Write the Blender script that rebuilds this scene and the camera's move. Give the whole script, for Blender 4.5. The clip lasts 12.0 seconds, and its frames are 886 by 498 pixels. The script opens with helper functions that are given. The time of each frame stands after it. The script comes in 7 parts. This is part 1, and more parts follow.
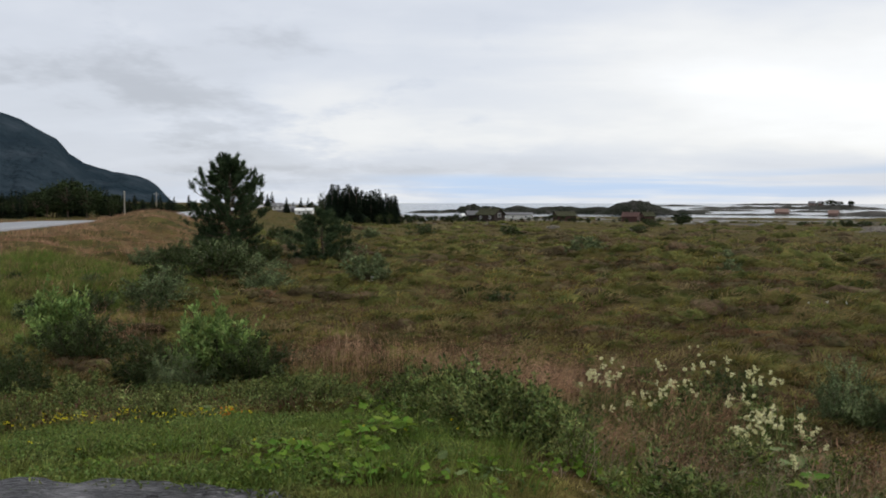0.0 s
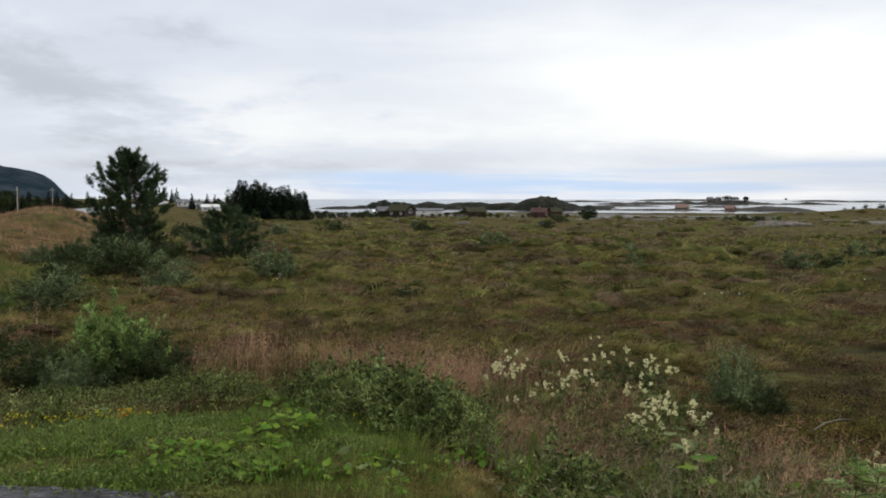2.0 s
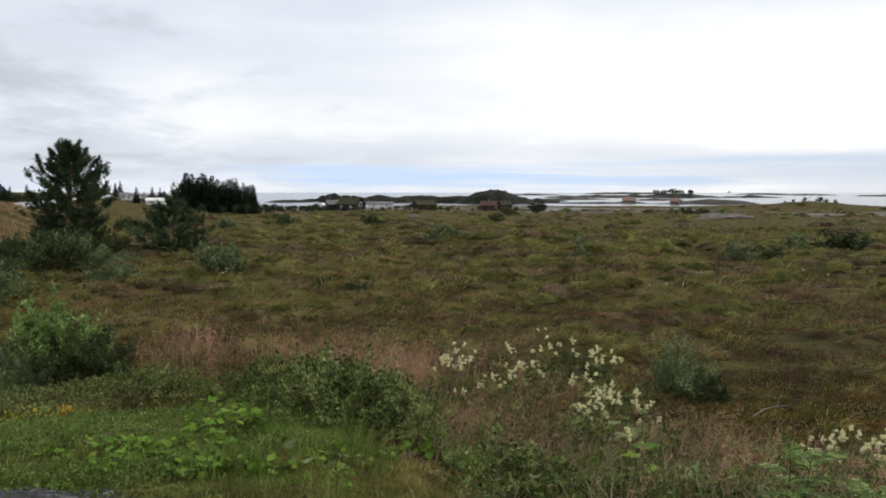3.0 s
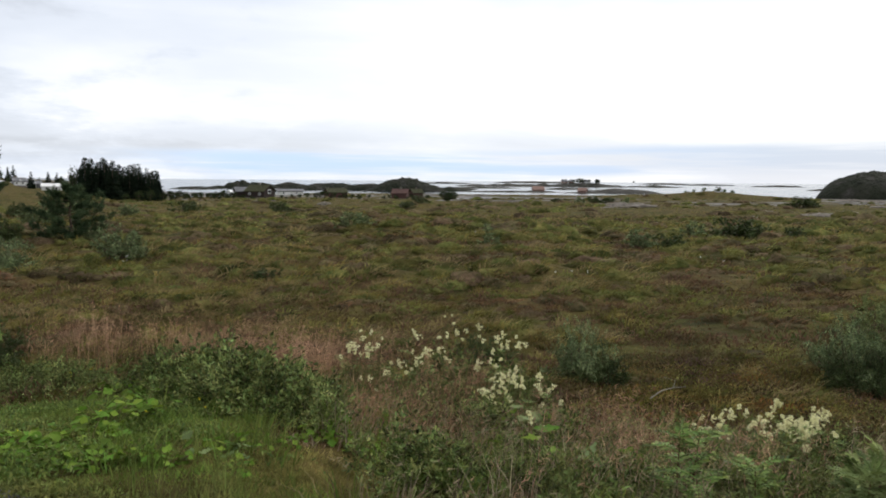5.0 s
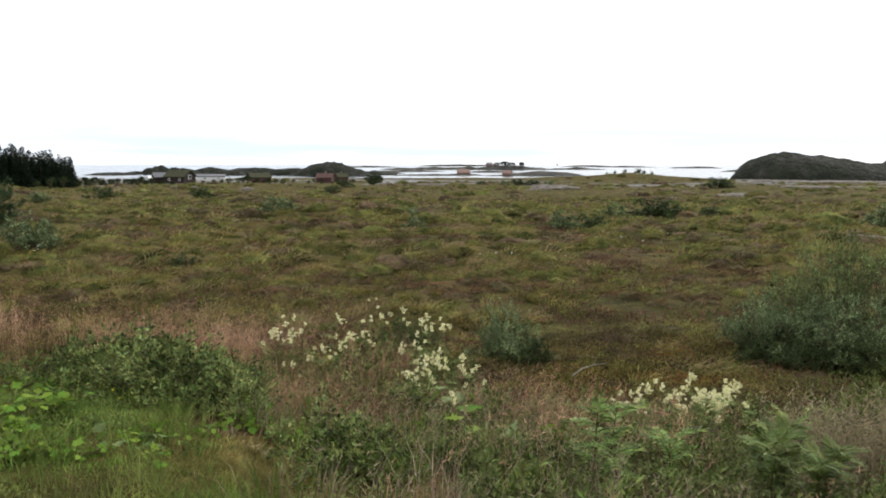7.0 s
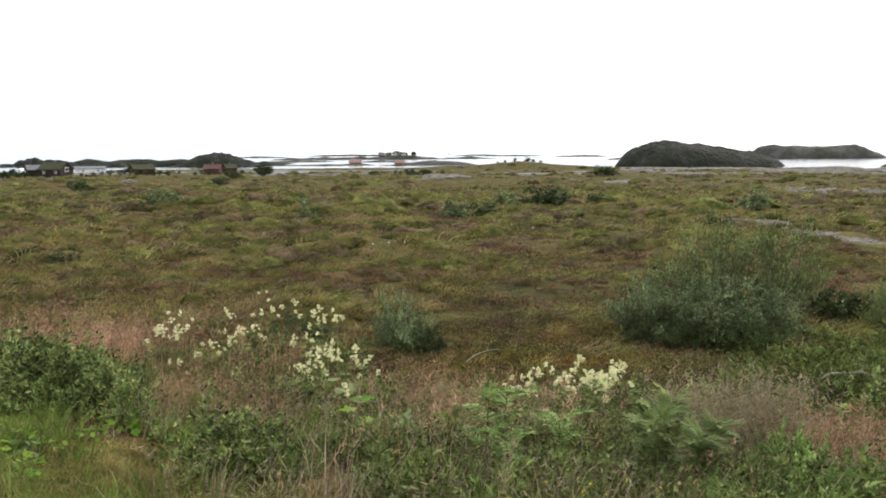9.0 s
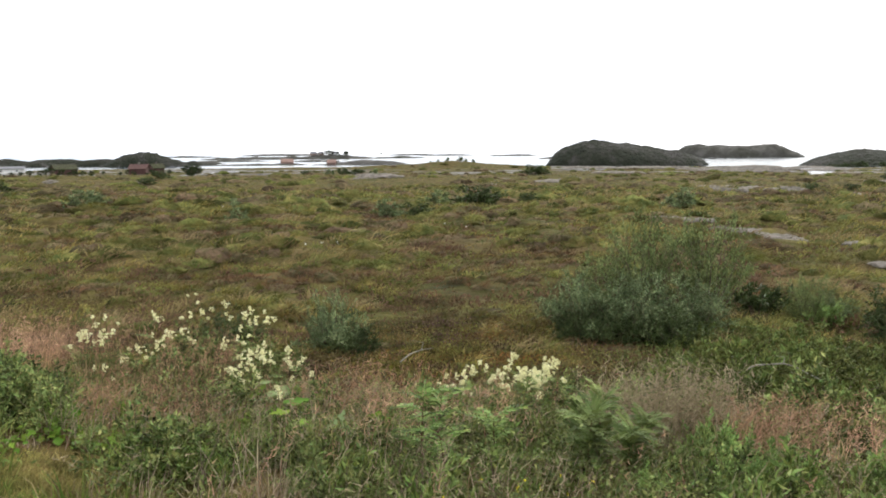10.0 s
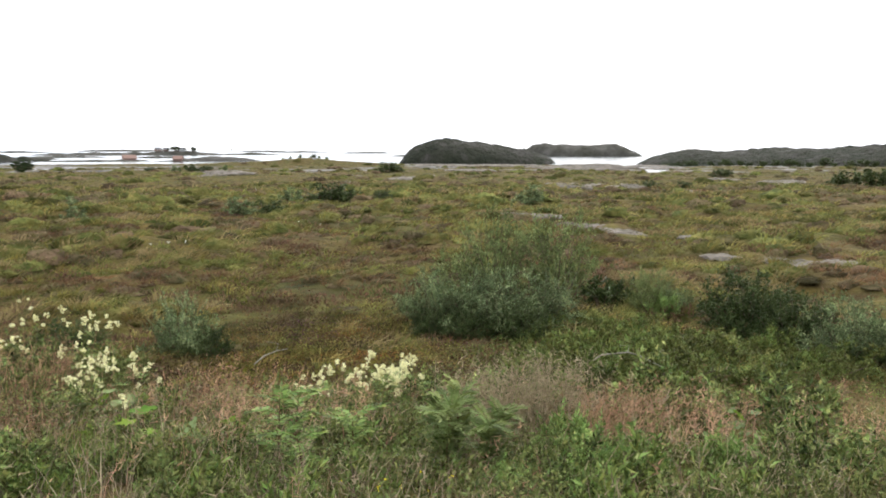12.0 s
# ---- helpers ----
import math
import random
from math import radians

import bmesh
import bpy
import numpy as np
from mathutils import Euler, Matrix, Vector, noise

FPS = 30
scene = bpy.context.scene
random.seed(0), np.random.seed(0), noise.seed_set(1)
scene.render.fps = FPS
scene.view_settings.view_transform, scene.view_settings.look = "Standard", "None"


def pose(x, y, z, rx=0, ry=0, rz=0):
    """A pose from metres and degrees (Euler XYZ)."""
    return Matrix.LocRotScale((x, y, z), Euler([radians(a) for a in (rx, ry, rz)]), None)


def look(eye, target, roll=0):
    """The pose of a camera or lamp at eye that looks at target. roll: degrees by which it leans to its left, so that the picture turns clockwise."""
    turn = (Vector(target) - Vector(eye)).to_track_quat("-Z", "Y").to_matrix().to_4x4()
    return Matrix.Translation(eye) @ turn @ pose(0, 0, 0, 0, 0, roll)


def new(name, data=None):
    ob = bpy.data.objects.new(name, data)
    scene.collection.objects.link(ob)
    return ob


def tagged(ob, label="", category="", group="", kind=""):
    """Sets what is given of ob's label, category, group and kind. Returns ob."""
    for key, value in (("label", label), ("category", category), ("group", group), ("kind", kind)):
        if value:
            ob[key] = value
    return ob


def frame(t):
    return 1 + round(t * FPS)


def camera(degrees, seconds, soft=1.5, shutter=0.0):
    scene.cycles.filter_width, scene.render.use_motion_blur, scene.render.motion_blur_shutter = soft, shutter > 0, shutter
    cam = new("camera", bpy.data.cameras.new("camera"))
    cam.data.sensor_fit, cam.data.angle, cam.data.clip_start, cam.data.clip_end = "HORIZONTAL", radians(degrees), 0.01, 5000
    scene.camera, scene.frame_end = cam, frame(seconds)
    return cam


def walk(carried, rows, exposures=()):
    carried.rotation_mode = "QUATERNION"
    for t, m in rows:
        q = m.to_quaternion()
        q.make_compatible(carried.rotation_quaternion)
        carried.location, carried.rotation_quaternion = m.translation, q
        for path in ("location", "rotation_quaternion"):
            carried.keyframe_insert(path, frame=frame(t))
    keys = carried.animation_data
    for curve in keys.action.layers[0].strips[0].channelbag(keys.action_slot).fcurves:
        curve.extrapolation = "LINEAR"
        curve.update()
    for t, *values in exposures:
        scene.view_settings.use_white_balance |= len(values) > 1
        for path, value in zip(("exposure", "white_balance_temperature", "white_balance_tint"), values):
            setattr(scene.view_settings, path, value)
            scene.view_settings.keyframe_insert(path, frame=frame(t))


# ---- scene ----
cam = camera(56.12, 12.0, soft=1.85)
PATH = [
    (0.0, pose(0.000, 0.000, 1.650, 86.77, -0.10, 0.01)),
    (0.5, pose(0.016, -0.007, 1.648, 86.77, -0.27, -1.59)),
    (1.0, pose(0.033, -0.012, 1.645, 86.59, 0.06, -2.76)),
    (1.5, pose(0.049, -0.017, 1.642, 86.45, -0.17, -4.11)),
    (2.0, pose(0.066, -0.021, 1.639, 86.50, -0.04, -6.11)),
    (2.5, pose(0.082, -0.025, 1.636, 86.19, 0.04, -7.73)),
    (3.0, pose(0.098, -0.027, 1.633, 86.04, -0.01, -9.54)),
    (3.5, pose(0.113, -0.029, 1.630, 85.92, -0.18, -11.30)),
    (5.5, pose(0.171, -0.028, 1.617, 85.04, -0.40, -16.76)),
    (6.0, pose(0.184, -0.026, 1.613, 84.82, -0.27, -17.92)),
    (6.5, pose(0.197, -0.023, 1.610, 84.31, -0.17, -19.42)),
    (7.0, pose(0.208, -0.020, 1.607, 84.14, -0.02, -20.72)),
    (9.0, pose(0.247, 0.001, 1.597, 83.42, 0.35, -28.10)),
    (9.5, pose(0.254, 0.008, 1.595, 83.44, 0.11, -30.53)),
    (10.0, pose(0.260, 0.015, 1.593, 83.35, 0.39, -32.70)),
    (10.5, pose(0.265, 0.023, 1.592, 83.24, 0.29, -35.48)),
    (11.0, pose(0.269, 0.032, 1.590, 83.27, 0.15, -37.67)),
    (11.5, pose(0.272, 0.041, 1.590, 83.36, 0.03, -39.97)),
    (12.0, pose(0.273, 0.051, 1.589, 83.15, -0.06, -42.70)),
]
walk(cam, PATH, exposures=[(0.0, 0.20), (3.5, 0.40), (5.5, 0.54), (7.0, 0.90), (9.5, 1.24), (11.0, 1.42), (12.0, 1.46)])

# ---- sky and sun: a bright overcast with a thin clear strip over the sea ----
SUN_BEARING, SUN_HEIGHT = 62.0, 38.0


def make_world():
    w = bpy.data.worlds.new("overcast_sky")
    scene.world = w
    w.use_nodes = True
    nt = w.node_tree
    nt.nodes.clear()
    N, L = nt.nodes.new, nt.links.new

    def math_node(op, a, b=None, c=None, clamp=False):
        n = N("ShaderNodeMath")
        n.operation, n.use_clamp = op, clamp
        for i, v in enumerate((a, b, c)):
            if v is None:
                continue
            if isinstance(v, (int, float)):
                n.inputs[i].default_value = v
            else:
                L(v, n.inputs[i])
        return n.outputs[0]

    def mix(f, a, b):
        n = N("ShaderNodeMix")
        n.data_type = "RGBA"
        for i, v in ((0, f), (6, a), (7, b)):
            if isinstance(v, (int, float)):
                n.inputs[i].default_value = v
            elif isinstance(v, tuple):
                n.inputs[i].default_value = (*v, 1)
            else:
                L(v, n.inputs[i])
        return n.outputs[2]

    def step(lo, hi, v):
        n = N("ShaderNodeMapRange")
        n.interpolation_type = "SMOOTHSTEP"
        n.inputs[1].default_value, n.inputs[2].default_value = lo, hi
        L(v, n.inputs[0])
        return n.outputs[0]

    def noise_at(vec, scale, detail, rough=0.5):
        n = N("ShaderNodeTexNoise")
        n.inputs["Scale"].default_value, n.inputs["Detail"].default_value, n.inputs["Roughness"].default_value = scale, detail, rough
        L(vec, n.inputs["Vector"])
        return n.outputs[0]

    def combine(x, y, z):
        n = N("ShaderNodeCombineXYZ")
        for i, v in enumerate((x, y, z)):
            if isinstance(v, (int, float)):
                n.inputs[i].default_value = v
            else:
                L(v, n.inputs[i])
        return n.outputs[0]

    co = N("ShaderNodeTexCoord").outputs["Generated"]
    sep = N("ShaderNodeSeparateXYZ")
    L(co, sep.inputs[0])
    x, y, z = sep.outputs
    up = math_node("MAXIMUM", z, 0.0)
    # cloud sheet seen in perspective
    den = math_node("ADD", up, 0.18)
    px, py = math_node("DIVIDE", x, den), math_node("DIVIDE", y, den)
    sheet = combine(px, py, 3.7)
    big = noise_at(sheet, 0.85, 5, 0.5)
    fine = noise_at(combine(math_node("MULTIPLY", px, 0.5), math_node("MULTIPLY", py, 1.3), 9.1), 1.5, 5, 0.55)
    # brighter where the sun stands behind the cloud
    b, h = radians(SUN_BEARING), radians(SUN_HEIGHT)
    dot = N("ShaderNodeVectorMath")
    dot.operation = "DOT_PRODUCT"
    dot.inputs[1].default_value = (math.sin(b) * math.cos(h), math.cos(b) * math.cos(h), math.sin(h))
    L(co, dot.inputs[0])
    glow = math_node("POWER", math_node("MAXIMUM", dot.outputs["Value"], 0.0), 2.0)
    cover = math_node("MULTIPLY_ADD", step(0.36, 0.66, big), 0.12, 0.765)
    cover = math_node("MULTIPLY_ADD", step(0.42, 0.72, fine), 0.05, cover)
    cover = math_node("MULTIPLY_ADD", glow, 0.03, math_node("SUBTRACT", cover, 0.13))
    # an overcast sky is brighter overhead than low down
    cover = math_node("MULTIPLY_ADD", step(0.24, 0.85, z), 0.14, cover)
    # ragged grey scud on the mountain side
    scud = noise_at(combine(math_node("MULTIPLY", px, 1.2), math_node("MULTIPLY", py, 1.0), 21.3), 1.25, 6, 0.6)
    scud = math_node("MULTIPLY", step(0.50, 0.66, scud), math_node("SUBTRACT", 1.0, step(-0.25, 0.30, x)))
    cover = math_node("MULTIPLY_ADD", scud, -0.125, cover)
    # a lighter belt above the horizon on the sea side
    belt = math_node("MULTIPLY", step(0.035, 0.075, z), math_node("SUBTRACT", 1.0, step(0.12, 0.26, z)))
    belt = math_node("MULTIPLY", belt, step(-0.35, 0.35, x))
    cover = math_node("MULTIPLY_ADD", belt, 0.13, cover)
    tint = mix(step(0.66, 0.82, cover), (0.90, 0.953, 1.055), (0.985, 0.995, 1.005))
    cloud = N("ShaderNodeVectorMath")
    cloud.operation = "SCALE"
    L(tint, cloud.inputs[0])
    L(cover, cloud.inputs["Scale"])
    # streaks of clear sky near the horizon
    az = math_node("ARCTAN2", x, y)
    zs = math_node("MULTIPLY_ADD", step(0.30, 0.60, az), -0.010, z)
    streak = noise_at(combine(math_node("MULTIPLY", az, 2.6), math_node("MULTIPLY", z, 60.0), 0.0), 1.0, 4, 0.55)
    strip = math_node("MULTIPLY", step(-0.004, 0.006, zs), math_node("SUBTRACT", 1.0, step(0.026, 0.038, zs)))
    strip = math_node("MULTIPLY", strip, step(0.34, 0.56, streak))
    strip = math_node("MULTIPLY", strip, math_node("MULTIPLY_ADD", step(-0.15, 0.05, az), 0.85, 0.15))
    sky = N("ShaderNodeTexSky")
    sky.sky_type, sky.sun_disc = "NISHITA", False
    sky.sun_elevation, sky.sun_rotation = radians(SUN_HEIGHT), radians(SUN_BEARING)
    clear, grey = N("ShaderNodeBackground"), N("ShaderNodeBackground")
    L(sky.outputs[0], clear.inputs[0])
    clear.inputs[1].default_value = 0.10
    L(mix(strip, cloud.outputs[0], mix(step(0.25, 0.75, az), (0.47, 0.60, 0.80), (0.47, 0.53, 0.63))), grey.inputs[0])
    grey.inputs[1].default_value = 1.0
    both = N("ShaderNodeMixShader")
    both.inputs[0].default_value = 0.93
    L(clear.outputs[0], both.inputs[1])
    L(grey.outputs[0], both.inputs[2])
    L(both.outputs[0], N("ShaderNodeOutputWorld").inputs[0])


make_world()
sun = new("sun", bpy.data.lights.new("sun", "SUN"))
sun.data.energy, sun.data.angle, sun.data.color = 1.05, radians(24), (1.0, 0.97, 0.92)
SX, SY = math.sin(radians(SUN_BEARING)) * 50, math.cos(radians(SUN_BEARING)) * 50
sun.matrix_world = look((SX, SY, 50 * math.tan(radians(SUN_HEIGHT))), (0, 0, 0))

# ---- materials ----
def material(name, colours, scale=1.0, rough=0.8, bump=0.0, bump_scale=None, island=0.0, metal=0.0, leaf=0.0, patch=None, patch_scale=0.05, stretch=(1, 1, 1), detail=6, spec=0.3, random_object=0.0, mottle=None):
    """A node material. colours: two or more base colours spread by noise at that scale (per metre); patch: a second set at a larger scale;
    mottle: (scale, amount) of broad light and dark blotches; island: how much each loose piece differs in lightness; leaf: share of light that shines through."""
    m = bpy.data.materials.new(name)
    m.use_nodes = True
    nt = m.node_tree
    nt.nodes.clear()
    N, L = nt.nodes.new, nt.links.new
    co = N("ShaderNodeNewGeometry")
    mp = N("ShaderNodeMapping")
    mp.inputs["Scale"].default_value = stretch
    L(co.outputs["Position"], mp.inputs[0])

    def ramp_noise(sc, cols, det, lo=0.30, hi=0.70):
        n = N("ShaderNodeTexNoise")
        n.inputs["Scale"].default_value, n.inputs["Detail"].default_value, n.inputs["Roughness"].default_value = sc, det, 0.6
        L(mp.outputs[0], n.inputs["Vector"])
        r = N("ShaderNodeValToRGB")
        e = r.color_ramp.elements
        while len(e) < len(cols):
            e.new(0.5)
        for i, c in enumerate(cols):
            e[i].position, e[i].color = lo + (hi - lo) * i / max(1, len(cols) - 1), (*c, 1)
        L(n.outputs[0], r.inputs[0])
        return n.outputs[0], r.outputs[0]

    value, colour = ramp_noise(scale, colours, detail)
    if patch:
        n2, c2 = ramp_noise(patch_scale, patch, 4)
        mx = N("ShaderNodeMix")
        mx.data_type = "RGBA"
        mx.inputs[0].default_value = 0.5
        L(colour, mx.inputs[6])
        L(c2, mx.inputs[7])
        colour = mx.outputs[2]
    if mottle:
        mn = N("ShaderNodeTexNoise")
        mn.inputs["Scale"].default_value, mn.inputs["Detail"].default_value = mottle[0], 2
        L(mp.outputs[0], mn.inputs["Vector"])
        mm = N("ShaderNodeMapRange")
        mm.inputs[1].default_value, mm.inputs[2].default_value, mm.inputs[3].default_value, mm.inputs[4].default_value = 0.33, 0.67, 1 - mottle[1], 1 + mottle[1]
        L(mn.outputs[0], mm.inputs[0])
        mv = N("ShaderNodeHueSaturation")
        L(mm.outputs[0], mv.inputs["Value"])
        L(colour, mv.inputs["Color"])
        colour = mv.outputs[0]
    if island or random_object:
        src = co.outputs["Random Per Island"] if island else N("ShaderNodeObjectInfo").outputs["Random"]
        amount = island or random_object
        mr = N("ShaderNodeMapRange")
        mr.inputs[3].default_value, mr.inputs[4].default_value = 1 - amount, 1 + amount
        L(src, mr.inputs[0])
        hs = N("ShaderNodeHueSaturation")
        L(mr.outputs[0], hs.inputs["Value"])
        h2 = N("ShaderNodeMapRange")
        h2.inputs[3].default_value, h2.inputs[4].default_value = 0.5 - 0.05 * amount, 0.5 + 0.05 * amount
        ml = N("ShaderNodeMath")
        ml.operation = "MULTIPLY"
        ml.inputs[1].default_value = 7.31
        fr = N("ShaderNodeMath")
        fr.operation = "FRACT"
        L(src, ml.inputs[0])
        L(ml.outputs[0], fr.inputs[0])
        L(fr.outputs[0], h2.inputs[0])
        L(h2.outputs[0], hs.inputs["Hue"])
        L(colour, hs.inputs["Color"])
        colour = hs.outputs[0]
    p = N("ShaderNodeBsdfPrincipled")
    p.inputs["Roughness"].default_value, p.inputs["Metallic"].default_value = rough, metal
    p.inputs["Specular IOR Level"].default_value = spec
    L(colour, p.inputs["Base Color"])
    if bump:
        bn = N("ShaderNodeTexNoise")
        bn.inputs["Scale"].default_value, bn.inputs["Detail"].default_value = bump_scale or scale * 3, 5
        L(mp.outputs[0], bn.inputs["Vector"])
        bp = N("ShaderNodeBump")
        bp.inputs["Strength"].default_value, bp.inputs["Distance"].default_value = bump, 1.0 / (bump_scale or scale * 3)
        L(bn.outputs[0], bp.inputs["Height"])
        L(bp.outputs[0], p.inputs["Normal"])
    out = N("ShaderNodeOutputMaterial")
    if leaf:
        tr = N("ShaderNodeBsdfTranslucent")
        L(colour, tr.inputs[0])
        ms = N("ShaderNodeMixShader")
        ms.inputs[0].default_value = leaf
        L(p.outputs[0], ms.inputs[1])
        L(tr.outputs[0], ms.inputs[2])
        L(ms.outputs[0], out.inputs[0])
    else:
        L(p.outputs[0], out.inputs[0])
    return m


M_BOG = material("bog_ground", [(0.018, 0.016, 0.009), (0.040, 0.037, 0.013), (0.076, 0.069, 0.019), (0.068, 0.048, 0.022), (0.128, 0.108, 0.048)], 0.9, 0.95, 0.8, 5.0,
                 patch=[(0.032, 0.035, 0.011), (0.066, 0.060, 0.016), (0.088, 0.056, 0.021), (0.052, 0.058, 0.014)], patch_scale=0.13, spec=0.05, mottle=(1.3, 0.4))
# palest colours paint wet glints as well as pale streaks of cracked asphalt
M_ASPHALT = material("wet_asphalt_painted_glints", [(0.006, 0.006, 0.006), (0.015, 0.014, 0.015), (0.042, 0.04, 0.043), (0.272, 0.26, 0.268)], 34, 0.42, 1.0, 40, patch=[(0.006, 0.006, 0.007), (0.019, 0.018, 0.020), (0.230, 0.22, 0.232)], patch_scale=6.0, spec=0.2, stretch=(0.6, 1, 1))
M_ROAD = material("road_asphalt", [(0.11, 0.11, 0.12), (0.15, 0.15, 0.16)], 1.5, 0.32, 0.1, 30, spec=0.5)
M_PAINT = material("road_paint", [(0.6, 0.6, 0.58), (0.75, 0.75, 0.73)], 4, 0.6)
M_ROCK = material("grey_rock", [(0.035, 0.030, 0.024), (0.110, 0.098, 0.086), (0.250, 0.222, 0.205)], 1.8, 0.95, 1.0, 3.0, patch=[(0.07, 0.065, 0.045), (0.21, 0.185, 0.155), (0.30, 0.27, 0.235)], patch_scale=0.6, spec=0.1)
M_KNOLL = material("heathy_rock", [(0.013, 0.0125, 0.011), (0.020, 0.022, 0.014), (0.029, 0.028, 0.022), (0.095, 0.086, 0.084)], 0.20, 0.95, 1.0, 0.5, patch=[(0.009, 0.016, 0.009), (0.024, 0.027, 0.018), (0.060, 0.056, 0.054)], patch_scale=0.06, stretch=(1, 1, 0.55), spec=0.1)
M_SHORE = material("shore_rock", [(0.022, 0.022, 0.016), (0.055, 0.052, 0.046), (0.12, 0.113, 0.105)], 0.12, 0.9, 0.6, 0.7, patch=[(0.022, 0.026, 0.012), (0.085, 0.08, 0.075)], patch_scale=0.03, spec=0.1)
# the blue lift of these colours is aerial haze painted into the mountain
M_HAZED_MOUNTAIN = material("hazed_mountain_side", [(0.015, 0.025, 0.040), (0.028, 0.042, 0.058), (0.058, 0.074, 0.096)], 0.009, 0.95, 1.0, 0.02, patch=[(0.012, 0.024, 0.028), (0.036, 0.050, 0.058)], patch_scale=0.0022, spec=0.0)
M_PINE = material("pine_needles", [(0.026, 0.044, 0.022), (0.046, 0.072, 0.032), (0.080, 0.112, 0.050)], 2.0, 0.7, island=0.4, leaf=0.12, spec=0.08)
M_SPRUCE = material("spruce_needles", [(0.009, 0.014, 0.010), (0.015, 0.024, 0.014), (0.024, 0.034, 0.018)], 0.6, 0.8, island=0.3, leaf=0.05, spec=0.05)
M_BARK = material("bark", [(0.035, 0.026, 0.020), (0.09, 0.065, 0.045), (0.14, 0.10, 0.07)], 12, 0.9, 0.6, 30, stretch=(1, 1, 0.2))
M_WOODS = material("far_leaves", [(0.018, 0.026, 0.014), (0.034, 0.048, 0.020), (0.05, 0.068, 0.026)], 0.3, 0.85, island=0.3, leaf=0.1, spec=0.05)
M_POLE = material("weathered_pole", [(0.300, 0.270, 0.225), (0.510, 0.465, 0.405)], 6, 0.85, 0.3, 20, stretch=(1, 1, 0.1))
M_WHITE = material("white_boards", [(0.62, 0.62, 0.60), (0.78, 0.78, 0.77)], 2, 0.7)
M_DARKWOOD = material("dark_boards", [(0.020, 0.014, 0.012), (0.045, 0.030, 0.026)], 3, 0.85, stretch=(1, 1, 0.1))
M_RED = material("faded_red_boards", [(0.14, 0.085, 0.07), (0.26, 0.17, 0.14)], 2, 0.85, stretch=(1, 1, 0.1))
M_BROWN = material("brown_boards", [(0.052, 0.026, 0.022), (0.095, 0.048, 0.041)], 2, 0.85, stretch=(1, 1, 0.1))
M_TURF = material("turf_roof", [(0.022, 0.024, 0.010), (0.05, 0.05, 0.02)], 1.5, 0.95, 0.6, 4)
M_SLATE = material("grey_roof", [(0.07, 0.07, 0.075), (0.16, 0.16, 0.17)], 1.2, 0.6)
M_GLASS = material("window_glass", [(0.02, 0.022, 0.026), (0.04, 0.045, 0.05)], 2, 0.08, spec=0.6)


def add_shore(m):
    """Low ground near the tide line turns to bare grey rock and gravel."""
    nt = m.node_tree
    N, L = nt.nodes.new, nt.links.new
    p = next(n for n in nt.nodes if n.type == "BSDF_PRINCIPLED")
    old = p.inputs["Base Color"].links[0].from_socket
    geo = next(n for n in nt.nodes if n.type == "NEW_GEOMETRY")
    sep = N("ShaderNodeSeparateXYZ")
    L(geo.outputs["Position"], sep.inputs[0])
    n = N("ShaderNodeTexNoise")
    n.inputs["Scale"].default_value, n.inputs["Detail"].default_value = 0.035, 5
    L(geo.outputs["Position"], n.inputs["Vector"])
    add = N("ShaderNodeMath")
    add.operation = "MULTIPLY_ADD"
    add.inputs[1].default_value = 1.6
    L(n.outputs[0], add.inputs[0])
    L(sep.outputs[2], add.inputs[2])
    mr = N("ShaderNodeMapRange")
    mr.inputs[1].default_value, mr.inputs[2].default_value = -3.74, -3.94
    L(add.outputs[0], mr.inputs[0])
    r = N("ShaderNodeValToRGB")
    e = r.color_ramp.elements
    e[0].position, e[0].color, e[1].position, e[1].color = 0.35, (0.06, 0.055, 0.048, 1), 0.65, (0.21, 0.20, 0.19, 1)
    n2 = N("ShaderNodeTexNoise")
    n2.inputs["Scale"].default_value, n2.inputs["Detail"].default_value = 0.16, 6
    L(geo.outputs["Position"], n2.inputs["Vector"])
    L(n2.outputs[0], r.inputs[0])
    mx = N("ShaderNodeMix")
    mx.data_type = "RGBA"
    L(mr.outputs[0], mx.inputs[0])
    L(old, mx.inputs[6])
    L(r.outputs[0], mx.inputs[7])
    L(mx.outputs[2], p.inputs["Base Color"])


add_shore(M_BOG)


def make_water():
    m = bpy.data.materials.new("sea_water")
    m.use_nodes = True
    nt = m.node_tree
    N, L = nt.nodes.new, nt.links.new
    p = nt.nodes["Principled BSDF"]
    p.inputs["Base Color"].default_value = (0.03, 0.045, 0.055, 1)
    p.inputs["Roughness"].default_value, p.inputs["IOR"].default_value = 0.14, 1.33
    g = N("ShaderNodeNewGeometry")
    n = N("ShaderNodeTexNoise")
    n.inputs["Scale"].default_value, n.inputs["Detail"].default_value = 0.25, 5
    L(g.outputs["Position"], n.inputs["Vector"])
    b = N("ShaderNodeBump")
    b.inputs["Strength"].default_value, b.inputs["Distance"].default_value = 0.055, 1.0
    L(n.outputs[0], b.inputs["Height"])
    L(b.outputs[0], p.inputs["Normal"])
    return m


M_WATER = make_water()

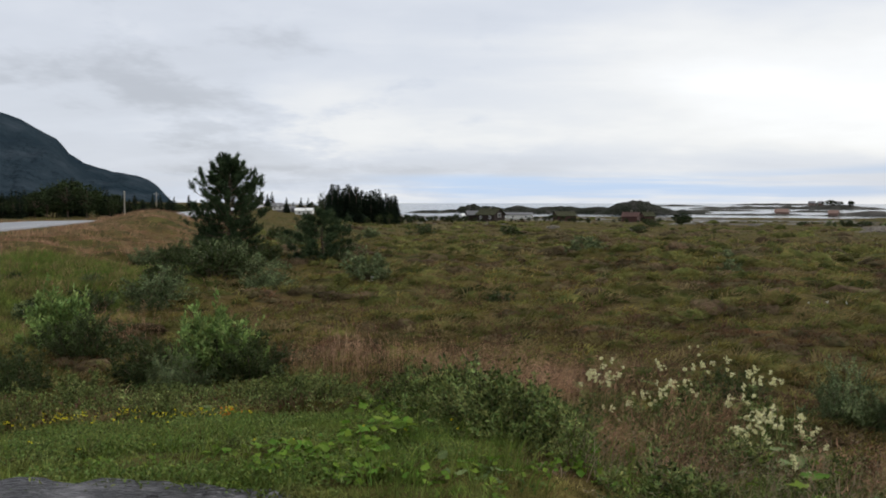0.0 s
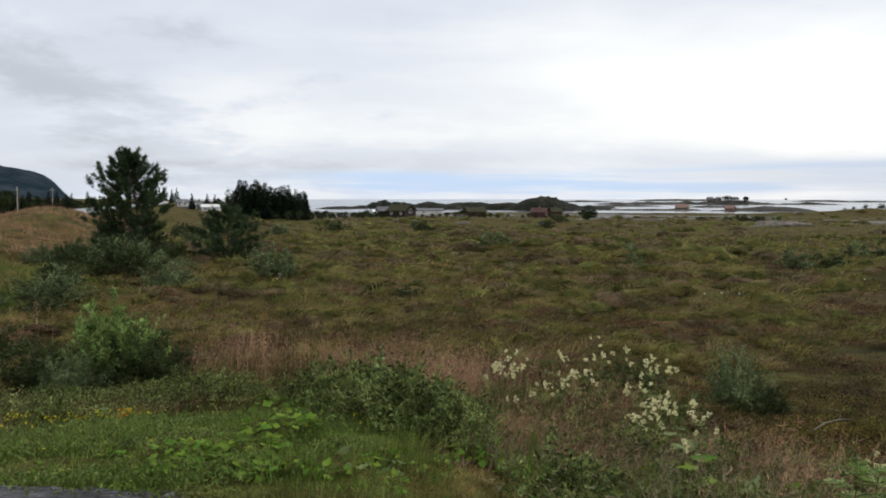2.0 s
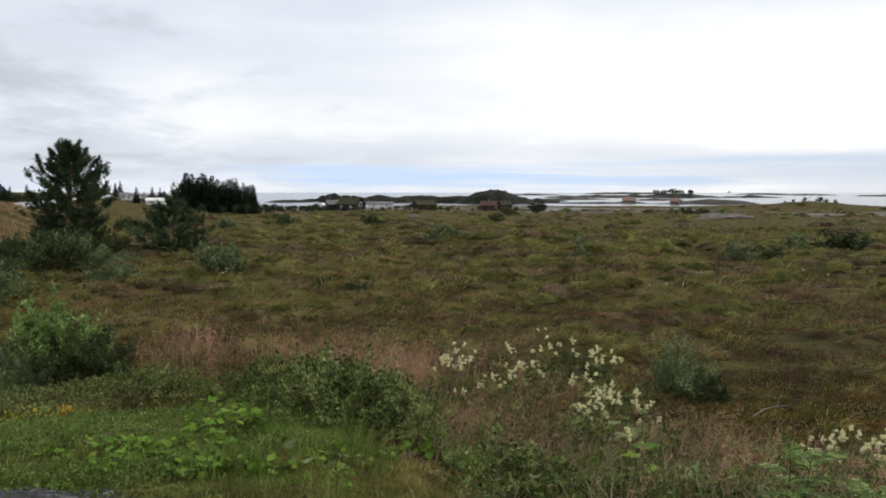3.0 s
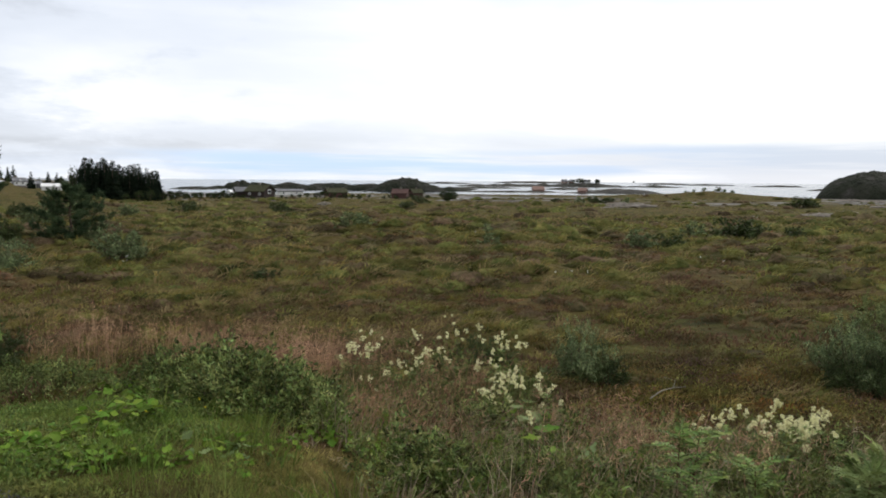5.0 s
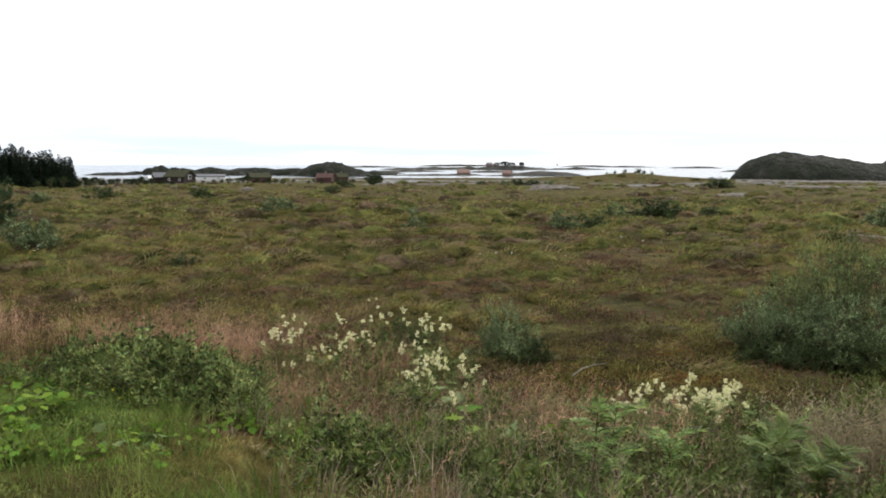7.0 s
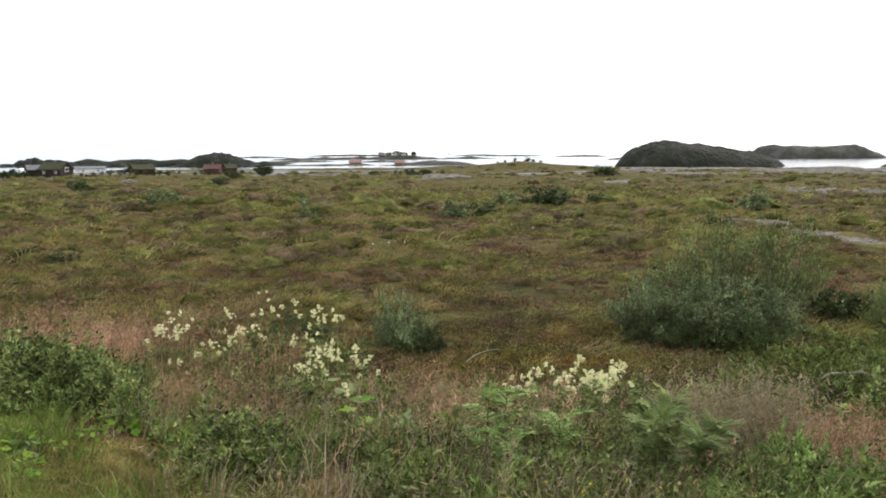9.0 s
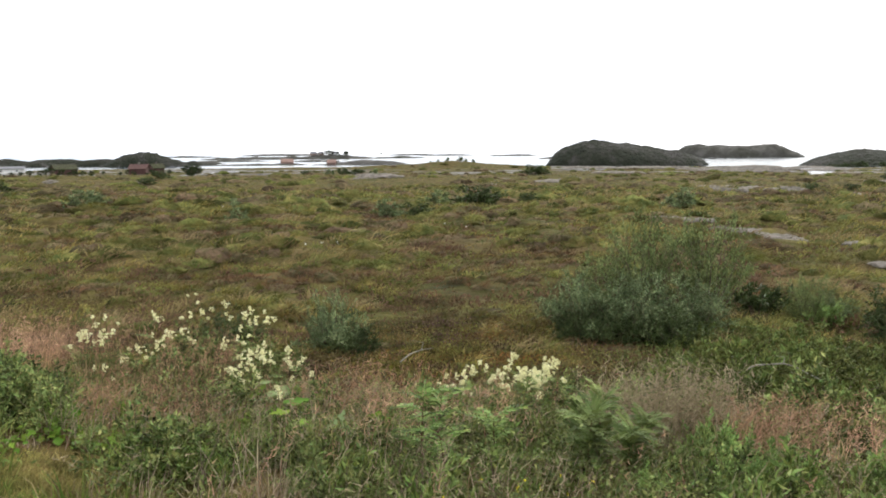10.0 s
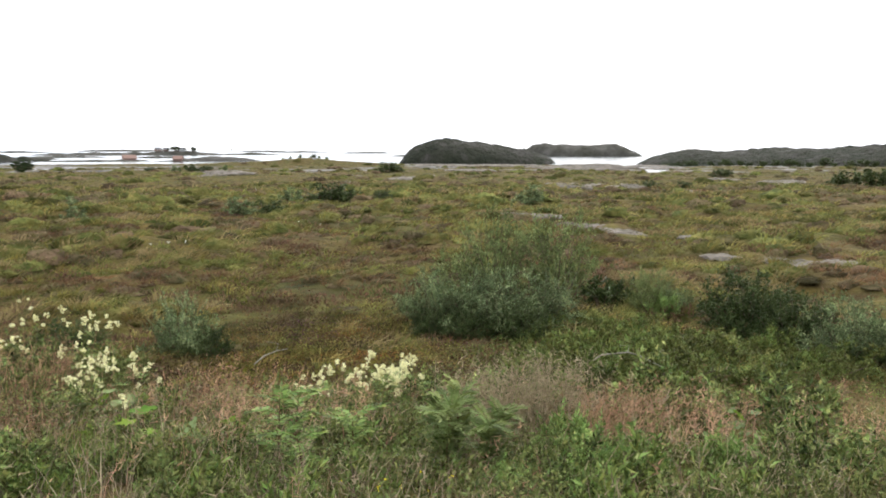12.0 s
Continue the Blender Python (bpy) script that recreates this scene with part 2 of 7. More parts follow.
# plants near the lay-by
M_WILLOW = material("willow_leaves", [(0.070, 0.094, 0.042), (0.128, 0.163, 0.074), (0.250, 0.296, 0.145)], 2.5, 0.65, island=0.62, leaf=0.14, spec=0.08, mottle=(3.5, 0.35))
M_WISPY = material("wispy_willow_leaves", [(0.082, 0.106, 0.041), (0.134, 0.165, 0.062), (0.214, 0.246, 0.102)], 2.5, 0.7, island=0.5, leaf=0.25, spec=0.08, mottle=(3.5, 0.3))
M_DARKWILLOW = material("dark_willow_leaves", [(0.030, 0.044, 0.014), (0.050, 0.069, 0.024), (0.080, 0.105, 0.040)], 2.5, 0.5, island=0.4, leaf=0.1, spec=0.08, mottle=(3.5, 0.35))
M_FRESH = material("fresh_green_leaves", [(0.085, 0.116, 0.030), (0.132, 0.182, 0.046), (0.210, 0.262, 0.085)], 3.0, 0.5, island=0.62, leaf=0.3, spec=0.08)
M_HERB = material("herb_leaves", [(0.052, 0.070, 0.023), (0.123, 0.155, 0.046), (0.282, 0.318, 0.118)], 2.5, 0.6, island=0.75, leaf=0.14, spec=0.08, mottle=(4.5, 0.45))
M_JUNIPER = material("juniper_needles", [(0.065, 0.095, 0.024), (0.108, 0.148, 0.036), (0.161, 0.202, 0.050)], 1.8, 0.6, island=0.55, leaf=0.12, patch=[(0.050, 0.066, 0.022), (0.120, 0.140, 0.042), (0.100, 0.078, 0.034), (0.085, 0.110, 0.034)], patch_scale=1.6, spec=0.08, mottle=(3.0, 0.4))
M_BIGLEAF = material("broad_leaves", [(0.076, 0.138, 0.017), (0.115, 0.197, 0.024), (0.168, 0.252, 0.038)], 6.0, 0.7, leaf=0.3, random_object=0.42, spec=0.08)
M_PALELEAF = material("pale_felted_leaves", [(0.105, 0.150, 0.052), (0.155, 0.205, 0.080)], 6.0, 0.6, leaf=0.2, random_object=0.25, spec=0.08)
M_STEM = material("green_stems", [(0.075, 0.075, 0.025), (0.138, 0.112, 0.044)], 5, 0.7, spec=0.08)
M_REDSTEM = material("red_brown_stems", [(0.062, 0.027, 0.018), (0.125, 0.056, 0.035)], 5, 0.7, spec=0.08)
M_CREAM = material("cream_flowers", [(0.600, 0.565, 0.310), (0.790, 0.765, 0.470), (0.860, 0.845, 0.580)], 12, 0.8, island=0.12, leaf=0.3, spec=0.08)
M_YELLOW = material("yellow_flowers", [(0.578, 0.468, 0.024), (0.788, 0.715, 0.036)], 6, 0.7, island=0.15, leaf=0.2, spec=0.08)
M_ORANGE = material("orange_flowers", [(0.55, 0.16, 0.02), (0.72, 0.26, 0.03)], 6, 0.7, island=0.15, leaf=0.2, spec=0.08)
M_COTTON = material("bog_cotton", [(0.600, 0.600, 0.560), (0.750, 0.750, 0.700)], 10, 0.9, spec=0.08)
M_LAWN = material("verge_grass", [(0.077, 0.114, 0.029), (0.136, 0.178, 0.040), (0.213, 0.226, 0.069)], 1.6, 0.6, island=0.45, leaf=0.3, patch=[(0.078, 0.140, 0.025), (0.131, 0.195, 0.035), (0.193, 0.185, 0.062), (0.230, 0.165, 0.077)], patch_scale=0.9, mottle=(3.4, 0.42), spec=0.08)
M_BLADE = material("tall_grass_blades", [(0.075, 0.120, 0.020), (0.125, 0.190, 0.034), (0.200, 0.275, 0.065)], 2.0, 0.6, island=0.5, leaf=0.3, spec=0.1)
M_ROUGH = material("rough_grass", [(0.096, 0.113, 0.037), (0.186, 0.165, 0.063), (0.225, 0.172, 0.087), (0.313, 0.230, 0.145)], 1.2, 0.65, island=0.5, leaf=0.25, spec=0.08, mottle=(3.2, 0.4))
M_HAY = material("seeding_hair_grass", [(0.224, 0.133, 0.076), (0.339, 0.207, 0.125), (0.502, 0.327, 0.212)], 1.0, 0.75, island=0.4, leaf=0.3, spec=0.08, mottle=(2.6, 0.35))
M_BOGGRASS = material("bog_grass", [(0.072, 0.088, 0.026), (0.135, 0.150, 0.042), (0.196, 0.187, 0.064), (0.281, 0.255, 0.109)], 0.7, 0.9, island=0.25, leaf=0.25, mottle=(0.75, 0.45),
                      patch=[(0.076, 0.093, 0.017), (0.159, 0.112, 0.032), (0.112, 0.129, 0.023), (0.201, 0.132, 0.041)], patch_scale=0.16, spec=0.08)
M_NEARBOG = material("near_bog_grass", [(0.103, 0.096, 0.031), (0.193, 0.166, 0.050), (0.281, 0.211, 0.078), (0.410, 0.300, 0.144)], 0.7, 0.9, island=0.25, leaf=0.25, mottle=(1.1, 0.45),
                      patch=[(0.076, 0.093, 0.017), (0.159, 0.112, 0.032), (0.112, 0.129, 0.023), (0.201, 0.132, 0.041)], patch_scale=0.55, spec=0.08)
M_HEATHER = material("heather", [(0.058, 0.043, 0.021), (0.114, 0.075, 0.034), (0.165, 0.086, 0.058)], 0.8, 0.85, island=0.45, leaf=0.1, patch=[(0.063, 0.066, 0.022), (0.153, 0.085, 0.068), (0.108, 0.095, 0.031)], patch_scale=0.35, spec=0.08)
M_PEATHEATH = material("dark_heather", [(0.040, 0.030, 0.018), (0.082, 0.056, 0.030), (0.130, 0.072, 0.048)], 0.8, 0.85, island=0.5, leaf=0.08, spec=0.06)
M_BLOOM = material("flowering_heather", [(0.085, 0.055, 0.048), (0.150, 0.082, 0.086), (0.215, 0.125, 0.130)], 1.2, 0.85, island=0.5, leaf=0.1, spec=0.06)
M_RUST = material("rusty_bilberry", [(0.105, 0.060, 0.020), (0.190, 0.096, 0.030), (0.270, 0.150, 0.045)], 1.2, 0.8, island=0.5, leaf=0.2, spec=0.06)
M_GOLDMOSS = material("yellow_bog_moss", [(0.120, 0.115, 0.022), (0.195, 0.185, 0.036), (0.265, 0.250, 0.060)], 1.2, 0.85, island=0.4, leaf=0.2, spec=0.05)
M_MOSS = material("bilberry_and_moss", [(0.060, 0.074, 0.024), (0.140, 0.142, 0.036), (0.165, 0.092, 0.040), (0.082, 0.108, 0.034)], 1.7, 0.8, island=0.62, leaf=0.2, spec=0.06, mottle=(2.4, 0.62), patch=[(0.07, 0.09, 0.026), (0.20, 0.110, 0.044), (0.16, 0.17, 0.040), (0.09, 0.065, 0.042), (0.16, 0.17, 0.036)], patch_scale=1.4)
M_DEAD = material("bleached_wood", [(0.140, 0.126, 0.102), (0.266, 0.245, 0.204)], 12, 0.85, 0.3, 40, spec=0.08)

M_RUSSET = material("russet_grass", [(0.073, 0.042, 0.021), (0.131, 0.072, 0.035), (0.193, 0.115, 0.058)], 0.9, 0.9, island=0.25, leaf=0.15, spec=0.05, mottle=(1.0, 0.3))
M_STRAW = material("straw_grass", [(0.157, 0.120, 0.052), (0.225, 0.170, 0.080), (0.298, 0.228, 0.122)], 1.2, 0.9, island=0.2, leaf=0.3, spec=0.05)
M_GREENHERB = material("green_herb_leaves", [(0.073, 0.094, 0.031), (0.120, 0.142, 0.045), (0.199, 0.208, 0.080)], 2.5, 0.7, island=0.6, leaf=0.2, spec=0.08, mottle=(4.5, 0.4))
M_FERN = material("pale_fern_leaves", [(0.075, 0.104, 0.030), (0.128, 0.168, 0.050), (0.215, 0.258, 0.092)], 5.0, 0.6, random_object=0.35, leaf=0.25, spec=0.1, mottle=(9.0, 0.35))
M_DEADHEATH = material("dead_heather_twigs", [(0.150, 0.115, 0.105), (0.250, 0.200, 0.190), (0.380, 0.320, 0.310)], 8.0, 0.85, island=0.5, spec=0.05)
M_YELLOWTURF = material("yellow_turf", [(0.120, 0.125, 0.035), (0.210, 0.185, 0.060), (0.290, 0.230, 0.095)], 3.0, 0.9, island=0.4, leaf=0.2, spec=0.05, mottle=(5.0, 0.4))
M_RUFOUS = material("rufous_grass", [(0.120, 0.072, 0.040), (0.190, 0.118, 0.066), (0.290, 0.195, 0.120)], 1.6, 0.8, island=0.4, leaf=0.25, spec=0.05, mottle=(3.0, 0.35))
M_PALEHAY = material("pale_seeding_grass", [(0.18, 0.142, 0.086), (0.275, 0.222, 0.140), (0.38, 0.32, 0.21)], 2.0, 0.85, island=0.3, leaf=0.3, spec=0.05)
M_DRY = material("dry_grass_stalks", [(0.170, 0.128, 0.079), (0.265, 0.205, 0.141), (0.371, 0.295, 0.224)], 1.6, 0.85, island=0.62, leaf=0.25, spec=0.05, mottle=(3.0, 0.35))
M_MYRTLE = material("bog_myrtle", [(0.040, 0.058, 0.020), (0.068, 0.092, 0.028), (0.105, 0.130, 0.046)], 0.6, 0.85, island=0.3, leaf=0.2, spec=0.05)
M_HEATHDOME = material("heather_cushion", [(0.038, 0.033, 0.018), (0.067, 0.056, 0.027), (0.102, 0.073, 0.044), (0.087, 0.089, 0.031)], 3.0, 0.95, 1.0, 7.0, island=0.4, spec=0.03, mottle=(1.2, 0.35))
M_GREENDOME = material("green_cushion", [(0.032, 0.038, 0.012), (0.060, 0.066, 0.019), (0.096, 0.094, 0.028), (0.144, 0.115, 0.042)], 2.2, 0.95, 1.0, 5.0, island=0.4, spec=0.03, mottle=(0.8, 0.35))

M_DARKGRASS = material("dark_bog_sedge", [(0.047, 0.054, 0.019), (0.088, 0.086, 0.027), (0.135, 0.101, 0.045)], 0.9, 0.9, island=0.3, leaf=0.15, spec=0.05, mottle=(1.1, 0.3))
M_PALEWILLOW = material("pale_willow_leaves", [(0.101, 0.151, 0.043), (0.180, 0.257, 0.075), (0.323, 0.426, 0.147)], 3.0, 0.55, island=0.45, leaf=0.25, spec=0.1, mottle=(5.0, 0.4))
M_GRIT = material("pale_wet_grit", [(0.052, 0.05, 0.054), (0.125, 0.12, 0.129), (0.251, 0.24, 0.252)], 14, 0.45, 0.6, 40, spec=0.3)
# ---- lie of the land: heights as a function of the plan ----
SEA = -5.0


def smooth(a, b, v):
    s = np.clip((np.asarray(v, float) - a) / (b - a), 0, 1)
    return s * s * (3 - 2 * s)


def vnoise(x, y, seed=0):
    """Smooth value noise in 0..1."""
    x, y = np.asarray(x, float), np.asarray(y, float)
    xi, yi = np.floor(x).astype(np.int64), np.floor(y).astype(np.int64)
    fx, fy = x - xi, y - yi
    fx, fy = fx * fx * (3 - 2 * fx), fy * fy * (3 - 2 * fy)

    def h(i, j):
        k = (i * 374761393 + j * 668265263 + seed * 2246822519) & 0xFFFFFFFF
        k = ((k ^ (k >> 13)) * 1274126177) & 0xFFFFFFFF
        return ((k ^ (k >> 16)) & 0xFFFF) / 65535.0

    a = h(xi, yi) * (1 - fx) + h(xi + 1, yi) * fx
    b = h(xi, yi + 1) * (1 - fx) + h(xi + 1, yi + 1) * fx
    return a * (1 - fy) + b * fy


ROAD = [(-60, -600), (-34, -250), (-23, -80), (-20.5, -20), (-22.5, 15), (-27.6, 45), (-30.2, 60), (-31.6, 74), (-33.2, 95), (-35.6, 116), (-41, 150), (-50, 205), (-60, 260), (-76, 340), (-110, 480), (-150, 640)]


def road_level(y):
    """The road dips behind a swell of its bank and comes up again."""
    return -0.62 * np.exp(-((np.asarray(y, float) - 91) / 13.5) ** 2)


def road_distance(x, y):
    x, y = np.asarray(x, float), np.asarray(y, float)
    d = np.full(np.broadcast(x, y).shape, 1e9)
    for (ax, ay), (bx, by) in zip(ROAD, ROAD[1:]):
        ux, uy = bx - ax, by - ay
        s = np.clip(((x - ax) * ux + (y - ay) * uy) / (ux * ux + uy * uy), 0, 1)
        d = np.minimum(d, np.hypot(x - ax - s * ux, y - ay - s * uy))
    return d


def polar(bearing, r):
    """A place on the plan from the bearing (degrees, clockwise from the y axis) and the distance."""
    return r * math.sin(radians(bearing)), r * math.cos(radians(bearing))


# mounds: x, y, half-length, half-width, turn in degrees, height added
MOUNDS = [(*polar(33.2, 318), 24, 12, -33, 3.1), (*polar(29.5, 330), 20, 9, -30, 1.0), (*polar(37.0, 330), 16, 9, -37, 0.9), (*polar(22.0, 330), 26, 9, -22, 0.7), (*polar(17.5, 345), 24, 8, -17, 0.6), (*polar(8.0, 350), 30, 9, -8, 0.7)]
# pools: x, y, half-length, half-width, turn in degrees
POOLS = [(*polar(56.6, 218), 4.5, 16, -57), (*polar(19.7, 250), 7, 12, -19), (*polar(17.4, 285), 8, 14, -17), (*polar(23.4, 262), 8, 11, -23), (*polar(57.0, 262), 5, 22, -57), (*polar(55.3, 320), 10, 16, -55), (*polar(52.0, 300), 14, 8, -52)]


def oval(x, y, cx, cy, a, b, turn):
    c, s = math.cos(radians(turn)), math.sin(radians(turn))
    u, v = x - cx, y - cy
    return ((u * c + v * s) / a) ** 2 + ((-u * s + v * c) / b) ** 2


def height(x, y):
    x, y = np.asarray(x, float), np.asarray(y, float)
    r = np.hypot(x, y)
    b = np.degrees(np.arctan2(x, y))
    shore = np.interp(b, [-180, -60, -14, -6, -1, 6, 14, 20, 28, 36, 44, 52, 60, 72, 85, 130, 180],
                      [9e3, 9e3, 4e3, 480, 400, 380, 400, 395, 400, 385, 380, 330, 330, 520, 900, 4e3, 9e3])
    s = np.where(r < 60, r, np.minimum(r, 60 + (r - 60) * 330 / np.maximum(shore - 60, 60)))
    far = ([13, 16, 20, 40, 60, 90, 160, 220, 300, 390, 420, 600], [-1.0, -0.92, -0.85, -1.12, -1.5, -2.45, -3.6, -4.35, -4.75, -5.0, -5.6, -8.0])
    verge = np.interp(s, [0, 4.6, 6, 7.5, 9, 11] + far[0], [0, 0, -0.12, -0.38, -0.68, -0.98] + far[1])
    bank_side = np.interp(s, [0, 2.2, 3, 4, 5, 6, 7, 9, 11] + far[0], [0, 0, -0.05, -0.15, -0.30, -0.46, -0.60, -0.86, -1.05] + far[1])
    k = smooth(2, 18, b)
    z = verge * (1 - k) + bank_side * k
    z = np.where(r > shore * 1.02, np.minimum(z, SEA - 0.9), z)
    # behind the lay-by the land stays level
    back = smooth(75, 120, np.abs(b)) * smooth(2, 12, r)
    z = z * (1 - back) + back * (-0.15)
    # road bank
    rd = road_distance(x, y)
    bank = 1 - smooth(0, 1, (rd - 4.5) / (10.5 - 7.0 * smooth(95, 125, y)))
    z = z * (1 - bank) + bank * (-0.06 + road_level(y))
    # the land beyond the road climbs to the foot of the mountain
    # a low swell along the near side of the road
    z = z + 0.42 * np.exp(-oval(x, y, -24.6, 67.5, 9.0, 2.6, 102) * 1.2) + 0.50 * np.exp(-oval(x, y, -19.2, 60.0, 13.0, 3.4, 97) * 1.2) + 0.42 * np.exp(-oval(x, y, -22.6, 78.0, 14.0, 3.2, 97) * 1.2) + 0.95 * np.exp(-oval(x, y, -26.6, 79.0, 12.0, 2.6, 97) * 1.2)
    left = smooth(-11, -24, b) * smooth(80, 900, r)
    z = z + left * 6 * smooth(60, 1500, r) * (r < 4000)
    # tussocks and hollows
    amp = smooth(7, 14, r) * (1 - smooth(300, 420, r)) * smooth(4, 9, rd)
    z = z + amp * ((vnoise(x / 1.6, y / 1.6, 1) - 0.5) * (0.26 + 0.26 * smooth(15, 30, r)) + (vnoise(x / 0.7, y / 0.7, 5) - 0.5) * 0.14 + (vnoise(x / 4.1, y / 4.1, 2) - 0.5) * 0.34 * smooth(12, 30, r) + (vnoise(x / 17, y / 17, 3) - 0.5) * 0.7 * smooth(20, 60, r))
    z = z + (vnoise(x / 0.35, y / 0.35, 4) - 0.5) * 0.05 * smooth(4.6, 6, r)
    for cx, cy, a, w, turn, h in MOUNDS:
        o = oval(x, y, cx, cy, a, w, turn)
        z = z + h * np.exp(-o * 1.2) * (0.85 + 0.3 * vnoise(x / 9, y / 9, 7))
    for cx, cy, a, w, turn in POOLS:
        o = oval(x, y, cx, cy, a, w, turn) + (vnoise(x / 6, y / 6, 8) - 0.5) * 0.7
        z = np.where(o < 1, np.minimum(z, SEA - 0.25), z)
    return z


def h1(x, y):
    return float(height(np.array([x]), np.array([y]))[0])

# ---- mesh helpers ----
def mesh_from(name, verts, faces, mat, smooth_shade=True):
    """One mesh from an array of places and an array of faces with equal corners."""
    verts, faces = np.asarray(verts, np.float32), np.asarray(faces, np.int32)
    me = bpy.data.meshes.new(name)
    k = faces.shape[1]
    me.vertices.add(len(verts))
    me.vertices.foreach_set("co", verts.ravel())
    me.loops.add(faces.size)
    me.loops.foreach_set("vertex_index", faces.ravel())
    me.polygons.add(len(faces))
    me.polygons.foreach_set("loop_start", np.arange(0, faces.size, k, dtype=np.int32))
    me.polygons.foreach_set("use_smooth", np.full(len(faces), smooth_shade))
    me.update(calc_edges=True)
    me.materials.append(mat)
    return me


def thing(name, label, category, x=0.0, y=0.0, z=0.0, turn=0.0, group="", kind=""):
    e = new(name)
    e.matrix_basis = pose(x, y, z, 0, 0, turn)
    return tagged(e, label, category, group, kind)


def child(name, me, parent, label=""):
    o = new(name, me)
    o.parent = parent
    return tagged(o, label) if label else o


def part(name, bm, mat, parent, label="", smooth_shade=False):
    me = bpy.data.meshes.new(name)
    for f in bm.faces:
        f.smooth = smooth_shade
    bm.to_mesh(me)
    bm.free()
    me.materials.append(mat)
    return child(name, me, parent, label)


def box_bm(bm, x0, x1, y0, y1, z0, z1):
    c = [bm.verts.new((x, y, z)) for z in (z0, z1) for x, y in ((x0, y0), (x1, y0), (x1, y1), (x0, y1))]
    for f in ((3, 2, 1, 0), (4, 5, 6, 7), (0, 1, 5, 4), (1, 2, 6, 5), (2, 3, 7, 6), (3, 0, 4, 7)):
        bm.faces.new([c[i] for i in f])
    return bm


def tube(points, radii, sides=6):
    """Places and quads of a tapered tube along points."""
    pts = np.asarray(points, float)
    v, f = [], []
    for i, p in enumerate(pts):
        d = pts[min(i + 1, len(pts) - 1)] - pts[max(i - 1, 0)]
        d = d / (np.linalg.norm(d) + 1e-9)
        a = np.cross(d, (0.31, 0.95, 0.1))
        a /= np.linalg.norm(a) + 1e-9
        b = np.cross(d, a)
        for k in range(sides):
            t = 2 * math.pi * k / sides
            v.append(p + radii[i] * (math.cos(t) * a + math.sin(t) * b))
    for i in range(len(pts) - 1):
        for k in range(sides):
            k2 = (k + 1) % sides
            f.append((i * sides + k, i * sides + k2, (i + 1) * sides + k2, (i + 1) * sides + k))
    return np.array(v), np.array(f)


def join(pieces):
    """Joins (verts, faces) pairs."""
    vs, fs, n = [], [], 0
    for v, f in pieces:
        vs.append(np.asarray(v, float))
        fs.append(np.asarray(f) + n)
        n += len(v)
    return np.concatenate(vs), np.concatenate(fs)


# ---- ground, sea, road ----
def polar_sheet(name, mat):
    rs = np.concatenate([[0.3], np.geomspace(0.9, 4.2, 24), np.geomspace(4.3, 60, 210), np.geomspace(61, 520, 105), np.geomspace(540, 4850, 36)])
    fine = np.radians(np.arange(-36, 82, 0.36))
    rest = np.radians(np.arange(82, 324, 3.0))
    an = np.concatenate([fine, rest])
    R, A = np.meshgrid(rs, an, indexing="ij")
    X, Y = R * np.sin(A), R * np.cos(A)
    Z = height(X, Y)
    nr, na = R.shape
    v = np.stack([X, Y, Z], -1).reshape(-1, 3)
    i, j = np.meshgrid(np.arange(nr - 1), np.arange(na), indexing="ij")
    j2 = (j + 1) % na
    f = np.stack([i * na + j, (i + 1) * na + j, (i + 1) * na + j2, i * na + j2], -1).reshape(-1, 4)
    v = np.concatenate([v, [[0, 0, float(h1(0, 0))]]])
    cap = np.array([[len(v) - 1, k, (k + 1) % na, (k + 1) % na] for k in range(na)])
    me = mesh_from(name, v, f, mat)
    return me


ground = tagged(new("ground", polar_sheet("ground", M_BOG)), "rolling coastal bog of brown and green tussock grass", "ground", kind="structure")


def sea_sheet():
    an = np.radians(np.arange(0, 360, 3.0))
    rs = np.array([60.0, 400, 1000, 2000, 4900])
    R, A = np.meshgrid(rs, an, indexing="ij")
    v = np.stack([R * np.sin(A), R * np.cos(A), np.full(R.shape, SEA)], -1).reshape(-1, 3)
    na = len(an)
    i, j = np.meshgrid(np.arange(len(rs) - 1), np.arange(na), indexing="ij")
    j2 = (j + 1) % na
    return mesh_from("sea", v, np.stack([i * na + j, (i + 1) * na + j, (i + 1) * na + j2, i * na + j2], -1).reshape(-1, 4), M_WATER)


tagged(new("water", sea_sheet()), "pale calm sea reflecting the overcast sky", "water", kind="structure")


def spline(points, n):
    p = np.array([points[0], *points, points[-1]], float)
    out = []
    for i in range(1, len(p) - 2):
        for t in np.linspace(0, 1, n, endpoint=False):
            a, b, c, d = p[i - 1:i + 3]
            out.append(0.5 * (2 * b + (c - a) * t + (2 * a - 5 * b + 4 * c - d) * t * t + (3 * b - a - 3 * c + d) * t ** 3))
    return np.array(out + [p[-2]])


def ribbon(name, line, offsets, z, mat):
    d = np.gradient(line, axis=0)
    d /= np.linalg.norm(d, axis=1)[:, None]
    nrm = np.stack([d[:, 1], -d[:, 0]], 1)
    rows = [np.column_stack([line + nrm * o, zz + road_level(line[:, 1])]) for o, zz in zip(offsets, z)]
    v = np.stack(rows, 1).reshape(-1, 3)
    k = len(offsets)
    i, j = np.meshgrid(np.arange(len(line) - 1), np.arange(k - 1), indexing="ij")
    return mesh_from(name, v, np.stack([i * k + j, i * k + j + 1, (i + 1) * k + j + 1, (i + 1) * k + j], -1).reshape(-1, 4), mat)


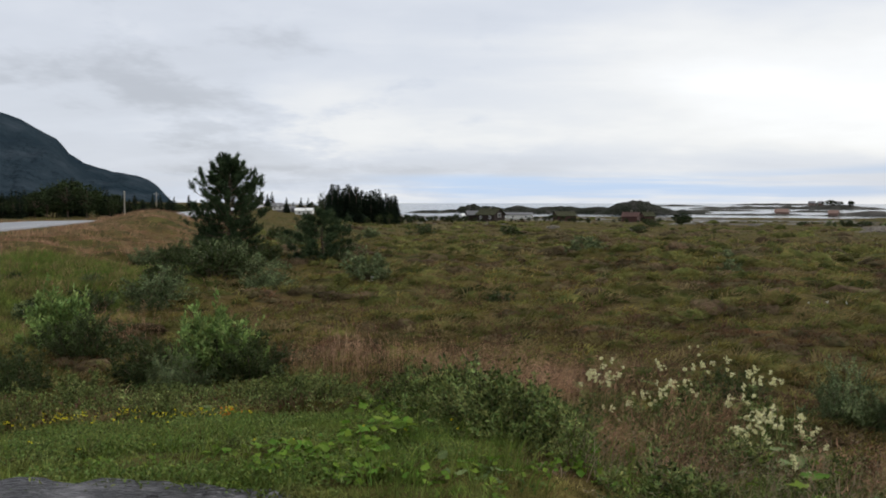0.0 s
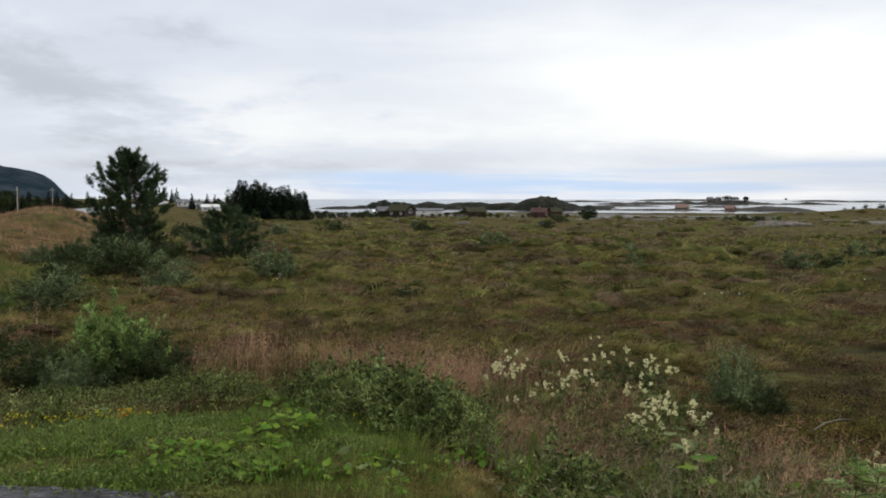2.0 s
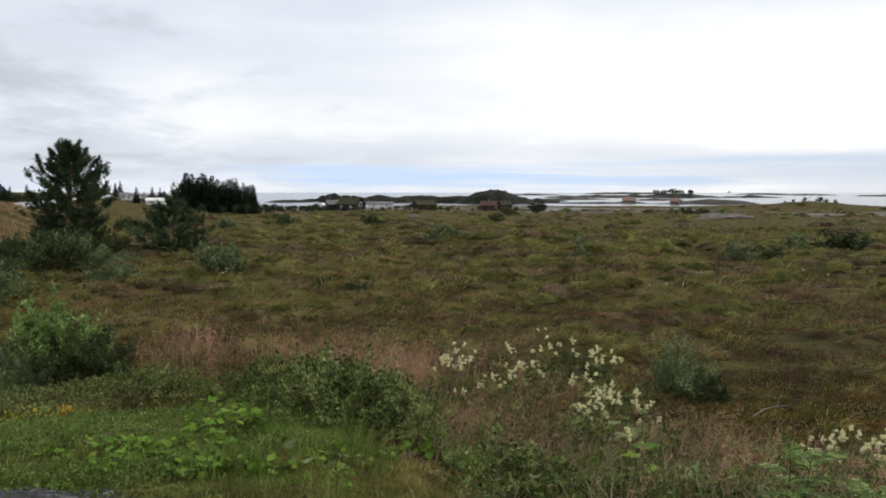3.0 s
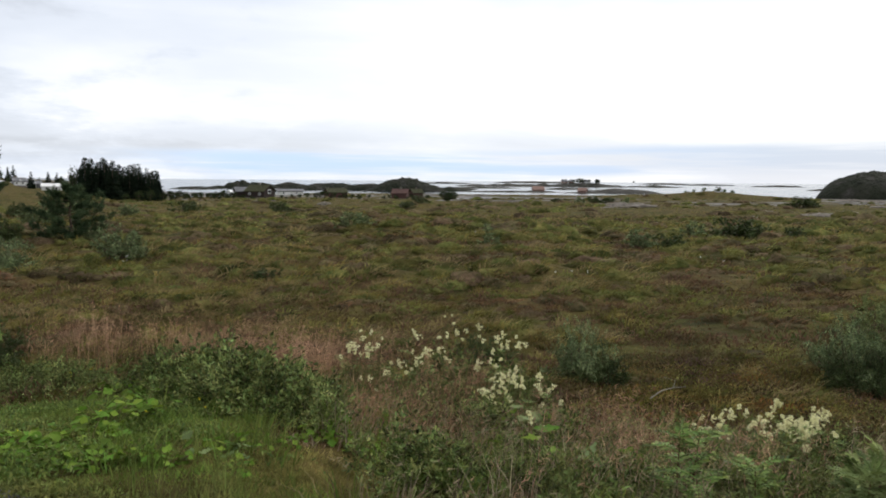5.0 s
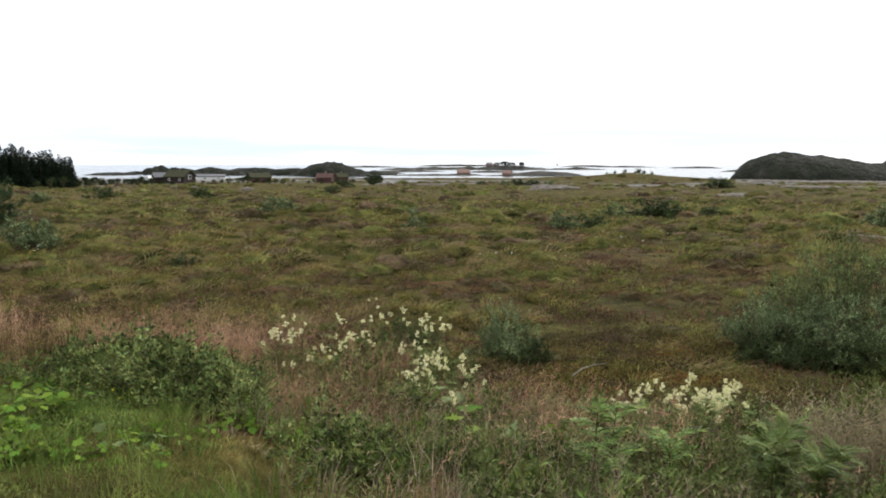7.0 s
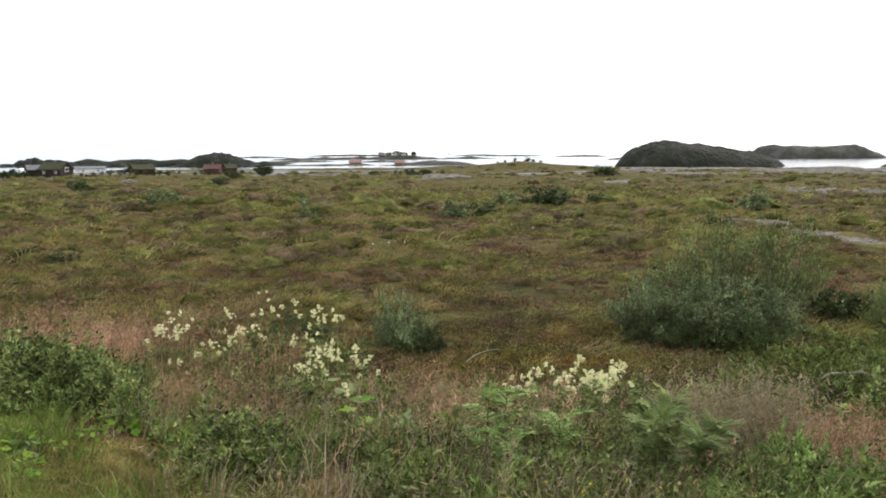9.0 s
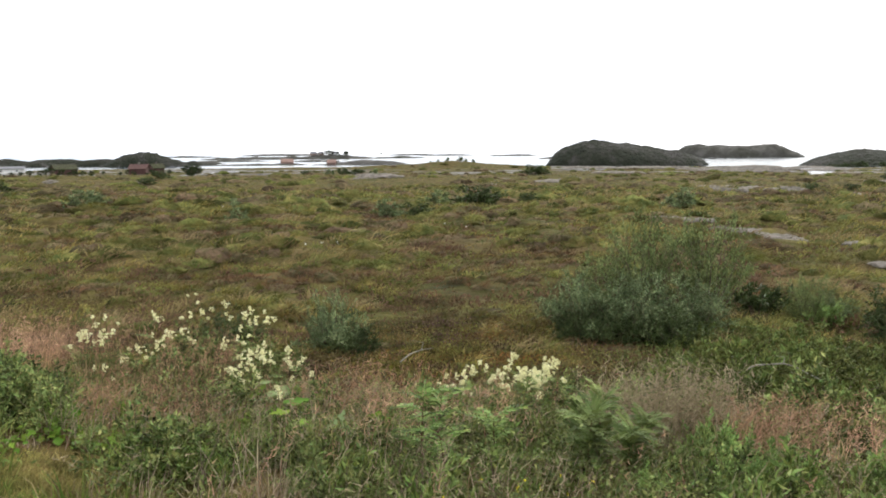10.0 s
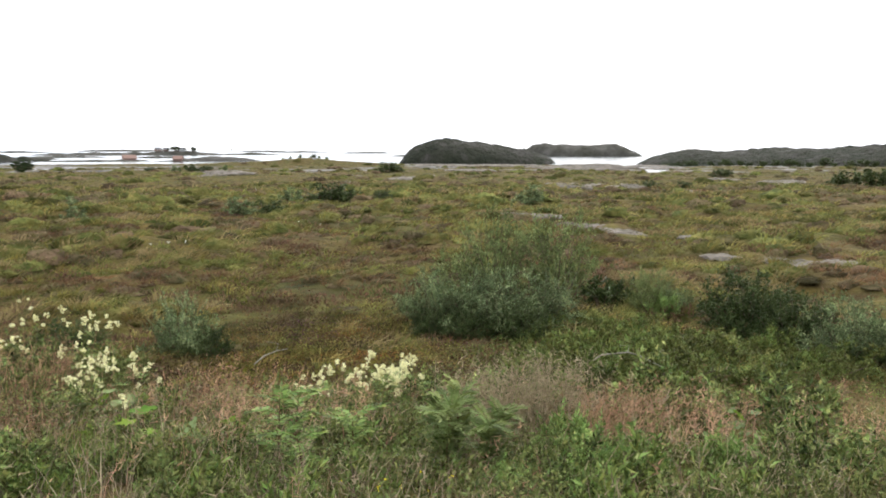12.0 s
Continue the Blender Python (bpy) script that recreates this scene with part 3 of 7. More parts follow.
ROAD_LINE = spline(ROAD, 14)
road = tagged(new("road", ribbon("road", ROAD_LINE, [-3.1, -2.8, 0, 2.8, 3.1], [-0.25, 0.05, 0.10, 0.05, -0.25], M_ROAD)), "wet grey asphalt country road", "road", kind="structure")
for off in (-2.5, 2.5):
    child("edge_line", ribbon("edge_line", ROAD_LINE, [off - 0.06, off + 0.06], [0.062, 0.062], M_PAINT), road, "white painted edge line")


def layby():
    """The asphalt lay-by under the camera, with a ragged edge."""
    rng = random.Random(4)
    ring = [(-17.5, -9), (-17.8, 3.0), (-12, 4.55), (-5, 4.82), (-2.6, 4.76), (-1.5, 4.70), (-0.85, 4.52), (-0.30, 3.95), (0.35, 2.4), (0.9, 0.5), (1.3, -3), (1.2, -9)]
    pts = []
    for (ax, ay), (bx, by) in zip(ring, ring[1:] + ring[:1]):
        n = max(2, int(math.hypot(bx - ax, by - ay) / 0.12))
        for k in range(n):
            t = k / n
            pts.append((ax + (bx - ax) * t + rng.uniform(-0.05, 0.05), ay + (by - ay) * t + rng.uniform(-0.06, 0.06)))
    bm = bmesh.new()
    top = [bm.verts.new((x, y, 0.035)) for x, y in pts]
    low = [bm.verts.new((x, y, -0.15)) for x, y in pts]
    bm.faces.new(top)
    for k in range(len(pts)):
        j = (k + 1) % len(pts)
        bm.faces.new((top[j], top[k], low[k], low[j]))
    bmesh.ops.recalc_face_normals(bm, faces=bm.faces)
    me = bpy.data.meshes.new("layby")
    bm.to_mesh(me)
    bm.free()
    me.materials.append(M_ASPHALT)
    return tagged(new("pavement", me), "wet dark asphalt lay-by with painted pale glints and a ragged edge", "pavement", kind="structure")


layby()


# ---- mountain, islands and knolls ----
def mountain():
    """A steep coastal mountain that drops to the plain."""
    bs = np.concatenate([np.linspace(-75, -31, 50), np.linspace(-30.8, -16.6, 150)])
    top = np.interp(bs, [-75, -60, -45, -34, -30, -27.9, -27.29, -26.07, -24.83, -24.36, -24.14, -23.25, -21.6, -20.25, -19.5, -18.88, -18.19, -17.8, -16.6],
                    [6.5, 8.5, 8.8, 7.0, 5.8, 5.32, 5.12, 4.54, 3.88, 3.26, 2.90, 2.33, 1.90, 1.60, 1.38, 0.95, 0.20, -0.18, -0.1])
    top = top + 0.05 * np.array([noise.noise((b * 1.7, 0.3, 0)) for b in bs])
    rows = []
    fr = np.linspace(0, 1, 26)
    for k, s in enumerate(fr):
        dist = 1900 + 900 * s + 60 * np.array([noise.noise((b * 0.45, s * 2.0, 3.1)) for b in bs]) * math.sin(math.pi * s)
        peak = 2800 * np.tan(np.radians(top)) + 1.65
        z = -1 + (peak + 1) * (0.15 * s + 0.85 * smooth(0.0, 1.0, s ** 0.8))
        z = z + np.array([noise.noise((b * 0.8, s * 5, 7)) for b in bs]) * 22 * math.sin(math.pi * s) * np.clip(peak / 120, 0, 1)
        rows.append(np.stack([dist * np.sin(np.radians(bs)), dist * np.cos(np.radians(bs)), z], -1))
    for s in (0.5, 1.0):
        rows.append(np.stack([(2800 + 900 * s) * np.sin(np.radians(bs)), (2800 + 900 * s) * np.cos(np.radians(bs)), peak * (1 - s) - 3 * s], -1))
    v = np.stack(rows).reshape(-1, 3)
    nb, nr = len(bs), len(rows)
    i, j = np.meshgrid(np.arange(nr - 1), np.arange(nb - 1), indexing="ij")
    me = mesh_from("mountain", v, np.stack([i * nb + j, i * nb + j + 1, (i + 1) * nb + j + 1, (i + 1) * nb + j], -1).reshape(-1, 4), M_HAZED_MOUNTAIN)
    return tagged(new("mountain", me), "dark blue-green coastal mountain with a steep end, haze in its colour", "mountain", kind="structure")


mountain()


def hump(name, bearing, r, half_long, half_deep, profile, mat, label, category="island", base=SEA - 0.6, rough=0.25, seed=0, turn=0.0, nu=72, nv=28, cell=6.0):
    """A low rocky island or knoll, its long side across the line of sight; profile: (place -1..1, height over the sea)."""
    px, ph = zip(*profile)
    u = np.linspace(-1, 1, nu)
    w = np.linspace(-1, 1, nv)
    U, W = np.meshgrid(u, w, indexing="ij")
    H = np.interp(U, px, ph)
    H = H * (0.78 + 0.34 * vnoise(U * 4 + seed, 0 * U + seed, 60 + seed) + 0.12 * vnoise(U * 17 + seed, W * 3, 61 + seed)) if rough > 0.12 else H
    edge = np.sqrt(np.clip(1 - U ** 2, 0, 1))
    env = np.clip(1 - (np.abs(W)) ** 2.2, 0, 1) ** 0.7
    X, Y = U * half_long, W * half_deep * (0.35 + 0.65 * edge)
    rocky = (vnoise(X / cell + 50, Y / cell + 9, seed) - 0.5) + 0.6 * (vnoise(X / (cell * 0.37) + 5, Y / (cell * 0.37), seed + 1) - 0.5) + 0.45 * (vnoise(X / (cell * 0.16) + 5, Y / (cell * 0.16), seed + 2) - 0.5)
    Z = base + (H - (base - SEA)) * env + rocky * rough * np.maximum(H, 0.4) * env
    cx, cy = polar(bearing, r)
    c, s = math.cos(radians(-bearing + turn)), math.sin(radians(-bearing + turn))
    v = np.stack([X * c - Y * s, X * s + Y * c, Z], -1).reshape(-1, 3)
    i, j = np.meshgrid(np.arange(nu - 1), np.arange(nv - 1), indexing="ij")
    f = np.stack([i * nv + j, (i + 1) * nv + j, (i + 1) * nv + j + 1, i * nv + j + 1], -1).reshape(-1, 4)
    o = tagged(new(name, mesh_from(name, v, f, mat)), label, category, kind="structure")
    o.location = (cx, cy, 0)
    return o


KNOLL = [(-1, 0), (-0.97, 1.6), (-0.9, 5.2), (-0.77, 8.4), (-0.66, 9.8), (-0.55, 10.8), (-0.33, 11.2), (-0.14, 10.3), (0.04, 9.8), (0.22, 8.7), (0.4, 8.0), (0.52, 6.7), (0.60, 7.0), (0.69, 5.8), (0.80, 4.6), (0.91, 3.1), (1, 0.6)]
hump("rocky_knoll", 45.05, 395, 36.5, 24, KNOLL, M_KNOLL, "dark heather-covered rocky knoll on the shore", "knoll", rough=0.118, seed=3, nu=170, nv=70, cell=5.0)
ISLE = [(-1, 5.5), (-0.87, 10.2), (-0.76, 12.0), (-0.64, 12.3), (-0.5, 11.0), (-0.32, 11.2), (-0.1, 10.4), (0.18, 10.7), (0.4, 11.2), (0.57, 11.7), (0.68, 9.6), (0.76, 6.9), (0.88, 4.4), (1, 0.5)]
# lighter grey material: pale rock, and distance haze put into the colour
hump("rocky_island", 52.2, 800, 55, 24, ISLE, M_SHORE, "dark rocky island with a flat top", rough=0.118, seed=5, nu=130, nv=50, cell=7.0)
for b, r, hl, hd, hh, sd in ((13.0, 470, 24, 12, 6.6, 11), (15.6, 500, 18, 8, 2.4, 12), (10.6, 500, 24, 8, 4.1, 17), (8.1, 520, 30, 10, 4.3, 13), (1.85, 560, 13, 7, 4.8, 14), (3.2, 580, 15, 7, 3.9, 15), (5.2, 620, 20, 8, 3.7, 16), (6.4, 500, 22, 7, 2.6, 18), (-0.9, 520, 16, 8, 1.6, 19), (0.5, 560, 10, 7, 1.8, 20)):
    hump("heath_hill", b, r, hl, hd, [(-1, 0), (-0.82, hh * 0.22), (-0.6, hh * 0.55), (-0.35, hh * 0.86), (-0.1, hh), (0.2, hh * 0.96), (0.5, hh * 0.68), (0.75, hh * 0.40), (0.9, hh * 0.2), (1, 0)], M_KNOLL, "low dark heath-covered hill by the shore", "hill", seed=sd, rough=0.13)
for b, r, hl, hd, hh, sd in ((18.2, 920, 30, 8, 2.6, 38), (20.3, 915, 36, 8, 3.6, 39), (22.6, 925, 34, 8, 3.3, 40), (19.9, 900, 44, 8, 1.7, 21), (25.2, 930, 50, 16, 4.4, 22), (27.6, 470, 24, 8, 2.6, 23), (24.0, 640, 20, 6, 1.4, 24), (18.5, 690, 30, 6, 1.4, 25), (29.8, 960, 34, 8, 2.2, 26), (16.5, 560, 16, 6, 1.8, 32), (22.1, 494, 11, 7, 0.9, 35), (25.2, 458, 12, 6, 0.9, 36), (20.3, 470, 30, 5, 0.9, 37),
                             (37.5, 1300, 40, 8, 2.6, 27), (33.0, 1600, 60, 8, 2.6, 28), (30.5, 1900, 60, 10, 3.6, 29), (40.3, 760, 16, 5, 1.6, 30), (22.0, 2200, 120, 20, 5.5, 31), (15.5, 1500, 60, 10, 3.0, 33), (41.0, 1500, 20, 6, 4.0, 34)):
    hump("skerry", b, r, hl, hd, [(-1, 0), (-0.75, hh * 0.5), (-0.4, hh * 0.75), (-0.1, hh), (0.3, hh * 0.8), (0.7, hh * 0.55), (1, 0)], M_SHORE, "low bare grey skerry in the sea", "skerry", seed=sd, nu=40, nv=12)
for b, r, hl, hd, hh, sd in ((63, 400, 50, 40, 6.7, 41), (71.5, 390, 60, 40, 8.2, 42), (81, 420, 70, 40, 8.2, 43)):
    hump("scrubby_ridge", b, r, hl, hd, [(-1, 0), (-0.85, hh * 0.5), (-0.6, hh * 0.84), (-0.4, hh * 0.92), (0, hh), (0.4, hh * 0.96), (0.75, hh * 0.75), (1, 0)], M_KNOLL, "dark green scrub-covered coastal ridge", "hill", seed=sd)

# ---- plant kit: leaves, blades, stems ----
def unit(v):
    return v / (np.linalg.norm(v, axis=-1, keepdims=True) + 1e-9)


def leaves(pos, d, length, width, rng, droop=0.25):
    """Pointed leaves as bent diamonds: at pos, along d."""
    n = len(pos)
    d = unit(d)
    side = unit(np.cross(d, rng.normal(size=(n, 3))))
    up = np.cross(side, d)
    L, W = np.broadcast_to(length, (n,))[:, None], np.broadcast_to(width, (n,))[:, None]
    mid = pos + d * L * 0.45 + up * L * 0.10
    v = np.stack([pos, mid + side * W * 0.5, pos + d * L - up * L * droop * 0.4, mid - side * W * 0.5], 1).reshape(-1, 3)
    return v, np.arange(4 * n).reshape(n, 4)


def needles(pos, d, length, width, rng):
    """Single thin triangles."""
    n = len(pos)
    d = unit(d)
    side = unit(np.cross(d, rng.normal(size=(n, 3))))
    L, W = np.broadcast_to(length, (n,))[:, None], np.broadcast_to(width, (n,))[:, None]
    v = np.stack([pos - side * W * 0.5, pos + side * W * 0.5, pos + d * L], 1).reshape(-1, 3)
    return v, np.arange(3 * n).reshape(n, 3)


def blades(base, h, lean, width, rng):
    """Grass blades bent over by lean (a vector at the tip), two pieces each."""
    n = len(base)
    a = rng.uniform(0, 2 * math.pi, n)
    side = np.stack([np.cos(a), np.sin(a), np.zeros(n)], 1) * (np.broadcast_to(width, (n,))[:, None] * 0.5)
    up = np.zeros((n, 3))
    up[:, 2] = h
    mid = base + up * 0.55 + lean * 0.30
    tip = base + up + lean
    v = np.stack([base - side, base + side, mid - side * 0.8, mid + side * 0.8, tip], 1).reshape(-1, 3)
    k = np.arange(n)[:, None] * 5
    f = np.concatenate([k + np.array([[0, 1, 3]]), k + np.array([[0, 3, 2]]), k + np.array([[2, 3, 4]])], 1).reshape(-1, 3)
    return v, f


def ball(rng, n):
    return unit(rng.normal(size=(n, 3)))


def shrub_meshes(name, rng, height_m, spread, stems, twigs, per_twig, leaf_len, leaf_wid, leaf_mat, up=0.55, bare=0.12, stem_r=0.012):
    """A many-stemmed bush: woody stems with twigs, and the leaves along them."""
    wood, lp, ld = [], [], []
    for s in range(stems):
        a = rng.uniform(0, 2 * math.pi)
        rise = math.asin(rng.uniform(0.22, 1.0))
        size = rng.uniform(0.70, 0.98) if rng.random() < 0.88 else rng.uniform(0.95, 1.12)
        reach = size * np.array([math.cos(a) * math.cos(rise) * spread, math.sin(a) * math.cos(rise) * spread, math.sin(rise) * height_m])
        foot = np.array([math.cos(a), math.sin(a), 0]) * rng.uniform(0, 0.35) * spread
        reach = reach - foot * 0.8
        t = np.linspace(0, 1, 6)[:, None]
        bend = rng.normal(0, 0.05, 3) * height_m
        line = foot + reach * np.concatenate([t, t, t ** 0.75], 1) + bend * (t * (1 - t)) * 3
        wood.append(tube(line, np.linspace(stem_r, stem_r * 0.25, 6), 3))
        for k in range(twigs):
            u = rng.uniform(bare, 1.0)
            i = min(int(u * 5), 4)
            p0 = line[i] + (line[i + 1] - line[i]) * (u * 5 - i)
            d = unit(reach / np.linalg.norm(reach) * up + ball(rng, 1)[0] * 0.75 + np.array([0, 0, up * 0.5]))
            ln = height_m * rng.uniform(0.12, 0.26)
            q = p0 + d * ln
            if k % 8 == 0:
                wood.append(tube([p0, (p0 + q) / 2 + rng.normal(0, 0.01, 3), q], [stem_r * 0.35, stem_r * 0.25, stem_r * 0.1], 3))
            m = per_twig
            tt = rng.uniform(0.05, 1.05, (m, 1))
            lp.append(p0 + d * ln * tt + rng.normal(0, 0.012, (m, 3)))
            ld.append(d * 0.7 + ball(rng, m) * 0.9 + np.array([0, 0, 0.15]))
    lp, ld = np.concatenate(lp), np.concatenate(ld)
    lp[:, 2] = np.maximum(lp[:, 2], 0.03)
    v, f = leaves(lp, ld, leaf_len * rng.uniform(0.6, 1.25, len(lp)), leaf_wid * rng.uniform(0.7, 1.2, len(lp)), rng)
    wv, wf = join(wood)
    return mesh_from("branchwork", wv, wf, M_BARK), mesh_from("foliage", v, f, leaf_mat, False)


def put_shrub(kit, name, label, x, y, scale, turn, category="bush", group="", sink=0.03, tall=1.0):
    """A bush from a pair of meshes."""
    stems, foliage = kit
    e = thing(name, label, category, group=group)
    e.matrix_basis = Matrix.LocRotScale((x, y, h1(x, y) - sink), Euler((0, 0, radians(turn))), (scale, scale, scale * tall))
    child("branchwork", stems, e)
    child("foliage", foliage, e)
    return e


RNG = np.random.default_rng(11)

# ---- trees ----
def pine_tree(x, y, tall, half, label, seed, lean=0.0, clear=0.12, tufts=1500, needle=0.20, limbs=90, flat=1.0):
    rng = np.random.default_rng(seed)
    e = thing("pine_tree", label, "tree", x, y, h1(x, y) - 0.05, seed * 37 % 360, group="")
    t = np.linspace(0, 1, 9)
    trunk = np.stack([lean * t ** 2 + 0.06 * np.sin(t * 5 + seed), 0.05 * np.cos(t * 4), t * tall * 0.97], 1)
    child("trunk", mesh_from("trunk", *tube(trunk, 0.022 * tall * (1 - 0.88 * t) + 0.008, 8), M_BARK), e)
    pos, dirs, wood = [], [], []
    for k in range(limbs):
        u = clear + (0.99 - clear) * (k + rng.uniform(0, 1)) / limbs
        i = min(int(u * 8), 7)
        p0 = trunk[i] + (trunk[i + 1] - trunk[i]) * (u * 8 - i)
        a = k * 2.4 + rng.normal(0, 0.3)
        wide = half * np.interp(u, [0, 0.1, 0.25, 0.4, 0.55, 0.7, 0.8, 0.9, 1.0], [0.72, 0.84, 1.0, 1.08, 1.02, 0.80, 0.55, 0.30, 0.05]) * rng.uniform(0.66, 1.12)
        rise = np.interp(u, [0, 0.4, 1], [0.05, 0.30, 0.8]) * wide * flat + rng.normal(0, 0.02) * tall
        q = p0 + np.array([math.cos(a) * wide, math.sin(a) * wide, rise])
        m = (p0 + q) / 2 - np.array([0, 0, 0.10 * wide])
        wood.append(tube([p0, m, q], [0.006 * tall, 0.004 * tall, 0.002 * tall], 5))
        subs = 4 + int(7 * wide / half)
        n = max(3, int(tufts / limbs / subs * 1.2))
        for b in range(subs):
            s = rng.uniform(0.12, 1.0) ** 0.8
            c = (1 - s) ** 2 * p0 + 2 * s * (1 - s) * m + s * s * q
            d = unit(unit(q - p0) * 0.7 + ball(rng, 1)[0] * 0.5 + np.array([0, 0, 0.95]))
            ln = half * rng.uniform(0.14, 0.30)
            t2 = rng.uniform(0.1, 1.0, (n, 1))
            pos.append(c + d * ln * t2 + rng.normal(0, 0.014, (n, 3)))
            dirs.append(np.tile(d, (n, 1)))
    pos, dirs = np.concatenate(pos), np.concatenate(dirs)
    m = 9
    P = np.repeat(pos, m, 0) + rng.normal(0, 0.03, (len(pos) * m, 3))
    D = np.repeat(unit(dirs), m, 0) * 0.55 + ball(rng, len(P)) * 0.9
    v, f = needles(P, D, needle * rng.uniform(0.6, 1.2, len(P)), 0.026, rng)
    child("branchwork", mesh_from("branchwork", *join(wood), M_BARK), e)
    child("crown", mesh_from("crown", v, f, M_PINE, False), e)
    return e


pine_tree(-9.95, 38.6, 4.85, 1.75, "bushy dark green pine standing alone on the bog", 3, clear=0.06, tufts=7200, limbs=96, needle=0.16)
pine_tree(-5.15, 35.4, 2.2, 1.5, "low spreading dark pine with an open crown", 8, lean=0.3, clear=0.10, tufts=2000, needle=0.16, limbs=34, flat=0.5)


def spruce_meshes(seed, tall=9.0, half=1.6, whorls=24):
    rng = np.random.default_rng(seed)
    wood = tube([(0, 0, 0), (0.03, 0.02, tall * 0.5), (0, 0, tall)], [0.13, 0.09, 0.01], 6)
    pos, dirs, lens = [], [], []
    for k in range(whorls):
        u = 0.06 + 0.94 * (k + rng.uniform(0, 0.6)) / whorls
        z = u * tall
        w = half * (1 - u) ** 0.85 * rng.uniform(0.8, 1.15) + 0.12
        n = int(5 + 6 * (1 - u))
        for b in range(n):
            a = rng.uniform(0, 2 * math.pi)
            m = int(4 + 8 * (1 - u))
            s = rng.uniform(0.1, 1, (m, 1))
            out = np.array([math.cos(a), math.sin(a), 0])
            c = np.array([0, 0, z]) + out * w * s + np.array([0, 0, 1]) * (-0.35 * w * s + 0.12 * w * s * s) + rng.normal(0, 0.07, (m, 3))
            pos.append(c)
            dirs.append(out * 0.8 + ball(rng, m) * 0.8 - np.array([0, 0, 0.25]))
    pos, dirs = np.concatenate(pos), np.concatenate(dirs)
    v, f = leaves(pos, dirs, rng.uniform(0.40, 0.75, len(pos)) * (1.1 - 0.6 * pos[:, 2] / tall), rng.uniform(0.24, 0.42, len(pos)) * (1.1 - 0.6 * pos[:, 2] / tall), rng)
    return mesh_from("trunk", *wood, M_BARK), mesh_from("crown", v, f, M_SPRUCE, False)


def broad_meshes(seed, tall=6.0, half=2.3, clumps=30, mat=None):
    """A small broad-leaved tree for the distance: limbs and leaf sprays in uneven clumps."""
    rng = np.random.default_rng(seed)
    wood = [tube([(0, 0, 0), (0.1, 0.05, tall * 0.35), (0, 0.1, tall * 0.8)], [0.12, 0.09, 0.03], 6)]
    pos = []
    for k in range(clumps):
        d = ball(rng, 1)[0]
        c = np.array([0, 0, tall * 0.55]) + d * np.array([half, half, tall * 0.42]) * rng.uniform(0.45, 1.0)
        wood.append(tube([(0.05, 0.05, tall * rng.uniform(0.2, 0.5)), c * 0.6 + np.array([0, 0, tall * 0.2]), c], [0.04, 0.025, 0.01], 4))
        n = rng.integers(22, 40)
        pos.append(c + rng.normal(0, 0.32, (n, 3)) * np.array([1, 1, 0.8]) * half * 0.42)
    pos = np.concatenate(pos)
    pos[:, 2] = np.maximum(pos[:, 2], 0.15)
    v, f = leaves(pos, ball(rng, len(pos)) + np.array([0, 0, 0.3]), rng.uniform(0.3, 0.55, len(pos)), rng.uniform(0.2, 0.36, len(pos)), rng)
    return mesh_from("trunk", *join(wood), M_BARK), mesh_from("crown", v, f, mat or M_WOODS, False)


SPRUCES = [spruce_meshes(s) for s in (1, 2, 3)]
BROADS = [broad_meshes(s) for s in (4, 5, 6)]


def put_tree(kit, name, label, bearing, r, scale, turn, group, wide=1.0):
    x, y = polar(bearing, r)
    e = thing(name, label, "tree", group=group)
    e.matrix_basis = Matrix.LocRotScale((x, y, h1(x, y) - 0.1), Euler((0, 0, radians(turn))), (scale * wide, scale * wide, scale))
    child("trunk", kit[0], e)
    child("crown", kit[1], e)
    return e


trng = random.Random(21)
# the dark grove on the bog's far edge
for k in range(36):
    b = -7.75 + 4.55 * k / 35 + trng.uniform(-0.1, 0.1)
    s = np.interp(b, [-8.2, -7.6, -6.9, -5.5, -4.2, -3.2], [0.6, 1.02, 1.14, 1.08, 1.0, 0.86]) * trng.choice((0.78, 0.86, 0.92, 0.97, 1.04))
    put_tree(SPRUCES[k % 3], "spruce_tree", "tall dark spruce in a dense grove", b, 232 + trng.uniform(-9, 9), s, trng.uniform(0, 360), "spruces of the grove", trng.uniform(1.1, 1.5))
put_tree(BROADS[1], "broadleaf_tree", "slender tree at the end of the grove", -8.2, 228, 1.28, 40, "trees beside the grove", 0.5)
for b, r, s in ((-3.1, 240, 0.42), (-2.5, 245, 0.45), (-2.05, 240, 0.40), (-1.5, 250, 0.44), (-0.6, 246, 0.42), (0.9, 248, 0.48), (1.5, 250, 0.40), (-4.4, 205, 0.50), (-3.7, 208, 0.52), (-2.9, 214, 0.40), (-8.3, 200, 0.5), (-2.3, 222, 0.3), (-5.2, 206, 0.34), (-1.6, 240, 0.28)):
    put_tree(BROADS[trng.randrange(3)], "broadleaf_tree", "low round broad-leaved tree at the edge of the grove", b, r, s, trng.uniform(0, 360), "trees beside the grove")
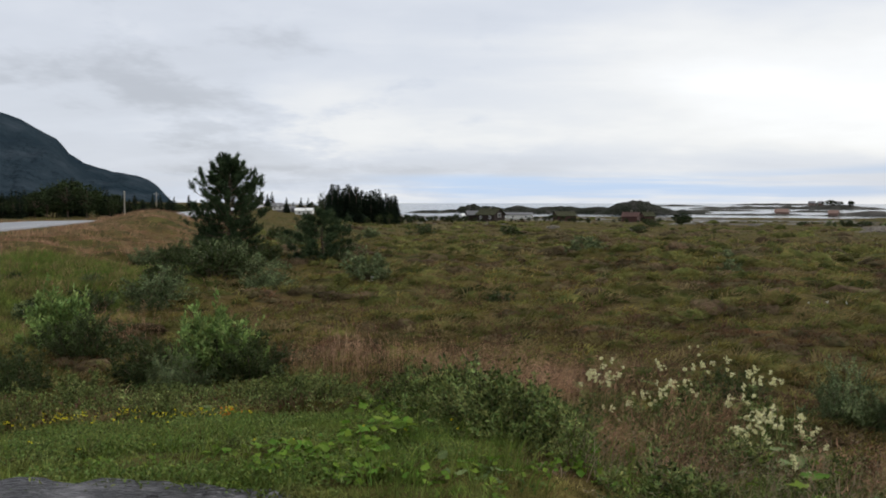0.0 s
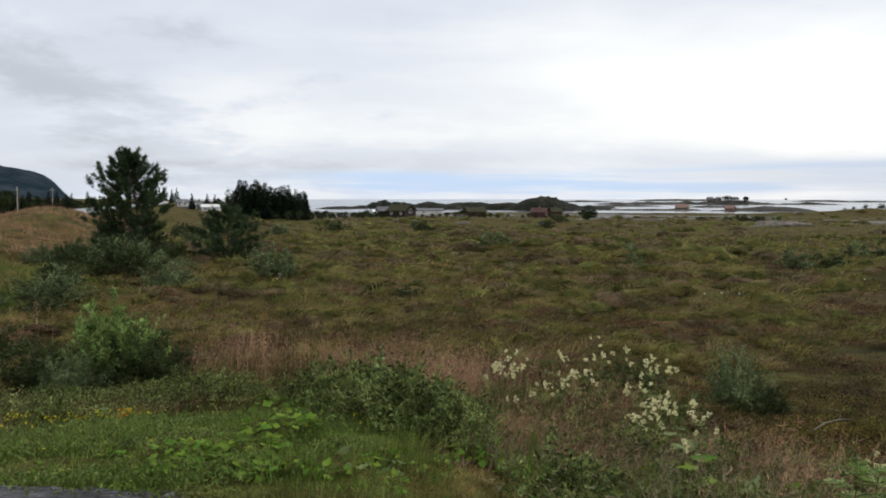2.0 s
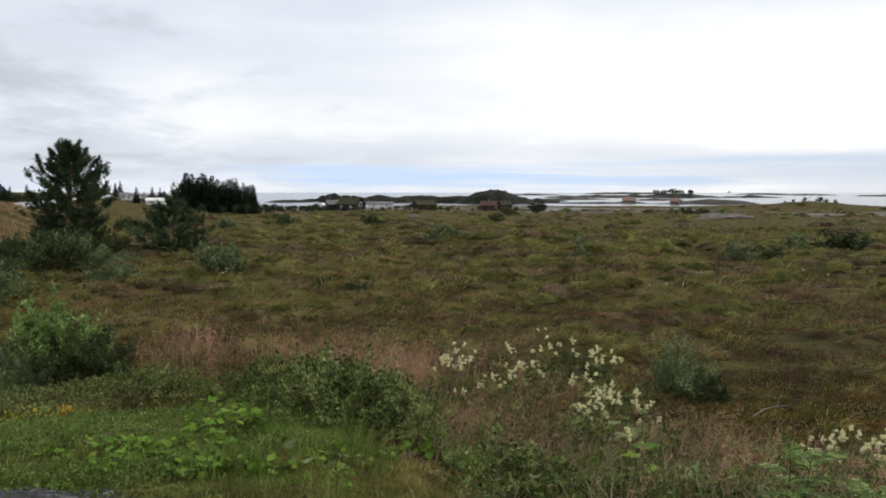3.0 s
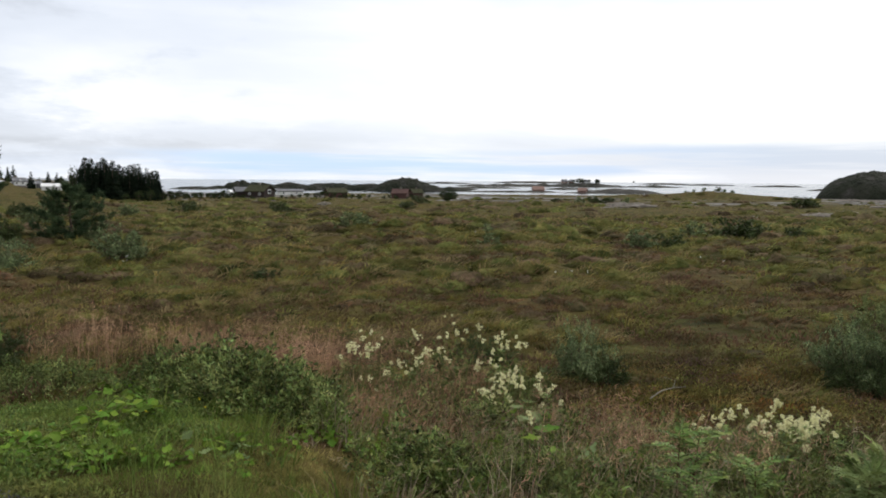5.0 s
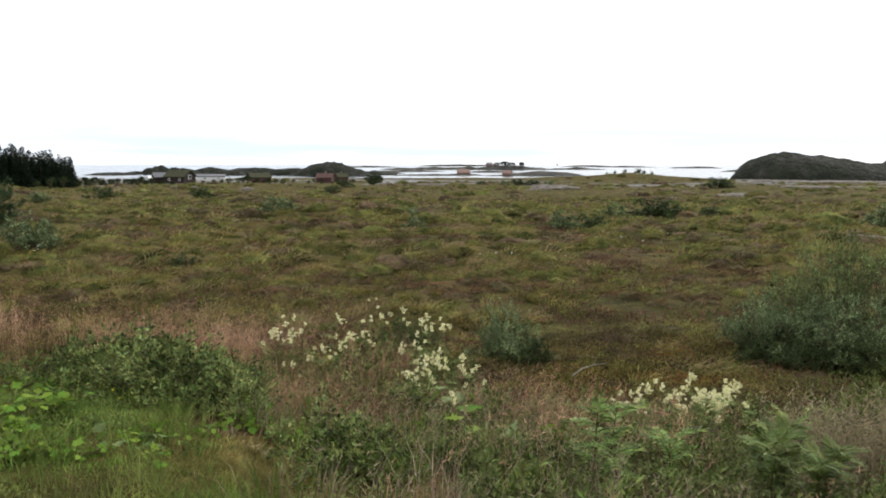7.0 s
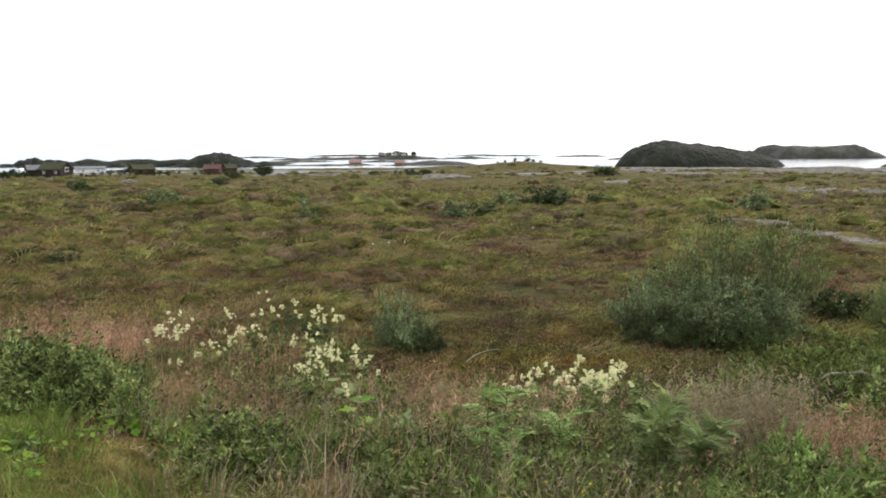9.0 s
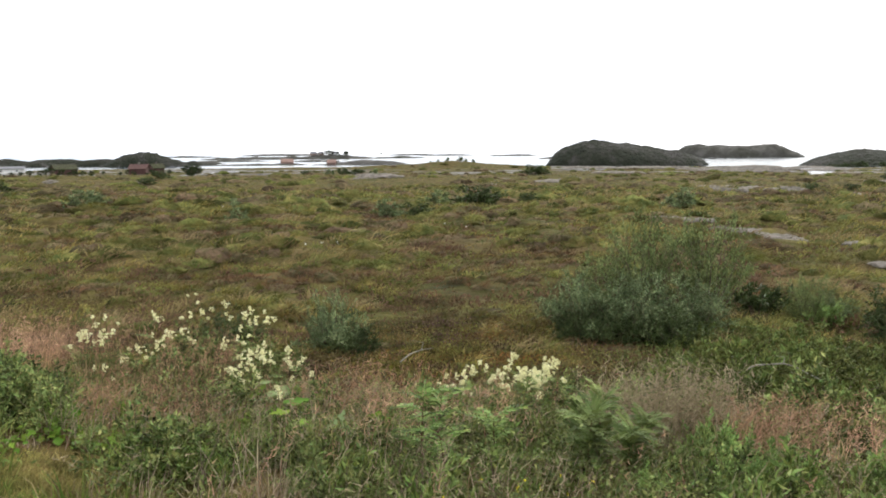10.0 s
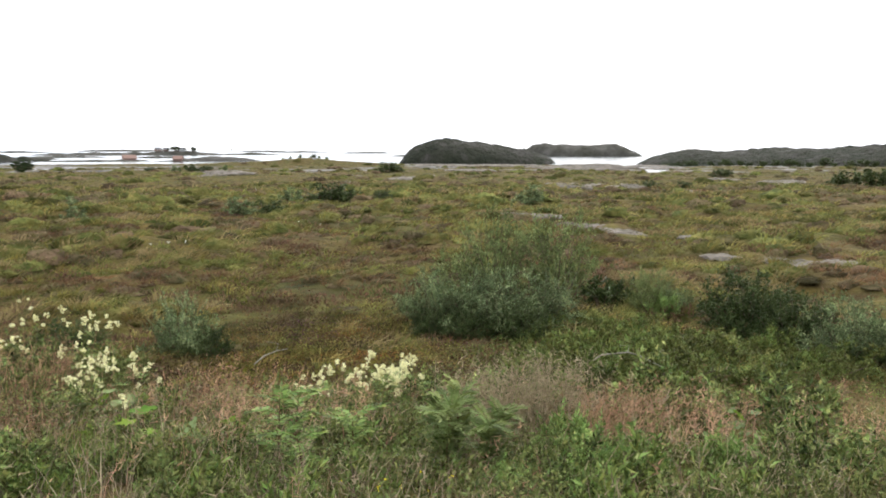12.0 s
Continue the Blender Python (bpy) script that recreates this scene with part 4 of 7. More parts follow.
# woods beyond the road
for k in range(84):
    b = -36 + 18.5 * (k + trng.uniform(0, 1)) / 84
    tall = np.interp(b, [-34, -28.4, -27, -25.8, -24.6, -23, -22.2, -21, -19, -17.5], [0.8, 0.78, 0.66, 0.86, 1.0, 0.98, 0.78, 0.62, 0.5, 0.48])
    kit, nm = (SPRUCES[k % 3], "spruce_tree") if trng.random() < (0.75 if b < -25.6 or b > -21.5 else 0.3) else (BROADS[k % 3], "broadleaf_tree")
    s = tall * trng.uniform(0.85, 1.12) * (0.86 if nm == "spruce_tree" else 1.16)
    put_tree(kit, nm, "dark tree of the woods beyond the road", b, trng.uniform(168, 205), s, trng.uniform(0, 360), "woods beyond the road", 1.15)
# tree line further off, round the white houses
for k in range(34):
    b = -21 + 13.5 * k / 33 + trng.uniform(-0.2, 0.2)
    put_tree(SPRUCES[k % 3] if k % 3 else BROADS[k % 2], "spruce_tree" if k % 3 else "broadleaf_tree", "distant dark tree in a low tree line", b, 330 + trng.uniform(-30, 30), trng.uniform(0.45, 0.78), trng.uniform(0, 360), "distant tree line", 1.2)
# trees by the shore cottages and on the outer island
for b, r, s in ((-2.4, 256, 0.42), (-1.9, 262, 0.46), (-1.0, 255, 0.34), (0.5, 250, 0.34), (9.9, 258, 0.34), (7.3, 262, 0.38), (13.5, 256, 0.30), (12.4, 258, 0.26), (14.6, 262, 0.26), (2.7, 262, 0.24), (4.7, 258, 0.22), (5.4, 264, 0.26), (1.2, 258, 0.36), (0.1, 255, 0.38), (-0.8, 262, 0.30), (-1.3, 250, 0.26), (-0.1, 262, 0.32), (0.35, 258, 0.42), (0.8, 266, 0.36), (1.6, 268, 0.30), (2.2, 262, 0.26), (5.9, 272, 0.28), (6.4, 268, 0.32), (7.0, 275, 0.34), (7.6, 270, 0.42), (8.2, 268, 0.36), (8.9, 265, 0.34), (9.4, 262, 0.30), (12.0, 268, 0.24), (13.9, 250, 0.18), (2.9, 254, 0.16), (3.6, 252, 0.14), (4.1, 250, 0.18), (8.6, 255, 0.22), (8.0, 252, 0.20), (9.0, 256, 0.26), (12.5, 250, 0.18), (13.2, 248, 0.16), (14.3, 252, 0.20), (1.9, 256, 0.22), (0.6, 252, 0.26), (5.0, 256, 0.16), (11.6, 258, 0.2), (15.75, 225, 0.56), (16.05, 228, 0.60), (16.35, 226, 0.52), (15.95, 221, 0.46), (10.6, 262, 0.22)):
    put_tree(BROADS[trng.randrange(3)], "broadleaf_tree", "low dark bushy tree near the shore cottages", b, r, s, trng.uniform(0, 360), "bushy trees by the shore", 1.15)
# ---- bushes ----
K_WILLOW = [shrub_meshes("willow", np.random.default_rng(s), 1.0, 0.78, 60, 11, 20, 0.038, 0.020, M_WILLOW, stem_r=0.009) for s in (1, 2)]
K_WISPY = shrub_meshes("wispy_willow", np.random.default_rng(27), 1.0, 0.55, 40, 10, 13, 0.040, 0.016, M_WISPY, up=1.0, stem_r=0.008)
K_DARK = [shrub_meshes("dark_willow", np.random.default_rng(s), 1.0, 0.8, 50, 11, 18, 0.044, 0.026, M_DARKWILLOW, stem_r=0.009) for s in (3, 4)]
K_FRESH = shrub_meshes("fresh_willow", np.random.default_rng(5), 1.0, 0.70, 38, 9, 12, 0.092, 0.036, M_PALEWILLOW, up=0.9)
K_HERB = [shrub_meshes("undershrub", np.random.default_rng(s), 0.5, 0.45, 26, 7, 9, 0.048, 0.021, M_HERB, up=0.8, stem_r=0.004) for s in (6, 7)]
K_FAR = [shrub_meshes("far_bush", np.random.default_rng(s), 1.0, 0.9, 22, 6, 8, 0.13, 0.07, M_DARKWILLOW, stem_r=0.016) for s in (8, 9)]
K_MID = [shrub_meshes("mid_bush", np.random.default_rng(s), 1.0, 0.8, 36, 8, 10, 0.080, 0.036, m, stem_r=0.012) for s, m in ((12, M_DARKWILLOW), (13, M_WILLOW), (14, M_WILLOW))]
K_LEAFY = [shrub_meshes("leafy_herb", np.random.default_rng(s), 0.5, 0.36, 22, 5, 9, 0.050, 0.020, M_GREENHERB, up=0.9, stem_r=0.004) for s in (15, 16)]
K_WILLOWHERB = shrub_meshes("willowherb", np.random.default_rng(19), 0.5, 0.26, 22, 4, 6, 0.085, 0.024, M_FRESH, up=1.2, stem_r=0.005)
K_FARGREEN = shrub_meshes("far_green_bush", np.random.default_rng(10), 1.0, 0.75, 20, 6, 8, 0.13, 0.06, M_WILLOW, stem_r=0.014)

# the big grey-green willow thicket and its neighbours
def put_at(kit, label, bearing, r, scale, turn, tall=1.0, name="willow_bush"):
    x, y = polar(bearing, r)
    return put_shrub(kit, name, label, x, y, scale, turn, tall=tall)


put_at(K_WILLOW[0], "large grey-green willow bush with upright shoots", 43.2, 12.1, 0.94, 20)
put_at(K_WILLOW[1], "large grey-green willow bush with upright shoots", 46.8, 11.9, 0.98, 140)
put_at(K_WILLOW[0], "large grey-green willow bush with upright shoots", 50.0, 12.2, 0.86, 75)
put_at(K_WISPY, "tall airy willow shoots rising behind the thicket", 45.0, 13.1, 1.18, 250)
put_at(K_WISPY, "tall airy willow shoots rising behind the thicket", 47.0, 13.0, 1.20, 130, 1.50)
put_at(K_WISPY, "tall airy willow shoots rising behind the thicket", 51.0, 13.3, 1.25, 60, 1.46)
# added dark-leaved copies: their colour imitates the shaded foot of the thicket
put_at(K_DARK[0], "low dark-leaved willow bush standing in for shade under the thicket", 48.8, 11.4, 0.60, 200)
put_at(K_DARK[1], "low dark-leaved willow bush standing in for shade under the thicket", 45.4, 11.4, 0.55, 20)
put_at(K_DARK[0], "low dark-leaved willow bush standing in for shade under the thicket", 42.6, 11.6, 0.48, 310)
put_at(K_FAR[1], "dark brown-green bush beside the willows", 54.2, 13.4, 0.62, 10, name="heather_bush")
put_at(K_WISPY, "bright green young willow bush", 57.2, 13.6, 0.82, 80)
put_at(K_FRESH, "bright green young willow bush", 58.2, 13.5, 0.45, 10)
put_at(K_WILLOW[0], "grey-green willow bush beside the young one", 58.6, 13.9, 0.50, 10)
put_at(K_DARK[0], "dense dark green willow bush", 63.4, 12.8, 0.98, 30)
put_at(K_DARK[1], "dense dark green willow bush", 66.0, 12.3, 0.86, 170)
put_at(K_WILLOW[1], "grey-green willow bush beside the dark one", 69.6, 11.7, 0.95, 300)
put_at(K_WILLOW[0], "grey-green willow bush beside the dark one", 74.5, 11.6, 1.15, 100)
put_at(K_WILLOW[0], "small grey willow bush beside the meadowsweet", 26.0, 10.6, 0.66, 320, 1.25)
put_at(K_DARK[1], "small dark willow bush at the foot of the bank", 27.6, 10.4, 0.46, 40)
put_at(K_DARK[0], "dark green bush among the meadowsweet", 19.4, 10.9, 0.62, 80)
# fresh green bush on the bank, with darker neighbours
put_at(K_FRESH, "leafy fresh green willow bush on the bank", -15.4, 12.5, 0.96, 0, 1.22)
put_at(K_FRESH, "leafy fresh green willow bush on the bank", -13.6, 12.6, 0.62, 140)
# dark leaf colour here stands for the shaded base of the fresh bush
put_at(K_DARK[0], "dark-leaved bush imitating shade at the foot of the fresh green one", -13.2, 12.3, 0.85, 90)
put_at(K_DARK[1], "dark grey-green willow bush on the bank", -23.6, 14.2, 0.9, 45)
put_at(K_DARK[1], "dark willow bush on the bank", -19.3, 12.9, 0.8, 200)
put_at(K_FRESH, "thin green willow shoots on the bank", -25.2, 15.6, 1.0, 120, 1.2)
put_at(K_DARK[0], "dark low bush by the verge", -28.0, 12.6, 0.8, 300)
put_at(K_WILLOW[1], "low grey bush on the bank", -17.8, 12.0, 0.66, 260)
put_at(K_DARK[1], "dark low bush by the verge", -31.5, 13.0, 0.95, 210)
# bushes round the lone pine
for x, y, s, k, lab in ((-7.1, 26.2, 1.75, 0, "tall dark green willow bush on the bog"), (-6.5, 26.8, 1.3, 1, "tall dark green willow bush on the bog"), (-5.3, 24.3, 0.85, 2, "pale green low bush on the bog"), (-10.6, 33.3, 1.45, 0, "dark bush near the pine"), (-9.2, 36.5, 1.5, 1, "dark bush under the pine"),
                        (-8.0, 37.5, 1.3, 0, "dark bush under the pine"), (-11.6, 37.0, 1.5, 1, "dark bush under the pine"), (-13.0, 36.3, 1.2, 2, "green bush near the road bank"), (-12.6, 44.0, 1.5, 0, "dark bush behind the pine"), (-8.2, 46.0, 1.5, 1, "dark bush behind the pine"),
                        (-2.6, 26.5, 1.3, 1, "rounded grey-green bush on the bog"), (-2.1, 26.9, 0.8, 2, "rounded grey-green bush on the bog"), (-4.4, 36.2, 0.9, 1, "low dark bush beside the small pine"), (-6.3, 36.0, 0.8, 0, "low dark bush beside the small pine"), (-13.4, 67.0, 1.7, 0, "green bush on the far bog"),
                        (-10.0, 68.0, 1.6, 2, "green bush on the far bog"), (-7.0, 80.0, 1.6, 2, "green bush on the far bog")):
    put_shrub(K_MID[k], "bog_bush", lab, x, y, s * 0.84, (x * 91) % 360, group="bushes near the pine")
# scrub between the verge and the pine
rr = random.Random(31)
for k in range(20):
    b, r = rr.uniform(-20.5, -10.2), rr.uniform(20, 35)
    x, y = polar(b, r)
    if r < 24 and b > -13:
        continue
    put_shrub(rr.choice(K_MID + K_MID[:2] + [K_FAR[0]]), "bog_bush", rr.choice(("dark green willow scrub on the bog", "low grey-green willow scrub on the bog")) if k % 4 else "low brownish scrub bush on the bog", x, y, rr.uniform(0.55, 1.15), rr.uniform(0, 360), group="scrub in front of the pine", tall=rr.uniform(0.75, 1.0))
for k in range(12):
    x, y = polar(rr.uniform(-30, -18), rr.uniform(17, 27))
    put_shrub(K_FAR[k % 2] if k % 3 else K_MID[2], "bog_bush", "low brownish scrub bush on the road bank", x, y, rr.uniform(0.4, 0.7), rr.uniform(0, 360), group="scrub on the road bank", tall=0.8)
# scattered bushes over the bog
for x, y, s, k in ((24.6, 35.2, 1.15, 0), (25.6, 35.0, 0.95, 1), (19.4, 32.5, 0.82, 0), (22.4, 35.0, 0.7, 2), (29.9, 26.1, 0.9, 2), (27.2, 33.8, 0.55, 0), (29.0, 36.5, 0.5, 1), (17.6, 31.5, 0.75, 2), (7.7, 46.6, 1.0, 2), (8.6, 47.0, 0.8, 2), (10.9, 31.4, 0.55, 2),
                   (7.5, 94.2, 1.7, 0), (-3.0, 108.0, 2.2, 0), (12.0, 34.4, 0.55, 2), (1.5, 21.4, 0.42, 0), (119.0, 147.5, 3.2, 0), (121.5, 147.5, 2.4, 1), (30.5, 129.0, 1.7, 1), (45.0, 180.0, 2.5, 0), (97.0, 208.0, 2.4, 2), (101.0, 208.0, 2.6, 0), (105.0, 207.0, 2.6, 1),
                   (109.0, 205.0, 2.4, 2), (92.0, 212.0, 2.0, 1), (62.0, 41.0, 0.9, 0), (66.0, 40.0, 0.8, 1), (56.0, 30.5, 0.6, 2), (92.0, 36.0, 2.0, 0), (97.0, 35.0, 2.4, 1), (103.0, 33.0, 2.2, 0), (140.0, 77.0, 2.4, 1), (44.0, 27.6, 0.5, 0)):
    put_shrub((K_FAR + [K_FARGREEN])[k], "bog_bush", "rounded dark bush standing in the bog grass", x, y, s * (1.4 if y < 60 else 1.1), (x * 57 + y * 13) % 360, group="bushes on the bog", tall=0.72)
# bushes on the headland by the sea
for b, r, s in ((31.9, 322, 0.8), (32.4, 320, 0.9), (33.05, 318, 1.2), (33.9, 318, 1.5), (34.25, 320, 1.2), (34.8, 319, 1.1)):
    x, y = polar(b, r)
    put_shrub(K_FAR[0], "bog_bush", "small dark bush on the headland skyline", x, y, s, b * 77 % 360, group="bushes on the headland", tall=1.25)
for k in range(30):
    b = 57.5 + 20 * k / 29 + trng.uniform(-0.3, 0.3)
    r = trng.uniform(330, 352)
    x, y = polar(b, r)
    put_shrub(K_FAR[k % 2], "bog_bush", "dark green scrub bush below the ridge", x, y, trng.uniform(1.6, 3.8), trng.uniform(0, 360), group="scrub below the ridge")
# low leafy undershrubs along the verge and bank
for x, y, s, k in ((-0.4, 9.9, 0.8, 0), (0.2, 9.6, 1.0, 1), (0.0, 8.4, 1.0, 0), (0.35, 7.2, 0.95, 1), (0.8, 7.3, 0.9, 0), (0.72, 6.25, 0.72, 1), (-1.75, 11.0, 0.7, 1), (-1.2, 10.4, 0.6, 0), (0.5, 7.9, 0.9, 1), (0.9, 6.7, 0.6, 0), (1.27, 4.75, 0.78, 1), (1.55, 4.9, 0.66, 0), (0.55, 6.8, 0.7, 1),
                   (-6.0, 10.9, 0.9, 0), (-4.9, 11.2, 0.8, 1), (-7.0, 11.2, 1.1, 1), (3.5, 9.0, 0.9, 0), (2.9, 9.6, 0.9, 1), (5.2, 4.6, 0.8, 0), (5.6, 3.4, 1.0, 1), (6.0, 2.5, 1.0, 0), (4.9, 5.2, 0.6, 1), (3.3, 4.4, 0.55, 0), (2.5, 6.7, 0.7, 1), (2.1, 7.4, 0.8, 0), (4.9, 1.9, 0.8, 1), (6.6, 3.0, 1.0, 0)):
    put_shrub(K_HERB[k], "undershrub", "low leafy dark green undershrub on the verge", x, y, s * 1.25, (x * 131 + y * 57) % 360, category="shrub", group="undershrubs along the verge", tall=0.95)

K_JUNIPER = [shrub_meshes("juniper", np.random.default_rng(s), 0.34, 0.5, 26, 9, 13, 0.048, 0.018, M_JUNIPER, up=0.3, stem_r=0.006) for s in (17, 18)]
rr = random.Random(78)
for k in range(12):
    x, y = polar(rr.uniform(48, 60), rr.uniform(11.0, 12.4))
    put_shrub(K_JUNIPER[k % 2], "juniper_bush", "low spreading yellow-green juniper bush", x, y, rr.uniform(0.8, 1.3), rr.uniform(0, 360), category="bush", group="juniper bushes on the bank", tall=rr.uniform(0.7, 1.1))
for k in range(32):
    a, d = rr.uniform(0, 6.283), rr.uniform(0, 1) ** 0.5
    x, y = 8.1 + 2.4 * d * math.cos(a) * 0.94 + 0.34 * 1.7 * d * math.sin(a), 4.75 - 0.34 * 2.4 * d * math.cos(a) + 1.7 * d * math.sin(a) * 0.94
    put_shrub(K_JUNIPER[k % 2], "juniper_bush", "low spreading yellow-green juniper bush", x, y, rr.uniform(0.65, 1.6), rr.uniform(0, 360), category="bush", group="juniper bushes on the bank", tall=rr.uniform(0.7, 1.25))
rr = random.Random(77)
for k in range(84):
    b, r = rr.uniform(-8, 78), rr.uniform(4.0, 8.2)
    x, y = polar(b, r)
    if (x < 1.3 - 0.30 * (y - 4) and y < 9.2) or (x - 0.8) ** 2 + (y - 4.9) ** 2 < 0.4 or ((x - 8.1) / 2.5) ** 2 + ((y - 4.7) / 1.9) ** 2 < 1:
        continue
    put_shrub(rr.choice(K_LEAFY + K_LEAFY + K_HERB), "leafy_herb", "leafy green herb clump on the bank", x, y, rr.uniform(0.35, 0.75), rr.uniform(0, 360), category="herb", group="leafy herbs on the bank", tall=rr.uniform(0.7, 1.2))

for k, (x, y, s) in enumerate(((-0.55, 8.9, 0.95), (-0.35, 8.5, 1.1), (-0.1, 8.1, 1.1), (0.1, 7.5, 1.15), (0.28, 7.0, 1.1), (0.45, 6.6, 1.05), (0.62, 6.25, 1.0), (0.85, 6.0, 0.85), (0.25, 8.3, 1.0), (0.7, 7.0, 1.0), (0.9, 6.4, 0.7))):
    put_shrub(K_HERB[k % 2], "undershrub", "dense dark green undershrub above the verge grass", x, y, s, k * 77 % 360, category="shrub", group="undershrubs along the verge", tall=1.0)
for k, (x, y, s) in enumerate(((3.78, 2.81, 0.55), (4.07, 2.5, 0.6), (3.95, 2.72, 0.5), (3.6, 2.6, 0.45), (4.3, 2.6, 0.5), (2.7, 3.1, 0.4), (1.9, 4.0, 0.5), (3.1, 3.0, 0.45), (1.45, 4.75, 0.7), (1.3, 4.65, 0.75), (1.55, 4.55, 0.6), (5.2, 2.3, 0.5), (3.05, 3.7, 0.6))):
    put_shrub(K_WILLOWHERB, "willowherb", "upright green willowherb with narrow leaves", x, y, s, k * 67 % 360, category="herb", group="willowherb on the bank", tall=1.0)
rr = random.Random(83)
for k in range(60):
    x, y = polar(rr.uniform(14, 80), rr.uniform(3.6, 6.6))
    if x < 1.3 - 0.30 * (y - 4):
        continue
    kit, nm, lab = rr.choice(((K_WILLOWHERB, "willowherb", "upright green willowherb with narrow leaves"), (K_LEAFY[0], "leafy_herb", "leafy green herb clump on the bank"), (K_HERB[0], "undershrub", "small dark leafy shrub in the bank grass"), (K_HERB[1], "undershrub", "small dark leafy shrub in the bank grass")))
    put_shrub(kit, nm, lab, x, y, rr.uniform(0.4, 0.85), rr.uniform(0, 360), category="herb" if nm != "undershrub" else "shrub", group="mixed plants in the bank grass", tall=rr.uniform(0.8, 1.2))
rr = random.Random(79)
for k in range(26):
    x, y = polar(rr.uniform(-34, -6), rr.uniform(9.3, 11.6))
    put_shrub(rr.choice(K_HERB + K_LEAFY), "undershrub", "low leafy dark green undershrub behind the verge", x, y, rr.uniform(0.6, 1.15), rr.uniform(0, 360), category="shrub", group="undershrubs along the verge", tall=rr.uniform(0.7, 1.0))
for k in range(24):
    x, y = polar(rr.uniform(-34, -2), rr.uniform(5.4, 9.0))
    put_shrub(rr.choice(K_LEAFY + K_HERB), "leafy_herb", "small dark leafy herb in the verge grass", x, y, rr.uniform(0.22, 0.42), rr.uniform(0, 360), category="herb", group="herbs in the verge", tall=0.8)
# ---- flowers, saplings and broad-leaved herbs beside the lay-by ----
def stem_mesh(h, bend, r=0.006, mat=None, seed=0):
    t = np.linspace(0, 1, 5)
    return mesh_from("stem", *tube(np.stack([bend * t * t, 0.3 * bend * np.sin(t * 3), h * t], 1), r * (1.1 - 0.7 * t), 4), mat or M_STEM)


def flower_head_mesh(seed, size=0.09):
    """A creamy plume: uneven lobes of tiny petals."""
    rng = np.random.default_rng(seed)
    pos = []
    for k in range(rng.integers(5, 9)):
        c = rng.normal(0, 0.64, 3) * size * np.array([1, 1, 0.9]) + np.array([0, 0, size * 0.4])
        pos.append(c + rng.normal(0, 0.22, (18, 3)) * size)
    pos = np.concatenate(pos)
    v, f = leaves(pos, ball(rng, len(pos)) + np.array([0, 0, 0.4]), rng.uniform(0.010, 0.017, len(pos)), rng.uniform(0.008, 0.013, len(pos)), rng)
    return mesh_from("flower_head", v, f, M_CREAM, False)


HEADS = [flower_head_mesh(s, sz) for s, sz in ((1, 0.028), (2, 0.022), (3, 0.031), (4, 0.018))]


def pinnate_mesh(length, pairs, leaflet, mat, seed):
    """One feathered leaf along +x, arching over."""
    rng = np.random.default_rng(seed)
    t = np.linspace(0, 1, 6)
    axis = np.stack([length * t, 0 * t, 0.28 * length * t - 0.42 * length * t * t], 1)
    pos, d = [], []
    for k in range(pairs):
        u = 0.22 + 0.72 * k / (pairs - 1)
        p = np.array([np.interp(u, t, axis[:, i]) for i in range(3)])
        for side in (-1, 1):
            pos.append(p)
            d.append((0.45, side, -0.12 + rng.normal(0, 0.08)))
    pos.append(axis[-1])
    d.append((1, 0, -0.3))
    pos, d = np.array(pos), unit(np.array(d))
    n = len(pos)
    s2 = unit(np.cross(d, np.tile([0, 0, 1.0], (n, 1))))
    L, W = leaflet, leaflet * 0.36
    mid = pos + d * L * 0.5 + np.array([0, 0, 0.06 * L])
    v = np.stack([pos, mid + s2 * W * 0.5, pos + d * L, mid - s2 * W * 0.5], 1).reshape(-1, 3)
    lv = (v, np.arange(4 * n).reshape(n, 4))
    rv = tube(axis, np.linspace(0.003, 0.001, 6), 4)
    return mesh_from("feathered_leaf", *join([lv, rv]), mat, False)


ROWAN_LEAF = [pinnate_mesh(0.11, 6, 0.038, M_FRESH, 1), pinnate_mesh(0.14, 7, 0.045, M_FRESH, 2)]
FERN_LEAF = pinnate_mesh(0.13, 8, 0.042, M_FERN, 3)
SWEET_LEAF = pinnate_mesh(0.16, 4, 0.06, M_HERB, 4)


def put_leaf(me, parent, at, turn, tilt, size, name="feathered_leaf"):
    o = child(name, me, parent)
    o.matrix_basis = Matrix.LocRotScale(at, Euler((0, radians(-tilt), radians(turn))), (size, size, size))
    return o


def meadowsweet(x, y, h, seed):
    rng = random.Random(seed)
    e = thing("meadowsweet", "meadowsweet plant with a creamy white flower plume", "flower", x, y, h1(x, y) - 0.02, rng.uniform(0, 360), group="meadowsweet on the bank")
    bend = rng.uniform(-0.06, 0.08)
    child("stem", stem_mesh(h, bend, 0.005), e)
    for k in range(4):
        u = 0.2 + 0.6 * k / 4
        put_leaf(SWEET_LEAF, e, (bend * u * u, 0, h * u), rng.uniform(0, 360), rng.uniform(5, 45), rng.uniform(0.7, 1.1))
    heads = rng.choice((3, 4, 5, 5))
    for k in range(heads):
        o = child("flower_head", HEADS[rng.randrange(4)], e, "creamy white flower plume")
        s = rng.uniform(0.65, 1.05)
        o.matrix_basis = Matrix.LocRotScale((bend + (k > 0) * rng.uniform(-0.15, 0.15), (k > 0) * rng.uniform(-0.15, 0.15), h - 0.02 - (k > 0) * rng.uniform(-0.05, 0.14)), Euler((0, 0, rng.uniform(0, 6))), (s, s, s))
    return e


